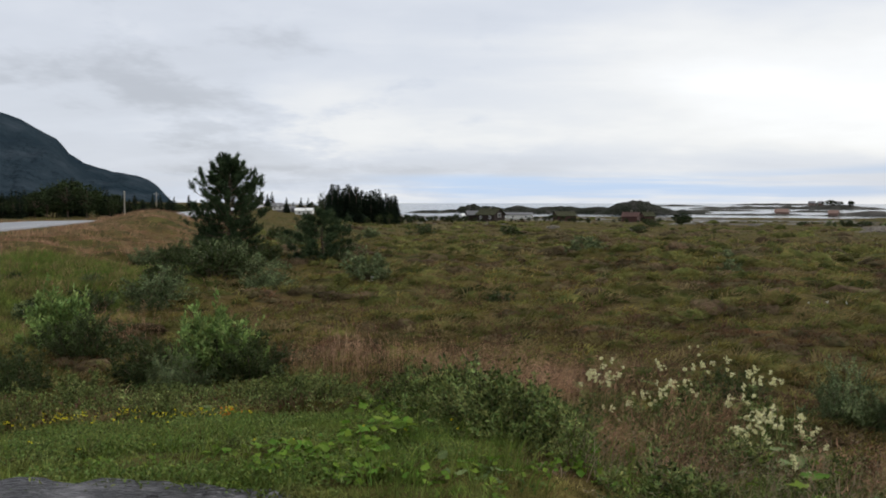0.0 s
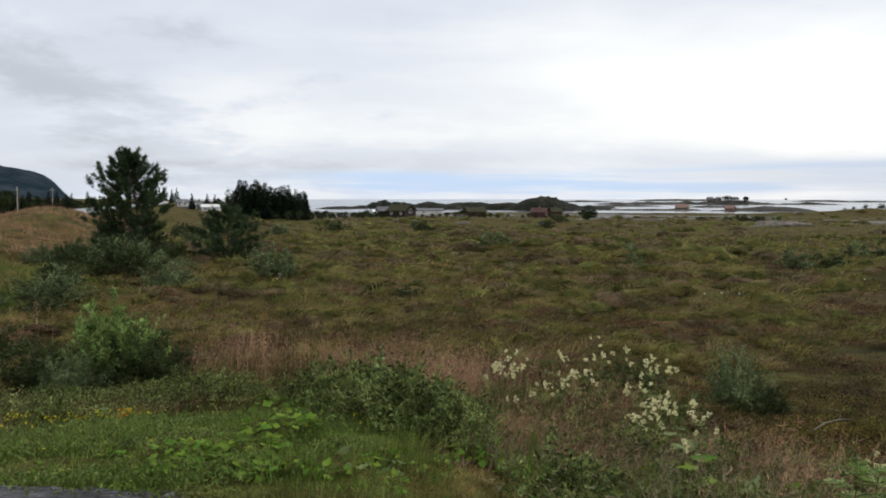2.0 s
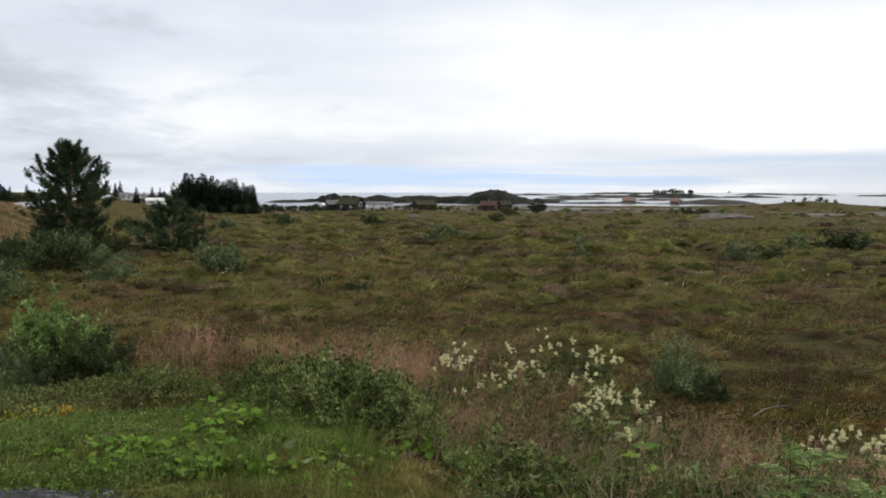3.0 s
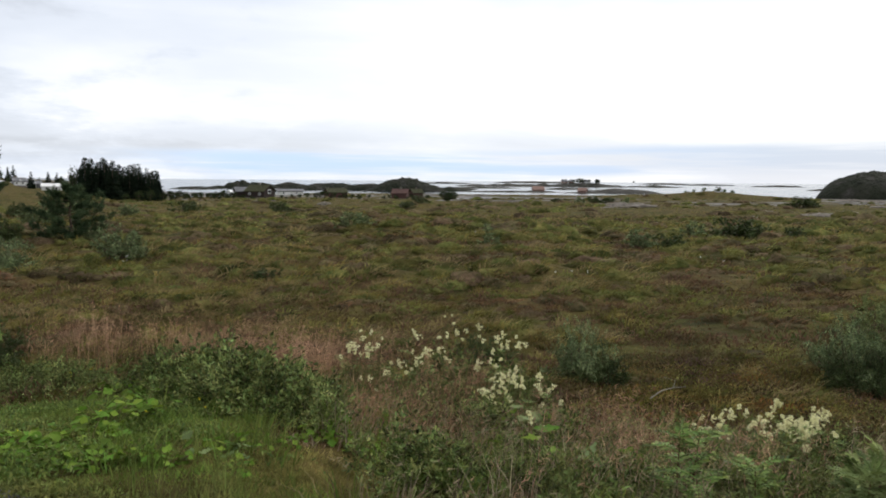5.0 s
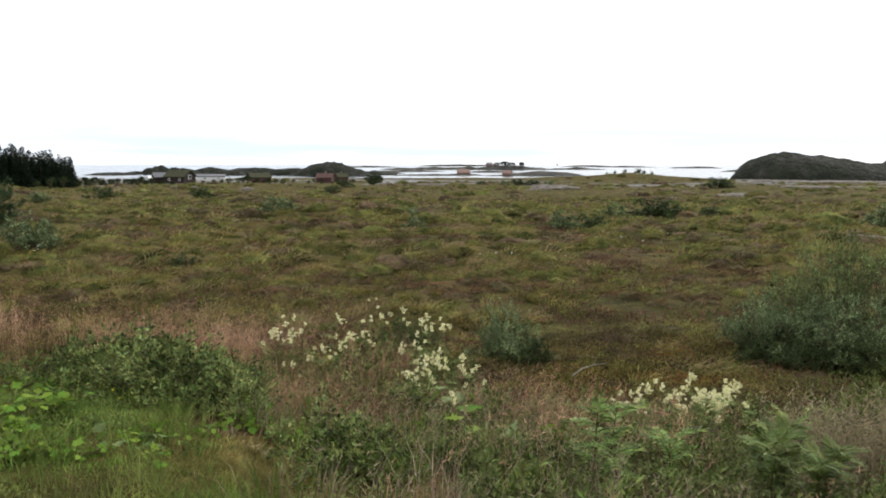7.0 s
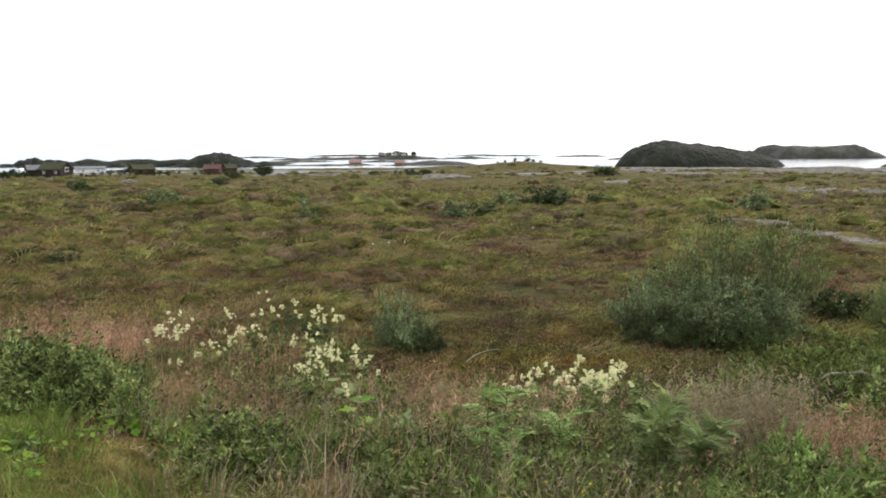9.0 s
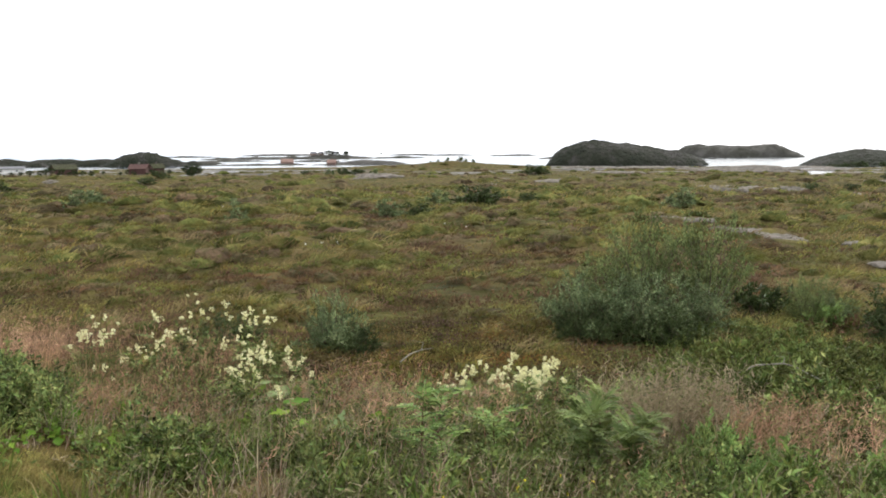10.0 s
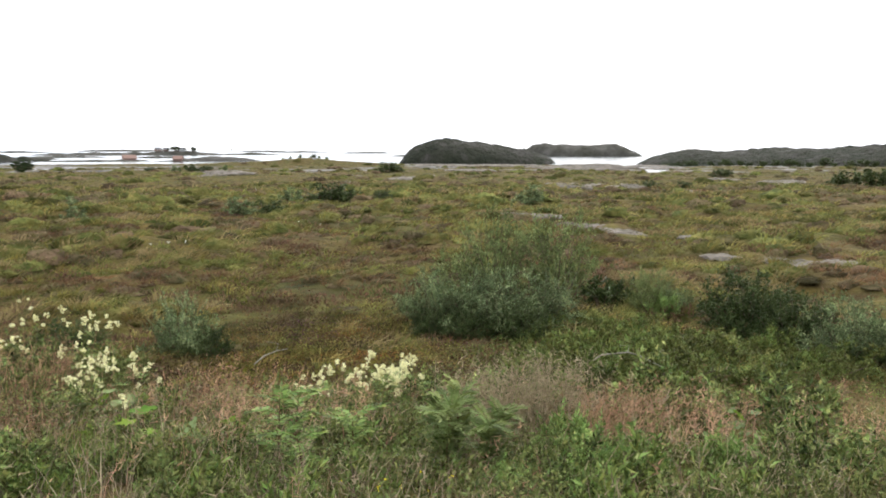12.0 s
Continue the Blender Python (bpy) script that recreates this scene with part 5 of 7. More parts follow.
SWEET_A = [(1.72, 9.95, 0.57), (1.75, 9.57, 0.54), (1.97, 10.11, 0.56), (2.05, 9.91, 0.65), (2.01, 9.38, 0.53), (1.67, 8.45, 0.33), (2.06, 8.65, 0.51), (2.46, 9.53, 0.71), (3.08, 10.25, 0.82), (3.25, 10.4, 0.78), (3.51, 10.14, 0.77), (2.74, 9.25, 0.67), (2.47, 8.79, 0.54), (2.2, 8.89, 0.5), (3.4, 9.2, 0.72),
           (3.58, 9.26, 0.71), (3.64, 8.81, 0.64), (2.88, 8.09, 0.49), (3.09, 7.85, 0.52), (2.82, 6.96, 0.49), (2.63, 6.85, 0.44), (3.03, 6.95, 0.47), (3.18, 6.96, 0.46), (2.56, 7.21, 0.39), (2.48, 5.82, 0.38), (2.7, 8.89, 0.54), (2.48, 9.11, 0.59), (3.25, 8.57, 0.58), (2.7, 7.24, 0.47), (3.0, 7.5, 0.5)]
SWEET_B = [(3.84, 5.36, 0.41), (3.96, 5.44, 0.42), (4.23, 5.42, 0.37), (4.17, 5.21, 0.35), (4.65, 5.7, 0.43), (4.46, 5.3, 0.39), (4.51, 5.26, 0.42), (4.49, 5.08, 0.41), (4.65, 5.12, 0.42), (4.31, 5.08, 0.35), (4.69, 5.26, 0.45), (4.31, 5.2, 0.35), (4.13, 5.4, 0.38), (4.6, 5.4, 0.44)]
for k, (x, y, h) in enumerate(SWEET_A + SWEET_B):
    meadowsweet(x, y, h * (0.86 + (k * 0.37 % 0.3)), k)

for k, (x, y, h) in enumerate(SWEET_A + SWEET_B[::2]):
    put_shrub(K_LEAFY[k % 2], "leafy_herb", "leafy green herb clump among the meadowsweet", x + 0.1, y - 0.1, h * 1.15, k * 50, category="herb", group="leafy herbs on the bank", tall=1.0)


def rowan(x, y, h, seed, label="young rowan sapling with feathered green leaves", kit=None, n=16):
    rng = random.Random(seed)
    e = thing("rowan_sapling", label, "sapling", x, y, h1(x, y) - 0.02, rng.uniform(0, 360), group="saplings on the bank")
    child("stem", stem_mesh(h, 0.03, 0.006, M_REDSTEM), e)
    for k in range(n):
        u = 0.25 + 0.75 * (k / (n - 1)) ** 0.8
        put_leaf(kit or ROWAN_LEAF[k % 2], e, (0.03 * u * u, 0, h * u), k * 137.5 + rng.uniform(-20, 20), rng.uniform(-8, 66) if kit else rng.uniform(5, 40), rng.uniform(0.7, 1.1) if kit else rng.uniform(1.0, 1.4) * (0.75 + 0.35 * u))
    return e


rowan(2.53, 3.77, 0.52, 1)
rowan(2.70, 3.90, 0.50, 2)
rowan(2.56, 3.60, 0.34, 12, n=14)
rowan(3.04, 3.79, 0.34, 3)
for k, (x, y, h) in enumerate(((3.25, 3.25, 0.46), (3.45, 3.35, 0.52), (3.35, 3.05, 0.38), (3.55, 3.15, 0.42), (3.4, 3.5, 0.44))):
    rowan(x, y, h, 20 + k, "leafy green sapling clump with feathered leaves", FERN_LEAF, 46)


def broad_leaf_mesh(seed, size=0.16):
    """A round, lobed leaf blade with a fold and wavy rim, stalk at the origin."""
    rng = np.random.default_rng(seed)
    n = 21
    a = np.linspace(-2.75, 2.75, n)
    rad = size * (0.46 + 0.06 * np.cos(a * 4) + 0.045 * np.cos(a * 11 + seed) + 0.025 * rng.normal(size=n))
    rim = np.stack([size * 0.42 + rad * np.cos(a), rad * np.sin(a), 0.16 * rad * np.abs(np.sin(a)) + 0.03 * size * rng.normal(size=n)], 1)
    v = np.concatenate([[[0, 0, 0], [size * 0.45, 0, -0.02 * size]], rim])
    f = [(1, 2 + k, 3 + k) for k in range(n - 1)] + [(0, 2, 1), (0, 1, 1 + n)]
    return mesh_from("leaf_blade", v, f, M_BIGLEAF)


BLADE = [broad_leaf_mesh(s) for s in (1, 2, 3)]


def broad_herb(x, y, size, n, seed, label="clump of broad bright green coltsfoot leaves", pale=False, high=0.12):
    rng = random.Random(seed)
    e = thing("broadleaf_herb", label, "herb", x, y, h1(x, y) - 0.01, rng.uniform(0, 360), group="broad-leaved herbs on the verge")
    for k in range(int(n * 5.2)):
        a, d, z = rng.uniform(0, 360), rng.uniform(0.02, 0.22) * size / 0.16, rng.uniform(0.25, 1.0) * high * 0.85
        at = (d * math.cos(radians(a)), d * math.sin(radians(a)), z)
        o = child("leaf", BLADE[rng.randrange(3)], e)
        s = 0.54 * size / 0.16 * rng.uniform(0.45, 1.1)
        o.matrix_basis = Matrix.LocRotScale(at, Euler((rng.uniform(-0.6, 0.6), rng.uniform(-0.35, 0.8), radians(a))), (s, s, s))
        if pale and k % 3 < 2:
            o.data = o.data.copy()
            o.data.materials[0] = M_PALELEAF
        if k % 3 == 0:
            child("stalk", mesh_from("stalk", *tube([(0, 0, 0), (at[0] * 0.5, at[1] * 0.5, z * 0.7), at], [0.004, 0.003, 0.003], 4), M_STEM), e)
    return e


for k, (x, y, s, n, hg) in enumerate(((-0.55, 6.0, 0.17, 10, 0.22), (-0.35, 6.3, 0.17, 8, 0.24), (-0.66, 8.4, 0.2, 9, 0.25), (-0.3, 8.0, 0.2, 9, 0.26), (-0.51, 4.95, 0.13, 12, 0.12), (-0.75, 5.1, 0.13, 12, 0.12), (-0.25, 5.0, 0.12, 10, 0.12), (-1.06, 5.05, 0.12, 12, 0.12), (-1.3, 5.2, 0.12, 10, 0.10), (-0.9, 5.35, 0.12, 10, 0.12),
                                       (-2.3, 5.35, 0.11, 7, 0.08), (-2.55, 5.2, 0.10, 6, 0.06), (-1.85, 5.3, 0.10, 7, 0.07), (-3.1, 5.5, 0.12, 6, 0.08), (0.25, 5.2, 0.12, 8, 0.10), (0.9, 5.75, 0.13, 9, 0.16), (1.15, 5.6, 0.13, 8, 0.14), (0.6, 5.35, 0.10, 6, 0.08), (2.6, 6.35, 0.15, 7, 0.18), (1.6, 7.1, 0.15, 6, 0.2), (-0.05, 4.9, 0.1, 6, 0.08), (-1.6, 4.95, 0.09, 6, 0.06), (0.3, 4.6, 0.09, 5, 0.06), (-2.2, 8.6, 0.14, 6, 0.12), (-1.1, 5.6, 0.13, 8, 0.12), (-0.85, 5.6, 0.14, 9, 0.14), (-0.6, 5.55, 0.14, 9, 0.14), (-1.5, 5.7, 0.12, 5, 0.1))):
    broad_herb(x, y, s, n, 50 + k, high=hg)
for k, (x, y, s, n, hg) in enumerate(((2.55, 6.2, 0.30, 3, 0.36), (2.4, 5.15, 0.34, 3, 0.36), (0.13, 5.05, 0.13, 3, 0.12), (5.5, 2.75, 0.22, 4, 0.36), (0.35, 4.95, 0.11, 3, 0.10), (-2.4, 8.6, 0.16, 3, 0.2))):
    broad_herb(x, y, s, n, 90 + k, "broad pale green butterbur leaves", True, hg)
for k, (x, y, h) in enumerate(((3.9, 2.95, 0.30), (4.05, 3.05, 0.34), (3.7, 2.6, 0.26), (3.5, 2.55, 0.22), (4.2, 2.7, 0.28), (3.2, 2.75, 0.22), (4.5, 2.3, 0.3))):
    e = put_shrub(K_FRESH, "sapling", "bright green leafy sapling in the grass", x, y, h, k * 70, category="sapling", group="green saplings in the grass", tall=1.2)


def dead_branch(points, r, label, forked=True):
    e = thing("dead_branch", label, "branch", points[0][0], points[0][1], h1(*points[0][:2]))
    base = np.array([points[0][0], points[0][1], h1(*points[0][:2])])
    line = np.array([(x, y, h1(x, y) + z) for x, y, z in points]) - base
    child("bough", mesh_from("bough", *tube(line, np.linspace(r, r * 0.35, len(line)), 6), M_DEAD), e)
    a, b = line[len(line) // 2], line[-1]
    if not forked:
        b = a + (b - a) * 0.3
    child("twig", mesh_from("twig", *tube([a, (a + b) / 2 + np.array([0.05, 0.08, 0.06]), b + np.array([-0.1, 0.15, 0.1])], [r * 0.5, r * 0.3, r * 0.15], 5), M_DEAD), e)


dead_branch([(4.92, 8.22, 0.12), (5.12, 8.34, 0.19), (5.34, 8.44, 0.22), (5.51, 8.45, 0.21)], 0.010, "bare pale stick lying on the heather", False)
dead_branch([(6.57, 4.82, 0.31), (6.65, 4.72, 0.39), (6.78, 4.52, 0.43), (6.84, 4.44, 0.41), (6.95, 4.25, 0.30)], 0.011, "bleached dead branch over the juniper", False)



def petal_patch(name, label, spots, n, mat, size, lift, seed, per=5):
    """Small flowers strewn round given spots (x, y, spread)."""
    rng = np.random.default_rng(seed)
    P, D = [], []
    for x, y, sp in spots:
        c = np.stack([x + rng.normal(0, sp, n), y + rng.normal(0, sp * 0.6, n)], 1)
        z = height(c[:, 0], c[:, 1]) + rng.uniform(lift * 0.6, lift * 1.2, n)
        c = np.repeat(np.column_stack([c, z]), per, 0)
        P.append(c + rng.normal(0, size * 0.4, c.shape))
        D.append(ball(rng, len(c)) + np.array([0, 0, 0.6]))
    P, D = np.concatenate(P), np.concatenate(D)
    v, f = leaves(P, D, rng.uniform(0.8, 1.2, len(P)) * size, size * 0.9, rng)
    return tagged(new(name, mesh_from(name, v, f, mat, False)), label, "flowers", kind="stuff")


petal_patch("yellow_flowers", "patch of small yellow trefoil flowers in the grass", [(-3.8, 8.1, 0.3), (-3.9, 8.8, 0.22), (-3.3, 8.8, 0.3), (-3.0, 8.6, 0.3), (-2.6, 8.65, 0.22), (-2.35, 8.55, 0.2), (-3.5, 8.9, 0.2), (-4.3, 8.4, 0.4), (-2.9, 8.1, 0.4)], 14, M_YELLOW, 0.016, 0.14, 4, 4)
petal_patch("orange_flowers", "small patch of orange trefoil flowers in the grass", [(-2.2, 8.5, 0.09)], 16, M_ORANGE, 0.016, 0.14, 7, 4)
petal_patch("buttercups", "scattered yellow buttercups in the grass", [(-2.6, 5.6, 0.5), (-1.4, 5.5, 0.5), (0.1, 5.4, 0.4), (2.5, 2.95, 0.1), (2.75, 2.9, 0.12), (2.35, 3.0, 0.1), (-4.2, 6.5, 0.6), (-1.4, 10.6, 0.15)], 4, M_YELLOW, 0.010, 0.20, 5, 4)
petal_patch("bog_cotton", "scattered white tufts of bog cotton", [(-2.13, 24.5, 0.03), (15.2, 23.0, 0.6), (9.0, 19.0, 0.8), (30.0, 60.0, 6.0), (8.0, 60.0, 6.0), (4.0, 36.0, 3.0), (20.0, 40.0, 5.0)], 3, M_COTTON, 0.035, 0.30, 6)

# ---- cottages, boathouses and poles ----
def house(name, label, category, bearing, r, length, depth, eaves, ridge, turn, wall_mat, roof_mat, windows=(), gable_window=False, door=True, chimney=True, base=0.3, on=None, group=""):
    """A small gabled house; its long side faces the camera at turn 0. windows: places along the front, -1..1."""
    x, y = polar(bearing, r)
    z = (h1(x, y) if on is None else on) - 0.25
    e = thing(name, label, category, x, y, z, -bearing + turn, group=group)
    hl, hd = length / 2, depth / 2
    bm = bmesh.new()
    prof = [(-hd, 0), (hd, 0), (hd, eaves + base), (0, ridge + base), (-hd, eaves + base)]
    a = [bm.verts.new((-hl, py, pz)) for py, pz in prof]
    b = [bm.verts.new((hl, py, pz)) for py, pz in prof]
    bm.faces.new(a)
    bm.faces.new(b[::-1])
    for k in range(5):
        j = (k + 1) % 5
        bm.faces.new((a[k], b[k], b[j], a[j]))
    bmesh.ops.recalc_face_normals(bm, faces=bm.faces)
    part("wall", bm, wall_mat, e)
    slope = math.atan2(ridge - eaves, hd)
    over = 0.35
    for side in (-1, 1):
        bm = bmesh.new()
        c = []
        for px in (-hl - over, hl + over):
            for (py, pz) in ((side * (hd + over), eaves + base - over * math.tan(slope)), (0, ridge + base)):
                for t in (0.02, 0.20):
                    c.append(bm.verts.new((px, py, pz + t)))
        for f in ((0, 1, 3, 2), (4, 6, 7, 5), (0, 4, 5, 1), (2, 3, 7, 6), (1, 5, 7, 3), (0, 2, 6, 4)):
            bm.faces.new([c[i] for i in f])
        bmesh.ops.recalc_face_normals(bm, faces=bm.faces)
        part("roof", bm, roof_mat, e)
    part("foundation", box_bm(bmesh.new(), -hl - 0.05, hl + 0.05, -hd - 0.05, hd + 0.05, -0.6, base), M_ROCK, e)

    def window(cx, cy, cz, w, h, gable=0):
        bm = bmesh.new()
        if gable:
            box_bm(bm, min(0, gable * 0.06) + cx, max(0, gable * 0.06) + cx, cy - w / 2, cy + w / 2, cz - h / 2, cz + h / 2)
            fr = part("window", bm, M_WHITE, e, "white window frame")
            part("pane", box_bm(bmesh.new(), min(0, gable * 0.07) + cx, max(0, gable * 0.07) + cx, cy - w / 2 + 0.14, cy + w / 2 - 0.14, cz - h / 2 + 0.14, cz + h / 2 - 0.14), M_GLASS, fr)
        else:
            box_bm(bm, cx - w / 2, cx + w / 2, cy - 0.06, cy, cz - h / 2, cz + h / 2)
            fr = part("window", bm, M_WHITE, e, "white window frame")
            part("pane", box_bm(bmesh.new(), cx - w / 2 + 0.14, cx + w / 2 - 0.14, cy - 0.07, cy, cz - h / 2 + 0.14, cz + h / 2 - 0.14), M_GLASS, fr)

    for p in windows:
        window(p * hl, -hd - 0.005, base + eaves * 0.55, 0.85, 0.85)
    if gable_window:
        window(-hl - 0.005, 0, base + eaves * 0.95, 1.5, 1.3, -1)
        window(hl + 0.005, 0, base + eaves * 0.95, 1.5, 1.3, 1)
    if door:
        part("door", box_bm(bmesh.new(), 0.1 * hl, 0.1 * hl + 0.95, -hd - 0.05, -hd - 0.004, base, base + 2.0), M_WHITE, e, "white door")
    if chimney:
        part("chimney", box_bm(bmesh.new(), -0.3, 0.3, -0.25, 0.25, ridge + base - 0.5, ridge + base + 0.75), M_ROCK, e)
    return e


house("cottage", "dark timber cottage with turf roof and white gable window", "cottage", 3.25, 270, 7.4, 5.6, 1.9, 3.7, -38, M_DARKWOOD, M_TURF, (-0.5, 0.55), True, False)
house("shed", "low dark timber shed beside the cottage", "shed", 2.35, 276, 7.0, 4.0, 1.9, 3.1, 10, M_DARKWOOD, M_SLATE, (), False, False, False)
house("outbuilding", "long low white outbuilding", "building", 1.75, 300, 5.0, 4.5, 1.2, 2.0, 15, M_WHITE, M_WHITE, (0.4,), False, False, False)
house("outbuilding", "long low pale building behind the cottage", "building", 5.2, 330, 10.0, 6.0, 1.5, 2.2, 5, M_WHITE, M_SLATE, (-0.5, 0.5), False, False, False)
house("cottage", "small brown cottage among bushes", "cottage", 8.3, 282, 6.5, 5.0, 1.9, 3.2, 20, M_BROWN, M_TURF, (), False, False, False)
house("cottage", "red-brown timber cottage among bushes", "cottage", 12.75, 268, 4.8, 4.2, 1.6, 2.8, -15, M_BROWN, M_BROWN, (), False, False)
house("cottage", "small dull red-brown timber cottage", "cottage", 13.8, 284, 3.6, 3.6, 1.6, 2.8, 25, M_BROWN, M_TURF, (), False, False)
house("boathouse", "faded red boathouse by the water", "boathouse", 22.15, 492, 6.6, 5.6, 1.3, 3.0, 8, M_RED, M_RED, (), False, False, False, on=-4.9)
house("boathouse", "small faded red boathouse by the water", "boathouse", 25.15, 456, 4.2, 4.6, 1.3, 2.7, -10, M_RED, M_RED, (), False, False, False, on=-4.9)
house("house", "white timber house with a grey roof", "house", -11.5, 330, 6.0, 5.0, 1.5, 2.6, 20, M_WHITE, M_SLATE, (-0.6, -0.2, 0.5), True)
house("house", "white timber house with a grey roof", "house", -9.45, 300, 6.0, 5.0, 1.4, 2.2, -8, M_WHITE, M_WHITE, (-0.5, 0.5), False)
house("house", "small grey house behind the trees", "house", -10.6, 335, 6.0, 5.0, 1.5, 2.5, 0, M_SLATE, M_SLATE, (0.3,), False)
# houses and trees on the outer island
for b, dx, ln, mat, lab in ((23.9, 0, 6, M_RED, "distant faded red house on the island"), (25.35, 0, 5, M_WHITE, "distant white house on the island"), (26.1, 0, 4, M_WHITE, "distant white house on the island"), (24.4, 0, 4, M_RED, "distant red shed on the island")):
    house("island_house", lab, "house", b, 926, ln, 6, 1.8, 3.6, 10, mat, M_SLATE, (-0.4, 0.4), False, False, False, on=-0.7, group="houses on the island")
for b, s in ((24.55, 0.75), (24.75, 1.0), (24.9, 1.25), (25.05, 1.15), (25.2, 0.9), (25.6, 0.85), (26.05, 1.0), (26.2, 0.8), (24.2, 0.6), (28.5, 0.6)):
    x, y = polar(b, 922)
    e = thing("broadleaf_tree", "distant dark tree on the island", "tree", group="trees on the island")
    e.matrix_basis = Matrix.LocRotScale((x, y, -0.6), Euler((0, 0, b * 7)), (s * 1.0, s * 1.0, s * 0.75))
    child("trunk", BROADS[0][0], e)
    child("crown", BROADS[0][1], e)


def utility_pole(bearing, r, tall, arms=True):
    x, y = polar(bearing, r)
    e = thing("utility_pole", "weathered grey wooden utility pole", "pole", x, y, h1(x, y) - 0.3, -bearing, group="utility poles")
    child("pole", mesh_from("pole", *tube([(0, 0, 0), (0, 0, tall / 2), (0, 0, tall + 0.3)], [0.11, 0.10, 0.08], 8), M_POLE), e)
    if arms:
        part("crossarm", box_bm(bmesh.new(), -0.9, 0.9, -0.06, 0.06, tall - 0.55, tall - 0.40), M_POLE, e)
        for px in (-0.75, 0, 0.75):
            child("insulator", mesh_from("insulator", *tube([(px, 0, tall - 0.40), (px, 0, tall - 0.15)], [0.05, 0.04], 6), M_WHITE), e)


utility_pole(-20.95, 150, 5.5, False)
utility_pole(-19.0, 330, 7.0)
utility_pole(-22.6, 420, 9.0)
utility_pole(33.3, 420, 6.0, False)

# ---- rock slabs and boulders in the bog ----
def rock_mesh(name, a, b, h, seed, mat=None, nu=26, nv=11):
    """A weathered, glacier-smoothed rock: an uneven dome, half sunk."""
    rng = np.random.default_rng(seed)
    U, V = np.meshgrid(np.linspace(0, 2 * math.pi, nu, endpoint=False), np.linspace(0, 1, nv), indexing="ij")
    ox, oy = rng.uniform(0, 90, 2)
    rad = 1 + 0.9 * (vnoise(np.cos(U) * 1.6 + ox, np.sin(U) * 1.6 + oy, seed) - 0.5)
    R = np.sin(V * math.pi / 2) ** 0.8 * rad
    X, Y = a * R * np.cos(U), b * R * np.sin(U)
    Z = h * np.cos(V * math.pi / 2) ** 0.7 * (0.7 + 0.6 * vnoise(X / (a * 0.35) + ox, Y / (b * 0.35) + oy, seed + 1)) + 0.8 * h * (vnoise(X / (a * 0.16) + ox, Y / (b * 0.16), seed + 2) - 0.5) - 0.25 * h * V
    v = np.stack([X, Y, Z], -1).reshape(-1, 3)
    i, j = np.meshgrid(np.arange(nu), np.arange(nv - 1), indexing="ij")
    i2 = (i + 1) % nu
    return mesh_from(name, v, np.stack([i * nv + j, i * nv + j + 1, i2 * nv + j + 1, i2 * nv + j], -1).reshape(-1, 4), mat or M_ROCK)


def put_rock(name, label, x, y, a, b, h, turn, seed, group="", sink=0.05):
    o = tagged(new(name, rock_mesh(name, a, b, h, seed)), label, "rock", group)
    o.matrix_basis = pose(x, y, h1(x, y) - sink, 0, 0, turn)
    return o


SLABS = ((26.4, 54.9, 0.9, 0.6, 0.20), (27.4, 53.2, 0.8, 0.5, 0.16), (25.7, 56.2, 0.6, 0.35, 0.14), (19.1, 66.3, 0.9, 0.5, 0.16), (19.4, 64.4, 0.6, 0.35, 0.12), (19.2, 61.6, 0.7, 0.4, 0.12), (19.0, 69.0, 0.6, 0.35, 0.12), (30.9, 49.8, 1.0, 0.5, 0.16), (31.6, 47.6, 0.9, 0.4, 0.14), (29.4, 51.6, 0.6, 0.3, 0.12), (84.0, 51.0, 3.2, 1.5, 0.5), (80.0, 53.4, 2.6, 1.4, 0.5),
         (77.5, 55.0, 2.2, 1.2, 0.5), (190.0, 28.1, 7.0, 3.0, 1.0), (176.0, 27.0, 4.0, 2.0, 0.7), (146.0, 60.6, 6.0, 2.5, 0.7), (123.5, 64.4, 3.6, 1.5, 0.5), (130.0, 65.5, 3.0, 1.5, 0.5), (144.0, 40.4, 4.8, 2.0, 0.6), (150.0, 36.6, 3.0, 1.5, 0.5), (118.0, 69.0, 3.0, 1.4, 0.5), (60.0, 56.8, 1.0, 0.6, 0.3), (152.0, 41.6, 2.6, 1.2, 0.5), (24.0, 60.0, 0.6, 0.3, 0.12), (300.0, 47.0, 16.0, 4.0, 1.0), (280.0, 50.4, 20.0, 4.0, 1.0), (318.0, 44.2, 14.0, 4.0, 1.0), (262.0, 53.6, 16.0, 4.0, 0.9), (240.0, 48.5, 11.0, 3.0, 0.8), (330.0, 42.0, 12.0, 4.0, 0.9), (226.0, 44.5, 9.0, 3.0, 0.7), (290.0, 57.5, 14.0, 4.0, 0.9), (180.0, 27.4, 3.0, 1.6, 0.6), (303.0, 48.1, 12.0, 4.0, 1.2), (317.0, 53.2, 16.0, 4.0, 1.2), (265.0, 51.5, 12.0, 3.0, 1.0), (266.0, 54.8, 12.0, 3.0, 1.0), (333.0, 56.4, 14.0, 4.0, 1.2), (240.0, 59.5, 9.0, 2.4, 0.9), (130.0, 40.5, 5.0, 1.6, 0.5), (103.0, 36.7, 3.2, 1.2, 0.4), (71.0, 51.3, 2.6, 1.0, 0.4), (71.5, 55.3, 2.4, 1.0, 0.4))
for k, (r, b, a, w, h) in enumerate(SLABS):
    x, y = polar(b, r)
    put_rock("rock_slab", "bare pale grey rock slab showing through the bog", x, y, a * 0.75, w * 0.8, h * 0.62, -b + (k * 37 % 30) - 15, 100 + k, "rock slabs in the bog", 0.0)
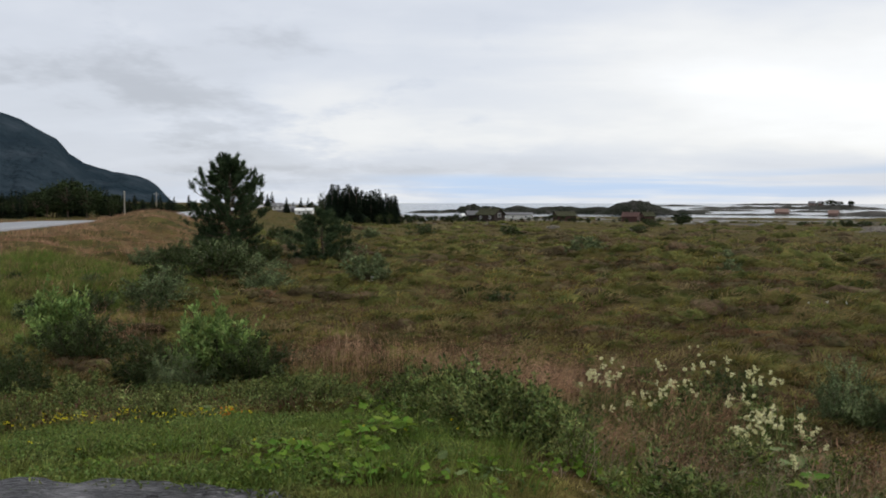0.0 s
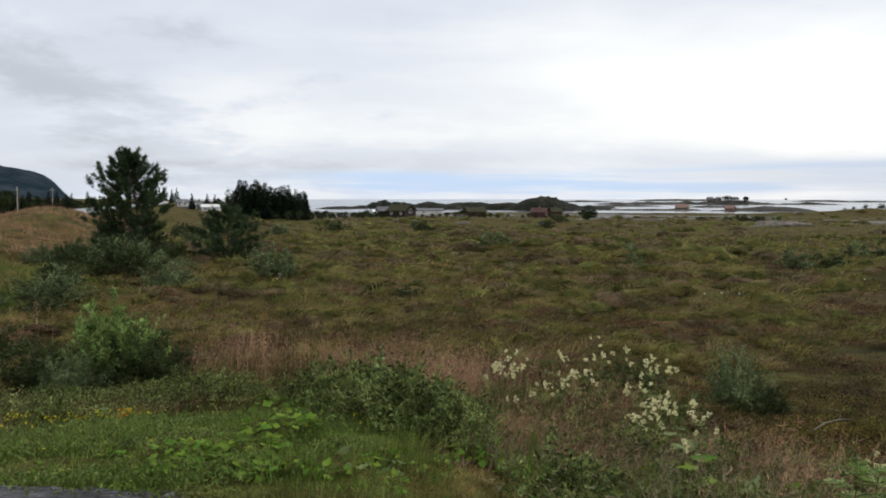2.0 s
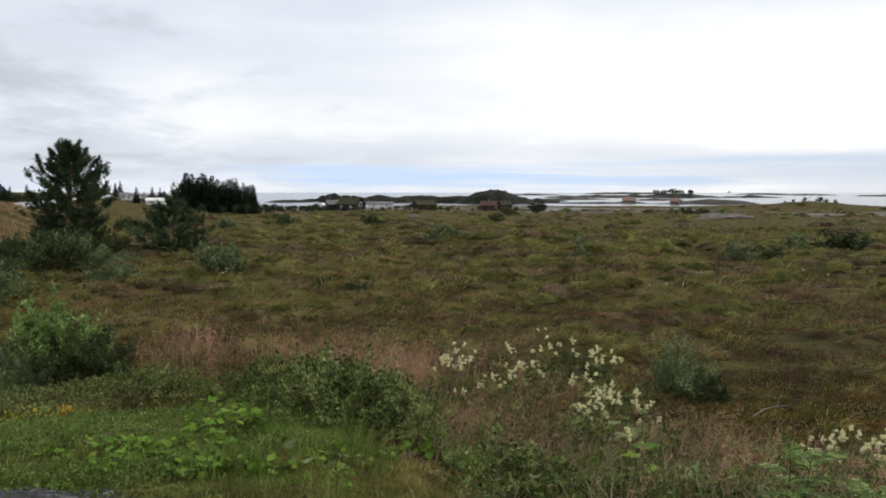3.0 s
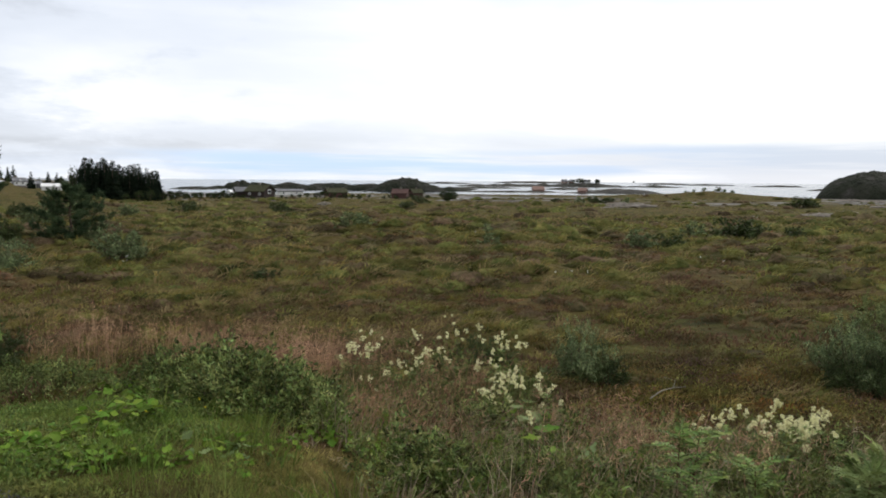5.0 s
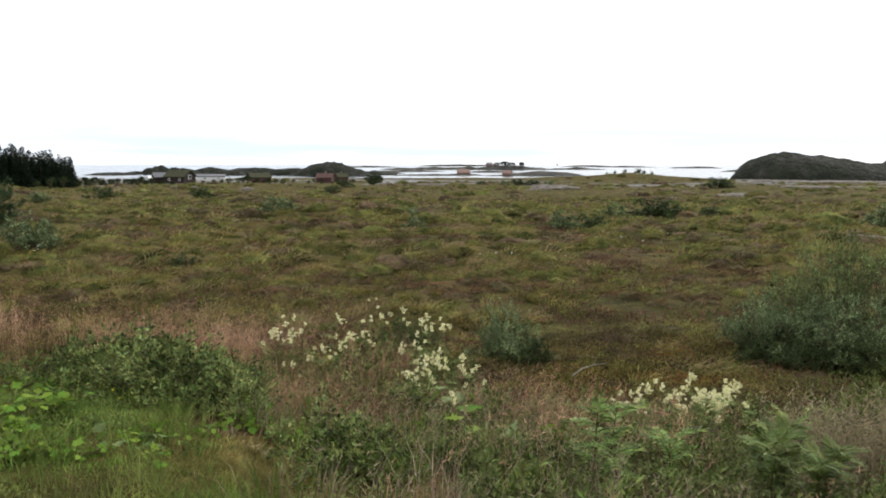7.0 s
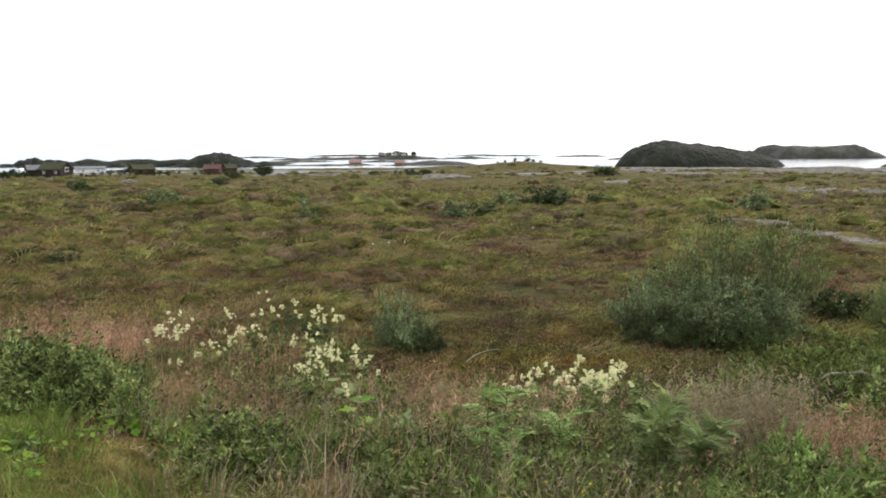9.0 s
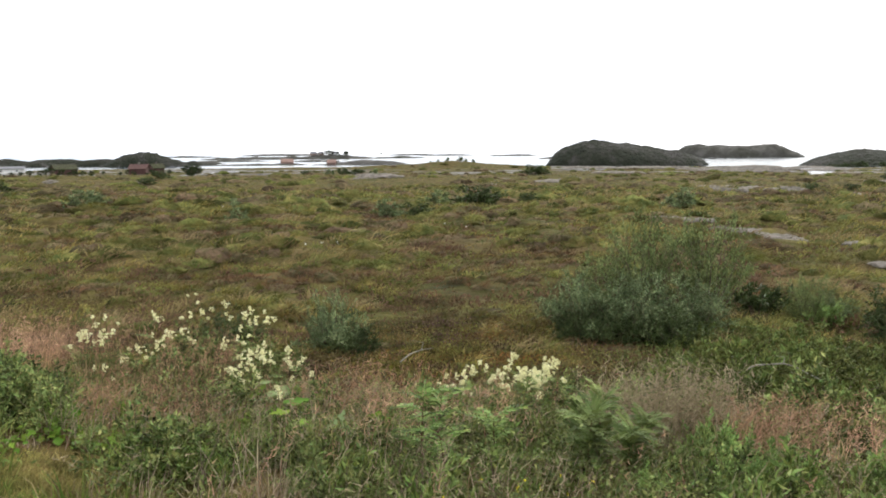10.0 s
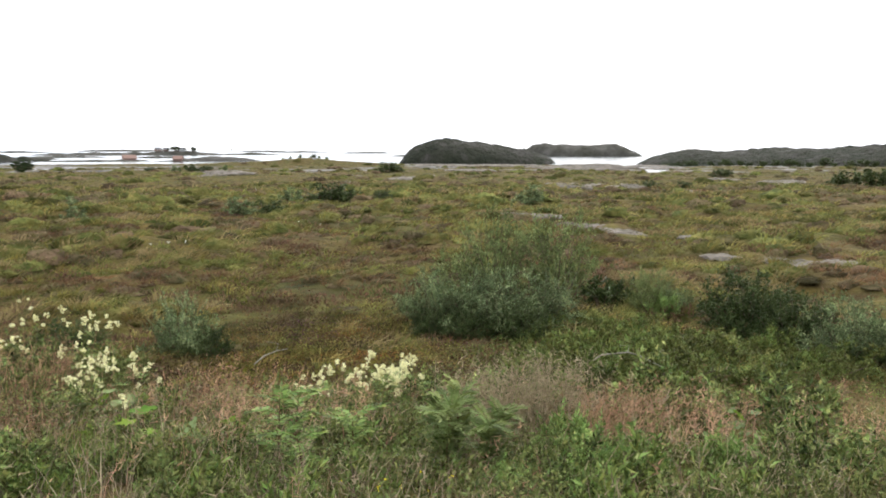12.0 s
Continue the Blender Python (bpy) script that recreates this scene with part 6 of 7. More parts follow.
for k, (r, b, a, w, h) in enumerate(((56.5, 59.0, 0.62, 0.5, 0.5), (88.0, 41.9, 1.25, 0.9, 0.6), (120.0, 23.0, 1.4, 1.0, 0.4), (175.0, 7.6, 1.5, 1.0, 0.6), (150.0, 12.8, 2.2, 1.0, 0.35))):
    x, y = polar(b, r)
    put_rock("boulder", "rounded pale grey boulder standing in the bog", x, y, a, w, h, -b, 200 + k, "boulders in the bog", 0.08)
put_rock("stone", "small grey stone in the verge", 1.74, 6.5, 0.2, 0.14, 0.14, 20, 300)
put_rock("stone", "pale stone on the road bank", -11.0, 30.5, 0.4, 0.25, 0.3, 20, 302)
put_rock("stone", "pale stone on the road bank", -10.2, 30.0, 0.3, 0.2, 0.25, 50, 303)

# ---- grass, heather and undergrowth ----
def spread(n, r0, r1, b0, b1, rng, even=1.0):
    """Places strewn over a sector of the plan; even = 1: the same number for each step of distance, 2: for each square metre."""
    u = rng.uniform(0, 1, n)
    r = (r0 ** even + u * (r1 ** even - r0 ** even)) ** (1 / even)
    b = np.radians(rng.uniform(b0, b1, n))
    return np.stack([r * np.sin(b), r * np.cos(b)], 1)


def on_ground(p, lift=0.0):
    return np.column_stack([p, height(p[:, 0], p[:, 1]) + lift])


def on_tarmac(p):
    x, y = p[:, 0], p[:, 1]
    edge = np.interp(y, [-9, -3, 0.5, 2.4, 3.95, 4.52, 4.72, 4.84], [1.2, 1.3, 0.9, 0.35, -0.30, -0.85, -1.6, -9]) 
    return ((x < edge) & (y < 4.79)) | (road_distance(x, y) < 3.8)


def is_lawn(p):
    x, y = p[:, 0], p[:, 1]
    wob = (vnoise(x * 1.1, y * 1.1, 21) - 0.5)
    return (x < 1.15 - 0.30 * (y - 4) + wob * 0.9) & (y < 9.0 + wob * 1.6)


def stuff(name, me, label, category):
    return tagged(new(name, me), label, category, kind="stuff")


def grass(name, p, per, h, w, lean, fan, mat, label, rng, wind=(0.10, -0.03)):
    """Tufts of blades at p: per blades each, fanning out."""
    n = len(p) * per
    c = np.repeat(p, per, 0)
    off = rng.normal(0, 1, (n, 2)) * fan
    c2 = c[:, :2] + off
    z = height(c2[:, 0], c2[:, 1]) - 0.01
    hh = np.repeat(np.broadcast_to(h, (len(p),)), per) * rng.uniform(0.45, 1.1, n)
    ww = np.repeat(np.broadcast_to(w, (len(p),)), per) * rng.uniform(0.7, 1.3, n)
    ln = np.zeros((n, 3))
    ln[:, :2] = off * 1.0 + rng.normal(0, 1, (n, 2)) * (lean * hh)[:, None] + np.array(wind) * (hh / 0.3)[:, None]
    v, f = blades(np.column_stack([c2, z]), hh, ln, ww, rng)
    return stuff(name, mesh_from(name, v, f, mat, False), label, "grass")


def tuft_strands(name, p, per, h, w, lean, fan, mat, label, rng, wind):
    """Tufts of single thin strands, bent by the wind."""
    n = len(p) * per
    off = rng.normal(0, 1, (n, 2)) * fan
    c = np.repeat(p, per, 0) + off
    hh = np.repeat(np.broadcast_to(h, (len(p),)), per) * rng.uniform(0.45, 1.1, n)
    d = np.column_stack([off / fan * 0.45 + rng.normal(0, lean, (n, 2)) + np.array(wind), np.ones(n)])
    v, f = needles(np.column_stack([c, height(c[:, 0], c[:, 1]) - 0.01]), d, hh, np.repeat(np.broadcast_to(w, (len(p),)), per) * rng.uniform(0.7, 1.3, n), rng)
    return stuff(name, mesh_from(name, v, f, mat, False), label, "grass")


def around(spots, rng):
    return np.concatenate([np.stack([x + rng.normal(0, sx, n), y + rng.normal(0, sy, n)], 1) for x, y, sx, sy, n in spots])


def in_mats(p):
    """Inside the juniper and bilberry mats, or on the short yellow turf by the tarmac."""
    x, y = p[:, 0], p[:, 1]
    return (oval(x, y, 8.1, 4.7, 2.5, 1.9, -20) < 1) | (oval(x, y, 5.5, 8.3, 2.3, 2.0, -30) < 1) | (oval(x, y, 9.4, 7.0, 2.2, 1.2, -35) < 1) | (oval(x, y, 0.78, 4.8, 0.62, 0.42, 0) < 1)


g = np.random.default_rng(5)
# verge lawn
p = spread(60000, 3.2, 10.5, -75, 22, g, 1.6)
p = p[is_lawn(p) & ~on_tarmac(p)][:26000]
tall = vnoise(p[:, 0] * 1.5, p[:, 1] * 1.5, 31) * 0.5 + vnoise(p[:, 0] * 4.3, p[:, 1] * 4.3, 39) * 0.5
tuft_strands("verge_grass", p, 4, 0.022 + 0.12 * smooth(0.34, 0.85, tall), 0.008, 0.5, 0.025, M_LAWN, "short bright green verge grass", g, (0.05, 0))
# rough tall grass on the bank
p = spread(34000, 1.3, 11.5, -60, 150, g, 1.3)
rr_, bb_ = np.hypot(p[:, 0], p[:, 1]), np.degrees(np.arctan2(p[:, 0], p[:, 1]))
p = p[~is_lawn(p) & ~on_tarmac(p) & ((rr_ < 8.0 - 0.9 * smooth(18, 40, bb_)) | (bb_ < 14))]
keep = (vnoise(p[:, 0] * 2.1, p[:, 1] * 2.1, 33) > 0.40) & (~in_mats(p) | (g.uniform(0, 1, len(p)) < 0.08))
p = p[keep]
p = p[:9000]
pick = 0.7 * vnoise(p[:, 0] * 3.3, p[:, 1] * 3.3, 74) + 0.3 * g.uniform(0, 1, len(p))
for lo, hi, mat, lab in ((0.0, 0.44, M_LAWN, "fresh green tufts in the rough bank grass"), (0.44, 0.64, M_ROUGH, "rough tangled green and straw-coloured bank grass"), (0.64, 0.69, M_RUFOUS, "rusty tufts in the rough bank grass"), (0.69, 1.01, M_DRY, "straw-coloured tufts in the rough bank grass")):
    q = p[(pick >= lo) & (pick < hi)]
    grass("rough_grass", q, 5, 0.06 + 0.26 * vnoise(q[:, 0] * 2.4, q[:, 1] * 2.4, 34) ** 1.3, 0.0065, 0.34, 0.04, mat, lab, g, (0.05, -0.02))
# grass close beside and behind the lay-by
p = spread(5200, 0.9, 6.0, 35, 170, g, 1.5)
p = p[~on_tarmac(p) & (p[:, 0] > 0.9)][:2600]
grass("rough_grass", p, 6, 0.10 + 0.14 * vnoise(p[:, 0] * 0.8, p[:, 1] * 0.8, 34), 0.006, 0.35, 0.06, M_ROUGH, "rough green and straw-coloured grass beside the lay-by", g, (0.05, -0.02))
# longer tufts standing in the lawn
p = spread(900, 4.4, 9.6, -60, 12, g, 1.4)
p = p[is_lawn(p) & ~on_tarmac(p)][:260]
grass("tall_grass", p, 14, 0.08 + 0.13 * g.uniform(0, 1, len(p)), 0.007, 0.35, 0.06, M_LAWN, "longer tufts of fresh grass in the verge", g, (0.04, 0.0))
# taller fresh tufts in the lawn's edge
p = spread(300, 4.2, 9.0, -4, 75, g, 1.2)
p = p[~on_tarmac(p) & ~in_mats(p)][::5]
grass("tall_grass", p, 22, 0.22 + 0.13 * g.uniform(0, 1, len(p)), 0.006, 0.30, 0.06, M_LAWN, "tufts of tall fresh green grass", g, (0.06, 0.0))
w = np.random.default_rng(91)
p = around([(-0.25, 4.95, 0.14, 0.25, 7), (0.1, 5.3, 0.2, 0.25, 6), (0.45, 6.2, 0.35, 0.3, 9), (0.9, 6.1, 0.25, 0.3, 8), (-0.2, 7.0, 0.5, 0.3, 9), (-1.5, 6.3, 0.5, 0.5, 8), (-2.6, 6.3, 0.6, 0.6, 8), (1.9, 6.0, 0.3, 0.3, 8), (2.9, 4.9, 0.4, 0.3, 8), (3.6, 4.3, 0.4, 0.3, 8), (0.6, 4.95, 0.3, 0.15, 5)], w)
grass("tall_grass", p[~on_tarmac(p)], 11, 0.16 + 0.20 * w.uniform(0, 1, len(p[~on_tarmac(p)])), 0.007, 0.42, 0.05, M_BLADE, "tall arching tufts of bright green grass", w, (0.05, 0.0))
p = spread(210, 3.4, 7.4, 6, 85, g, 1.2)
p = p[~on_tarmac(p) & ~in_mats(p) & ~is_lawn(p)]
grass("dry_grass", p, 16, 0.22 + 0.20 * g.uniform(0, 1, len(p)), 0.005, 0.35, 0.07, M_DRY, "tufts of dry straw-coloured grass stalks", g, (0.06, 0.0))


def hair_grass(name, p, h, label, rng, mat):
    """Flowering grass: a fine stem and a loose plume of spikelets."""
    n = len(p)
    h = h * rng.uniform(0.5, 1.15, n)
    base = on_ground(p, -0.01)
    lean = np.zeros((n, 3))
    lean[:, :2] = rng.normal(0, 0.10, (n, 2)) + np.array([0.07, -0.02])
    v1, f1 = blades(base, h, lean, 0.004, rng)
    k = 9
    u = rng.uniform(0.6, 1.03, (n, k))
    pos = base[:, None, :] + lean[:, None, :] * (u ** 1.6)[..., None] + np.stack([0 * u, 0 * u, u * h[:, None]], -1)
    pos = (pos + rng.normal(0, 0.016, pos.shape)).reshape(-1, 3)
    v2, f2 = needles(pos, ball(rng, len(pos)) + np.array([0.2, 0, 0.7]), rng.uniform(0.03, 0.075, len(pos)), 0.006, rng)
    return stuff(name, mesh_from(name, *join([(v1, f1), (v2, f2)]), mat, False), label, "grass")


p = np.stack([g.normal(0.85, 0.30, 800), g.normal(4.75, 0.28, 800)], 1)
p = p[~on_tarmac(p)]
tuft_strands("dry_turf", p, 12, 0.04 + 0.05 * g.uniform(0, 1, len(p)), 0.008, 0.9, 0.05, M_YELLOWTURF, "short dry yellow turf by the tarmac", g, (0.1, 0))


p = around([(-1.6, 12.4, 0.5, 0.4, 230), (-0.4, 12.0, 0.7, 0.5, 290), (0.7, 11.3, 0.6, 0.6, 260), (1.5, 10.6, 0.5, 0.6, 180), (1.4, 9.3, 0.45, 0.5, 190), (0.9, 9.9, 0.4, 0.5, 170), (2.6, 8.3, 0.5, 0.4, 120), (2.4, 7.9, 0.4, 0.5, 60), (-6.5, 15.0, 1.0, 0.6, 260)], g)
p = p[vnoise(p[:, 0] * 1.4, p[:, 1] * 1.4, 72) > 0.38]
hair_grass("hair_grass", p, 0.64, "reddish seeding hair-grass along the ditch", g, M_HAY)
p = around([(2.4, 7.7, 0.28, 0.25, 70), (1.95, 7.1, 0.22, 0.25, 50), (1.75, 5.9, 0.2, 0.25, 30), (3.1, 5.3, 0.2, 0.2, 30), (4.95, 3.1, 0.22, 0.16, 120), (6.1, 2.4, 0.3, 0.3, 90)], g)
hair_grass("hair_grass", p, 0.44, "rufous drifts of dying grass on the bank", g, M_RUFOUS)
p = around([(4.1, 3.65, 0.20, 0.16, 230), (4.35, 3.45, 0.18, 0.15, 190)], g)
hair_grass("hair_grass", p, 0.58, "tall pale pinkish seeding grass on the bank", g, M_PALEHAY)
p = around([(4.35, 2.95, 0.16, 0.13, 150), (4.9, 2.6, 0.25, 0.25, 70), (3.0, 5.6, 0.25, 0.3, 70), (3.5, 4.8, 0.3, 0.3, 70), (2.9, 4.5, 0.3, 0.3, 60), (5.6, 1.7, 0.3, 0.3, 80), (3.1, 6.2, 0.3, 0.3, 50)], g)
hair_grass("hair_grass", p, 0.45, "reddish seeding grass on the bank", g, M_HAY)
p = spread(620, 3.5, 6.9, 12, 85, g, 1.3)
p = p[~on_tarmac(p) & ~is_lawn(p) & (vnoise(p[:, 0] * 1.7, p[:, 1] * 1.7, 76) > 0.40)]
hair_grass("hair_grass", p, 0.40, "pale buff seeding grass over the near bank", g, M_PALEHAY)
p = spread(110, 3.4, 8.0, 8, 85, g, 1.3)
p = p[~on_tarmac(p) & ~is_lawn(p) & ~in_mats(p)]
hair_grass("hair_grass", p, 0.42, "scattered seeding grass among the herbs", g, M_HAY)
# red-brown grass on the road bank
p = spread(3800, 24, 112, -40, -13, g, 1.1)
p = p[(road_distance(p[:, 0], p[:, 1]) > 4.2) & (road_distance(p[:, 0], p[:, 1]) < 15)]
tuft_strands("bank_grass", p, 22, 0.34, 0.020, 0.35, 0.30, M_HAY, "red-brown seeding grass on the road bank", g, (0.3, -0.1))
p = spread(2600, 12.5, 33, -48, -14, g, 1.2)
p = p[(road_distance(p[:, 0], p[:, 1]) > 4) & (p[:, 0] < -7.0)]
tuft_strands("bank_grass", p, 22, 0.24, 0.014, 0.4, 0.16, M_LAWN, "bright green grass on the road bank", g, (0.2, -0.1))


p = spread(1900, 21, 36, -34, -19.5, g, 1.2)
p = p[(road_distance(p[:, 0], p[:, 1]) > 4)]
tuft_strands("bank_grass", p, 24, 0.34, 0.020, 0.4, 0.20, M_LAWN, "bright green grass on the road bank", g, (0.2, -0.1))


def undergrowth(name, p, per, top, size, mat, label, rng):
    """A loose layer of small leaves at all heights up to top."""
    n = len(p) * per
    c = np.repeat(p, per, 0) + rng.normal(0, 0.09, (n, 2))
    z = height(c[:, 0], c[:, 1]) + rng.uniform(0.02, 1, n) ** 0.8 * np.repeat(np.broadcast_to(top, (len(p),)), per)
    d = ball(rng, n) + np.array([0, 0, 0.35])
    v, f = leaves(np.column_stack([c, z]), d, size * rng.uniform(0.5, 1.3, n), size * 0.5 * rng.uniform(0.6, 1.2, n), rng)
    return stuff(name, mesh_from(name, v, f, mat, False), label, "undergrowth")


p = spread(4200, 3.2, 9.0, -45, 95, g, 1.2)
p = p[~is_lawn(p) & ~on_tarmac(p)]
p = p[(vnoise(p[:, 0] * 1.6, p[:, 1] * 1.6, 35) > 0.60) & ~in_mats(p) & (np.hypot(p[:, 0] - 0.8, p[:, 1] - 4.9) > 0.6)]
undergrowth("undergrowth", p, 26, 0.10 + 0.24 * vnoise(p[:, 0] * 1.7, p[:, 1] * 1.7, 36), 0.034, M_GREENHERB, "mixed leafy green undergrowth on the bank", g)
p = spread(3200, 4.8, 9.0, -40, 10, g, 1.4)
p = p[vnoise(p[:, 0] * 1.8, p[:, 1] * 1.8, 75) > 0.42]
p = p[is_lawn(p) & ~on_tarmac(p)]
undergrowth("clover", p, 14, 0.09, 0.035, M_FRESH, "clover and small herbs in the verge grass", g)
p = spread(900, 8.6, 12.0, -38, -6, g, 1.2)
p = p[~is_lawn(p)]
undergrowth("undergrowth", p, 26, 0.12 + 0.26 * vnoise(p[:, 0] * 1.7, p[:, 1] * 1.7, 36), 0.036, M_HERB, "dark leafy undergrowth behind the verge", g)
# juniper and bilberry mats
p = around([(6.6, 5.6, 0.7, 0.5, 260), (7.6, 5.2, 0.8, 0.6, 330), (8.6, 4.7, 0.8, 0.7, 330), (9.2, 5.6, 0.7, 0.5, 220), (7.0, 4.2, 0.6, 0.5, 200), (8.2, 3.4, 0.7, 0.7, 260), (9.6, 3.4, 0.6, 0.6, 220), (7.4, 6.4, 0.5, 0.4, 140), (9.2, 7.2, 0.9, 0.5, 260), (10.2, 6.2, 0.7, 0.5, 160)], g)
p = p[::4]
undergrowth("juniper_mat", p, 30, 0.10 + 0.16 * vnoise(p[:, 0] * 1.6, p[:, 1] * 1.6, 37), 0.030, M_JUNIPER, "low spreading mat of yellow-green juniper and bilberry", g)
p = around([(5.2, 8.4, 0.8, 0.6, 330), (6.2, 8.0, 0.8, 0.6, 330), (6.3, 9.2, 0.9, 0.6, 300), (5.2, 7.0, 0.6, 0.5, 200), (6.9, 7.2, 0.5, 0.5, 180), (4.4, 7.6, 0.5, 0.5, 150), (4.6, 9.6, 0.7, 0.5, 200), (7.2, 9.4, 0.8, 0.5, 200), (5.6, 10.2, 0.9, 0.4, 200)], g)
p = p[::3]
undergrowth("bilberry_mat", p, 44, 0.04 + 0.20 * vnoise(p[:, 0] * 1.9, p[:, 1] * 1.9, 38), 0.026, M_MOSS, "rust and yellow-green bilberry and moss", g)


def heather(name, p, size, per, leaf, rng, label, mat=None, category="heather"):
    """Domed clumps of heather."""
    n = len(p) * per
    s = np.repeat(size, per)
    d = ball(rng, n)
    d[:, 2] = np.abs(d[:, 2])
    c = np.repeat(on_ground(p, -0.02), per, 0) + d * np.stack([s, s, s * 0.55], 1) * rng.uniform(0.7, 1.0, (n, 1))
    v, f = leaves(c, d * 0.6 + ball(rng, n) * 0.7 + np.array([0, 0, 0.5]), leaf * s * rng.uniform(0.7, 1.3, n), leaf * 0.35 * s, rng)
    return stuff(name, mesh_from(name, v, f, mat or M_HEATHER, False), label, category)


def cushions(name, p, size, mat, label, category, rng, flat=0.5):
    """Uneven domed cushions of low growth, each a closed dome sunk in the ground."""
    nu, nv = 9, 4
    n = len(p)
    U, V = np.meshgrid(np.linspace(0, 2 * math.pi, nu, endpoint=False), np.linspace(0.12, 1.0, nv), indexing="ij")
    d = np.stack([np.cos(U) * np.sin(V * math.pi / 2), np.sin(U) * np.sin(V * math.pi / 2), np.cos(V * math.pi / 2)], -1).reshape(-1, 3)
    top = np.array([[0, 0, 1.0]])
    d = np.concatenate([d, top])
    sx, sy, sz = size * rng.uniform(0.7, 1.6, n), size * rng.uniform(0.7, 1.2, n), size * flat * rng.uniform(0.6, 1.2, n)
    v = d[None] * np.stack([sx, sy, sz], 1)[:, None, :] * rng.uniform(0.72, 1.25, (n, len(d), 1))
    c = on_ground(p)
    c[:, 2] -= 0.12 * size
    v = (v + c[:, None, :]).reshape(-1, 3)
    k = len(d)
    f = []
    for i in range(nu):
        i2 = (i + 1) % nu
        for j in range(nv - 1):
            f += [(i * nv + j, i * nv + j + 1, i2 * nv + j + 1), (i * nv + j, i2 * nv + j + 1, i2 * nv + j)]
        f.append((k - 1, i * nv, i2 * nv))
    f = (np.arange(n)[:, None, None] * k + np.array(f)[None]).reshape(-1, 3)
    return stuff(name, mesh_from(name, v, f, mat, True), label, category)


def hollow(p):
    """High on the tussocks, low in the hollows between them."""
    return vnoise(p[:, 0] / 1.6, p[:, 1] / 1.6, 1)


def on_slabs(p):
    """On or just round the bare rock."""
    hit = np.zeros(len(p), bool)
    for r, b, a, w, h in SLABS:
        x, y = polar(b, r)
        hit |= oval(p[:, 0], p[:, 1], x, y, a * 0.62 + 0.1, w * 0.8 + 0.15, -b) < 1
    return hit


def open_bog(p):
    return ~on_slabs(p) & (road_distance(p[:, 0], p[:, 1]) > 15) & ~((p[:, 0] < -7.2) & (p[:, 1] < 33)) & (height(p[:, 0], p[:, 1]) > SEA + 0.35)


p = spread(5200, 9.5, 36, -40, 90, g, 1.3)
p = p[(hollow(p) < 0.46) & open_bog(p) & ~in_mats(p)]
heather("heather", p, g.uniform(0.20, 0.46, len(p)), 34, 0.20, g, "dark clumps of brown and purple heather")
for r0, r1, n, lo, hi, sd, sc in ((32, 100, 1900, 0.16, 0.42, 47, 0.2), (95, 320, 1600, 0.5, 1.4, 48, 0.07)):
    p = spread(n, r0, r1, -30, 90, g, 1.3)
    p = p[(vnoise(p[:, 0] * sc, p[:, 1] * sc, sd) > 0.45) & open_bog(p)]
    cushions("heather_cushions", p, g.uniform(lo, hi, len(p)), M_HEATHDOME, "brown cushions of heather over the bog", "heather", g)
    p = spread(n, r0, r1, -30, 90, g, 1.3)
    p = p[(vnoise(p[:, 0] * sc, p[:, 1] * sc, sd + 10) > 0.45) & open_bog(p)]
    cushions("bog_myrtle", p, g.uniform(lo, hi * 1.2, len(p)), M_GREENDOME, "low green cushions of bog myrtle", "shrubs", g)
p = spread(1900, 13, 70, -30, 90, g, 1.2)
p = p[(vnoise(p[:, 0] * 0.2, p[:, 1] * 0.2, 44) > 0.52) & open_bog(p)]
heather("bog_myrtle", p, g.uniform(0.15, 0.4, len(p)), 40, 0.17, g, "low green bog myrtle between the tussocks", M_MYRTLE, "shrubs")

p = spread(380, 9.4, 17.0, 16, 62, g, 1.2)
p = p[~in_mats(p) & (vnoise(p[:, 0] * 0.9, p[:, 1] * 0.9, 71) > 0.40)]
heather("heather", p, g.uniform(0.16, 0.34, len(p)), 60, 0.15, g, "dark purple-brown heather below the bank")
p = spread(420, 11.8, 15.5, -12, 18, g, 1.2)
p = p[vnoise(p[:, 0] * 0.9, p[:, 1] * 0.9, 73) > 0.36]
heather("heather", p, g.uniform(0.18, 0.36, len(p)), 54, 0.15, g, "dark purple-brown heather behind the seeding grass")
p = around([(4.6, 7.5, 0.5, 0.4, 20), (3.9, 6.9, 0.4, 0.4, 12), (5.1, 6.2, 0.4, 0.4, 16), (5.9, 8.4, 0.5, 0.5, 18), (6.6, 9.7, 0.8, 0.4, 26), (5.2, 9.5, 0.6, 0.4, 18), (7.3, 8.4, 0.5, 0.4, 18), (4.5, 4.8, 0.3, 0.25, 12), (3.4, 5.6, 0.25, 0.25, 8), (6.0, 6.6, 0.4, 0.4, 14), (4.2, 8.6, 0.4, 0.4, 10)], w)
heather("heather", p, w.uniform(0.20, 0.40, len(p)), 90, 0.13, w, "dark brown heather on the near bank", M_PEATHEATH)
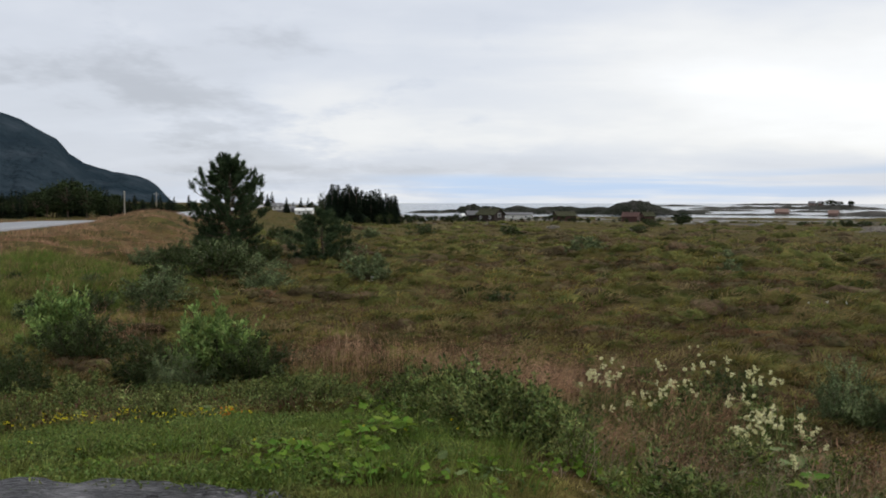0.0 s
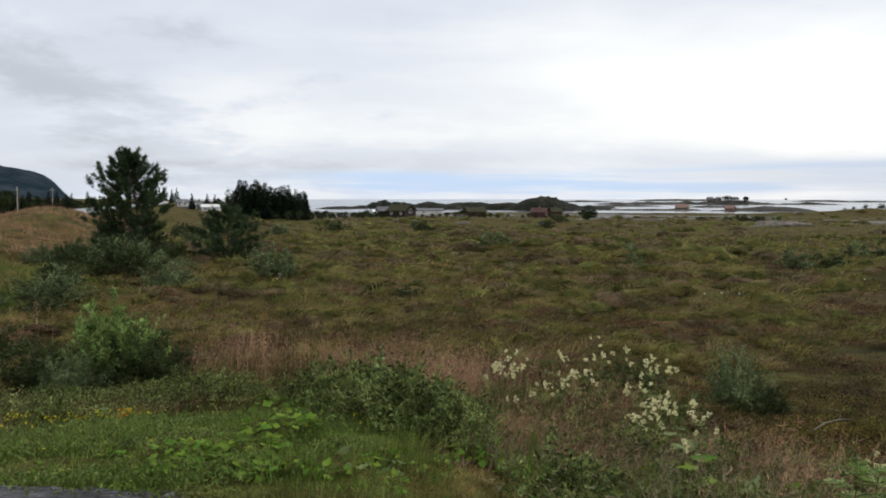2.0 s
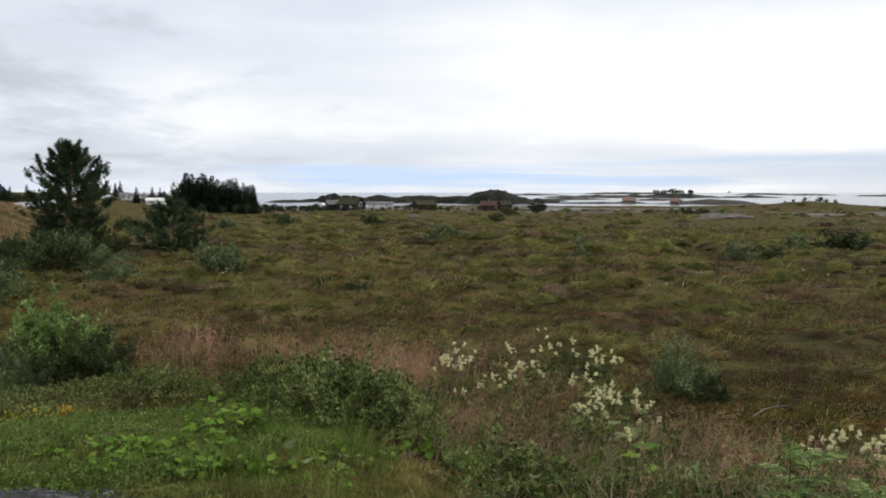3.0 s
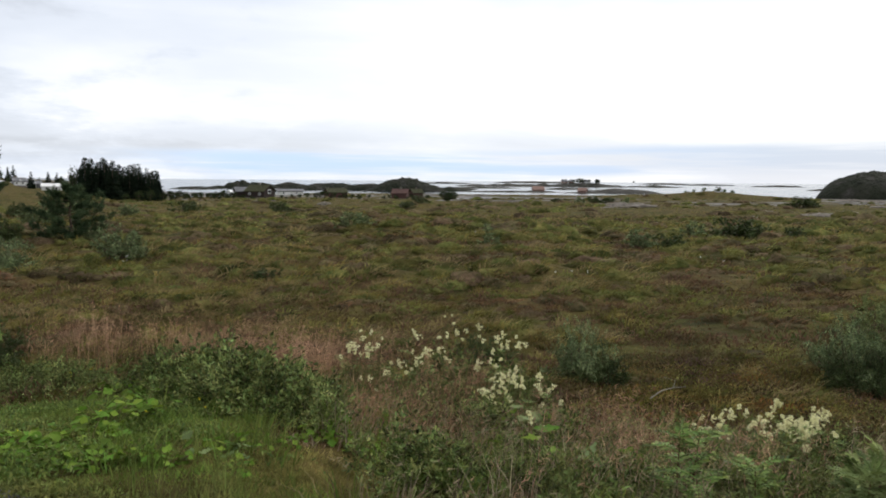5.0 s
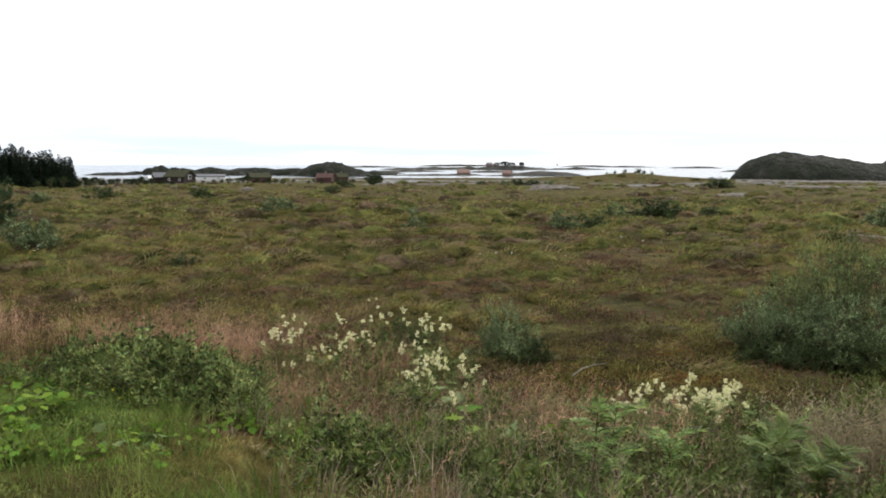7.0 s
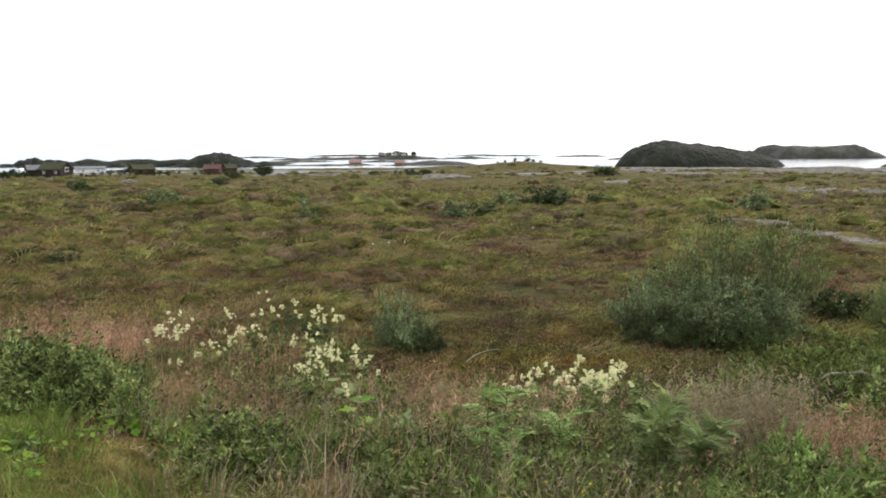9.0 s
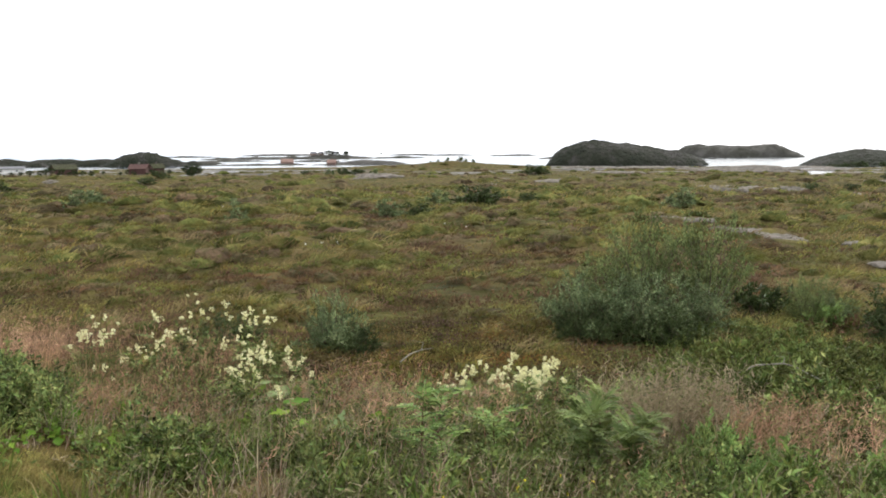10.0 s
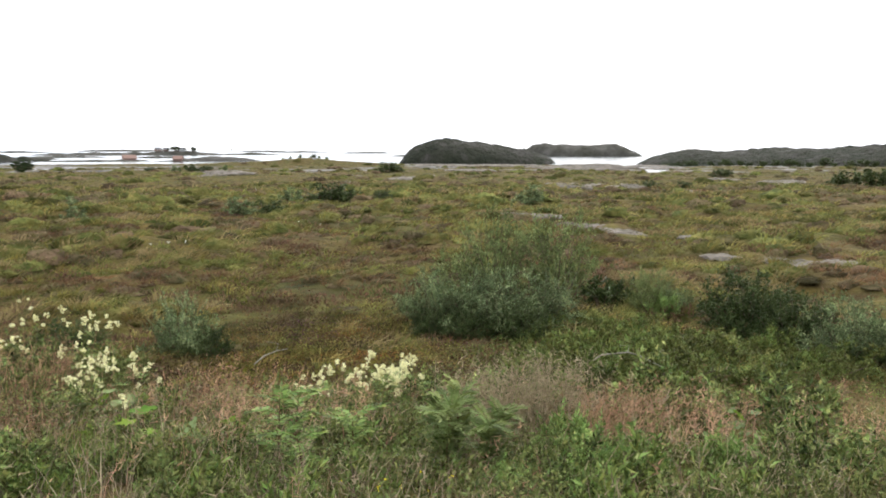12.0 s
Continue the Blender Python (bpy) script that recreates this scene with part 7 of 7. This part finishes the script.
for spots, mat, lab in (([(6.3, 9.2, 0.25, 0.2, 12), (6.8, 10.0, 0.35, 0.2, 14), (4.6, 9.9, 0.3, 0.2, 9), (2.4, 12.3, 0.4, 0.2, 12), (0.8, 12.9, 0.5, 0.2, 12), (7.6, 8.0, 0.25, 0.2, 8)], M_BLOOM, "dusky purple heather in flower"),
                        ([(5.9, 8.0, 0.25, 0.2, 10), (6.5, 7.8, 0.3, 0.2, 10), (7.1, 9.2, 0.3, 0.2, 9), (4.4, 7.1, 0.25, 0.2, 8), (5.1, 8.9, 0.25, 0.2, 7)], M_RUST, "rusty red bilberry leaves"),
                        ([(5.0, 8.1, 0.25, 0.2, 9), (5.6, 8.6, 0.3, 0.2, 9), (5.7, 7.3, 0.25, 0.2, 8), (6.9, 8.4, 0.2, 0.2, 6), (4.1, 7.9, 0.2, 0.2, 6)], M_GOLDMOSS, "yellow-green bog moss and bilberry")):
    p = around(spots, w)
    heather("heath_patch", p, w.uniform(0.14, 0.30, len(p)), 90, 0.13, w, lab, mat)
p = around([(1.75, 7.1, 0.10, 0.12, 10), (1.9, 7.6, 0.12, 0.12, 8)], w)
heather("dead_heather", p, w.uniform(0.08, 0.15, len(p)), 40, 0.26, w, "bleached pinkish tangle of dead heather", M_DEADHEATH)
p = around([(1.5, 6.9, 0.18, 0.3, 70), (1.75, 6.2, 0.15, 0.25, 50), (1.3, 6.3, 0.12, 0.2, 30)], w)
hair_grass("hair_grass", p, 0.34, "buff seeding grass between the shrubs", w, M_HAY)
p = around([(5.12, 3.12, 0.14, 0.10, 26)], g)
heather("dead_heather", p, g.uniform(0.10, 0.18, len(p)), 40, 0.30, g, "bleached pinkish tangle of dead heather", M_DEADHEATH)
# heath plants standing between the near tussocks
for n, mat, lab, sd in ((900, M_HEATHER, "brown and purple heather between the tussocks", 51), (650, M_MOSS, "rusty bilberry and bog moss between the tussocks", 52)):
    p = spread(n, 10, 30, -30, 88, g, 1.15)
    p = p[(vnoise(p[:, 0] * 0.8, p[:, 1] * 0.8, sd) > 0.42) & open_bog(p)]
    o = heather("bog_heath", p, g.uniform(0.12, 0.30, len(p)), 40, 0.20, g, lab, mat)
    o.location = (0, 0, 0.07)
# bog grass in wind-laid tussocks, with dark gaps between them
def tussocks(r0, r1, step, per, size, width, long, rng):
    """Mops of long bent blades over domed cores, each tussock of one colour, strewn on a loose grid."""
    q = np.arange(-r1, r1, step)
    X, Y = np.meshgrid(q, q)
    c = np.stack([X.ravel(), Y.ravel()], 1) + rng.uniform(-0.45, 0.45, (X.size, 2)) * step
    r, b = np.hypot(c[:, 0], c[:, 1]), np.degrees(np.arctan2(c[:, 0], c[:, 1]))
    ok = (r > r0) & (r < r1) & (b > -42) & (b < 92)
    c = c[ok]
    c = c[open_bog(c) & (~in_mats(c) | (rng.uniform(0, 1, len(c)) < 0.55)) & (vnoise(c[:, 0] / (3.1 * step), c[:, 1] / (3.1 * step), 61) > 0.10)]
    n = len(c)
    rad = size * rng.uniform(0.55, 1.35, n)
    sort = 0.58 * vnoise(c[:, 0] / (2.6 * step), c[:, 1] / (1.9 * step), 62) + 0.20 * vnoise(c[:, 0] / 14, c[:, 1] / 14, 63) + 0.22 * rng.uniform(0, 1, n)
    cut = np.quantile(sort, [0.20, 0.38, 0.62, 0.84])
    kind_of = np.searchsorted(cut, sort)
    for k, (nm, grass_mat, dome, lab, tall) in enumerate((("russet_grass", M_RUSSET, M_HEATHDOME, "red-brown tussocks of dying bog grass", 0.7), ("bog_sedge", M_DARKGRASS, M_HEATHDOME, "dark brown-green tussocks of bog sedge", 0.75),
                                                          ("bog_grass", M_BOGGRASS, M_GREENDOME, "wind-laid green tussocks of bog grass", 0.95), ("bog_grass", M_NEARBOG, M_GREENDOME, "wind-laid olive tussocks of bog grass", 1.0), ("straw_grass", M_STRAW, M_GREENDOME, "pale straw-coloured tussocks of bog grass", 1.1))):
        p, s = c[kind_of == k], rad[kind_of == k]
        cushions("tussock_cores", p, s * 0.62, dome, "domed cores of the bog tussocks", "tussocks", rng, 0.55)
        m = len(p) * per
        a, d = rng.uniform(0, 2 * math.pi, m), rng.uniform(0, 1, m) ** 0.5
        sz = np.repeat(s, per)
        out = np.stack([np.cos(a), np.sin(a)], 1)
        base = np.repeat(p, per, 0) + out * (d * sz * 0.62)[:, None]
        z = height(base[:, 0], base[:, 1]) + 0.22 * sz * np.sqrt(1 - 0.9 * d * d)
        lean = np.zeros((m, 3))
        ll = long * (0.5 + 0.5 * sz / size)
        lean[:, :2] = (out * (0.25 + 0.55 * d)[:, None] + rng.normal(0, 0.22, (m, 2)) + np.array([0.36, -0.18])) * ll[:, None]
        lean[:, 2] = -0.26 * ll * rng.uniform(0, 1, m)
        v, f = blades(np.column_stack([base, z]), tall * 0.50 * ll * rng.uniform(0.5, 1.15, m), lean, width * rng.uniform(0.7, 1.3, m), rng)
        stuff(nm, mesh_from(nm, v, f, grass_mat, False), lab, "grass")


tussocks(9.5, 20, 0.52, 66, 0.36, 0.014, 0.34, g)
tussocks(20, 42, 0.82, 40, 0.58, 0.026, 0.40, g)
tussocks(42, 92, 1.55, 26, 1.10, 0.060, 0.50, g)
# the same growth further off, to the shore
for r0, r1, n, per, h, w, fan, ev, low in ((85, 230, 11000, 9, 0.36, 0.10, 0.7, 1.25, -0.45), (220, 330, 3000, 7, 0.42, 0.16, 1.4, 1.2, -0.4)):
    p = spread(n, r0, r1, -42, 92, g, ev)
    p = p[open_bog(p) & ((hollow(p) > low) if low > 0 else (vnoise(p[:, 0] / 6.5, p[:, 1] / 5.0, 9) > -low)) & (~in_mats(p) | (g.uniform(0, 1, len(p)) < 0.15))]
    tall = h * (0.45 + 0.55 * vnoise(p[:, 0] * 0.3, p[:, 1] * 0.3, 42) + 0.45 * smooth(0.4, 0.75, hollow(p)))
    cell = 0.75 if r1 < 40 else 2.6 if r1 < 100 else 7.0
    kind_of = 0.65 * vnoise(p[:, 0] / cell, p[:, 1] / cell, 43) + 0.35 * vnoise(p[:, 0] / (3.3 * cell), p[:, 1] / (3.3 * cell), 49) + g.normal(0, 0.13 if r1 < 40 else 0.07, len(p))
    straw, dark = kind_of > (0.59 if r1 < 40 else 0.61), kind_of < (0.34 if r1 < 20 else 0.385)
    olive = ~straw & ~dark
    tuft_strands("bog_grass", p[olive], per, tall[olive], w, 0.5, fan, M_NEARBOG if r1 < 40 else M_BOGGRASS, "wind-blown tussocks of olive bog grass", g, (0.32, -0.16))
    tuft_strands("bog_sedge", p[dark], per, tall[dark] * 0.85, w, 0.5, fan, M_DARKGRASS, "dark brown-green tussocks of bog sedge", g, (0.25, -0.12))
    tuft_strands("straw_grass", p[straw], per, tall[straw] * 1.15, w * 0.8, 0.5, fan, M_STRAW, "pale straw-coloured tussocks of bog grass", g, (0.5, -0.25))

# crumbled, wet edge of the tarmac
p = np.stack([g.uniform(-4.2, 0.4, 700), g.uniform(3.9, 4.8, 700)], 1)
p = p[on_tarmac(p)]
o = cushions("asphalt_crumbs", p, 0.012 + 0.045 * g.uniform(0, 1, len(p)) ** 2.5, M_ASPHALT, "wet crumbled asphalt on the lay-by", "gravel", g, 0.45)
o.location = (0, 0, 0.034)
p = np.stack([g.uniform(-4.6, 0.2, 800), 4.8 - np.abs(g.normal(0, 0.3, 800))], 1)
p = p[on_tarmac(p)]
o = cushions("grit", p, 0.009 + 0.036 * g.uniform(0, 1, len(p)) ** 2, M_GRIT, "pale grit and broken stone along the tarmac edge", "gravel", g, 0.35)
o.location = (0, 0, 0.034)
# small herbs and moss creeping over the tarmac's edge
p = np.stack([g.uniform(-7.0, 0.2, 1400), g.normal(4.84, 0.05, 1400)], 1)
p[:, 1] -= np.where(p[:, 0] > -1.2, (p[:, 0] + 1.2) * 0.9, 0)
undergrowth("verge_herbs", p, 10, 0.06, 0.035, M_LAWN, "low grass and herbs creeping over the tarmac edge", g)
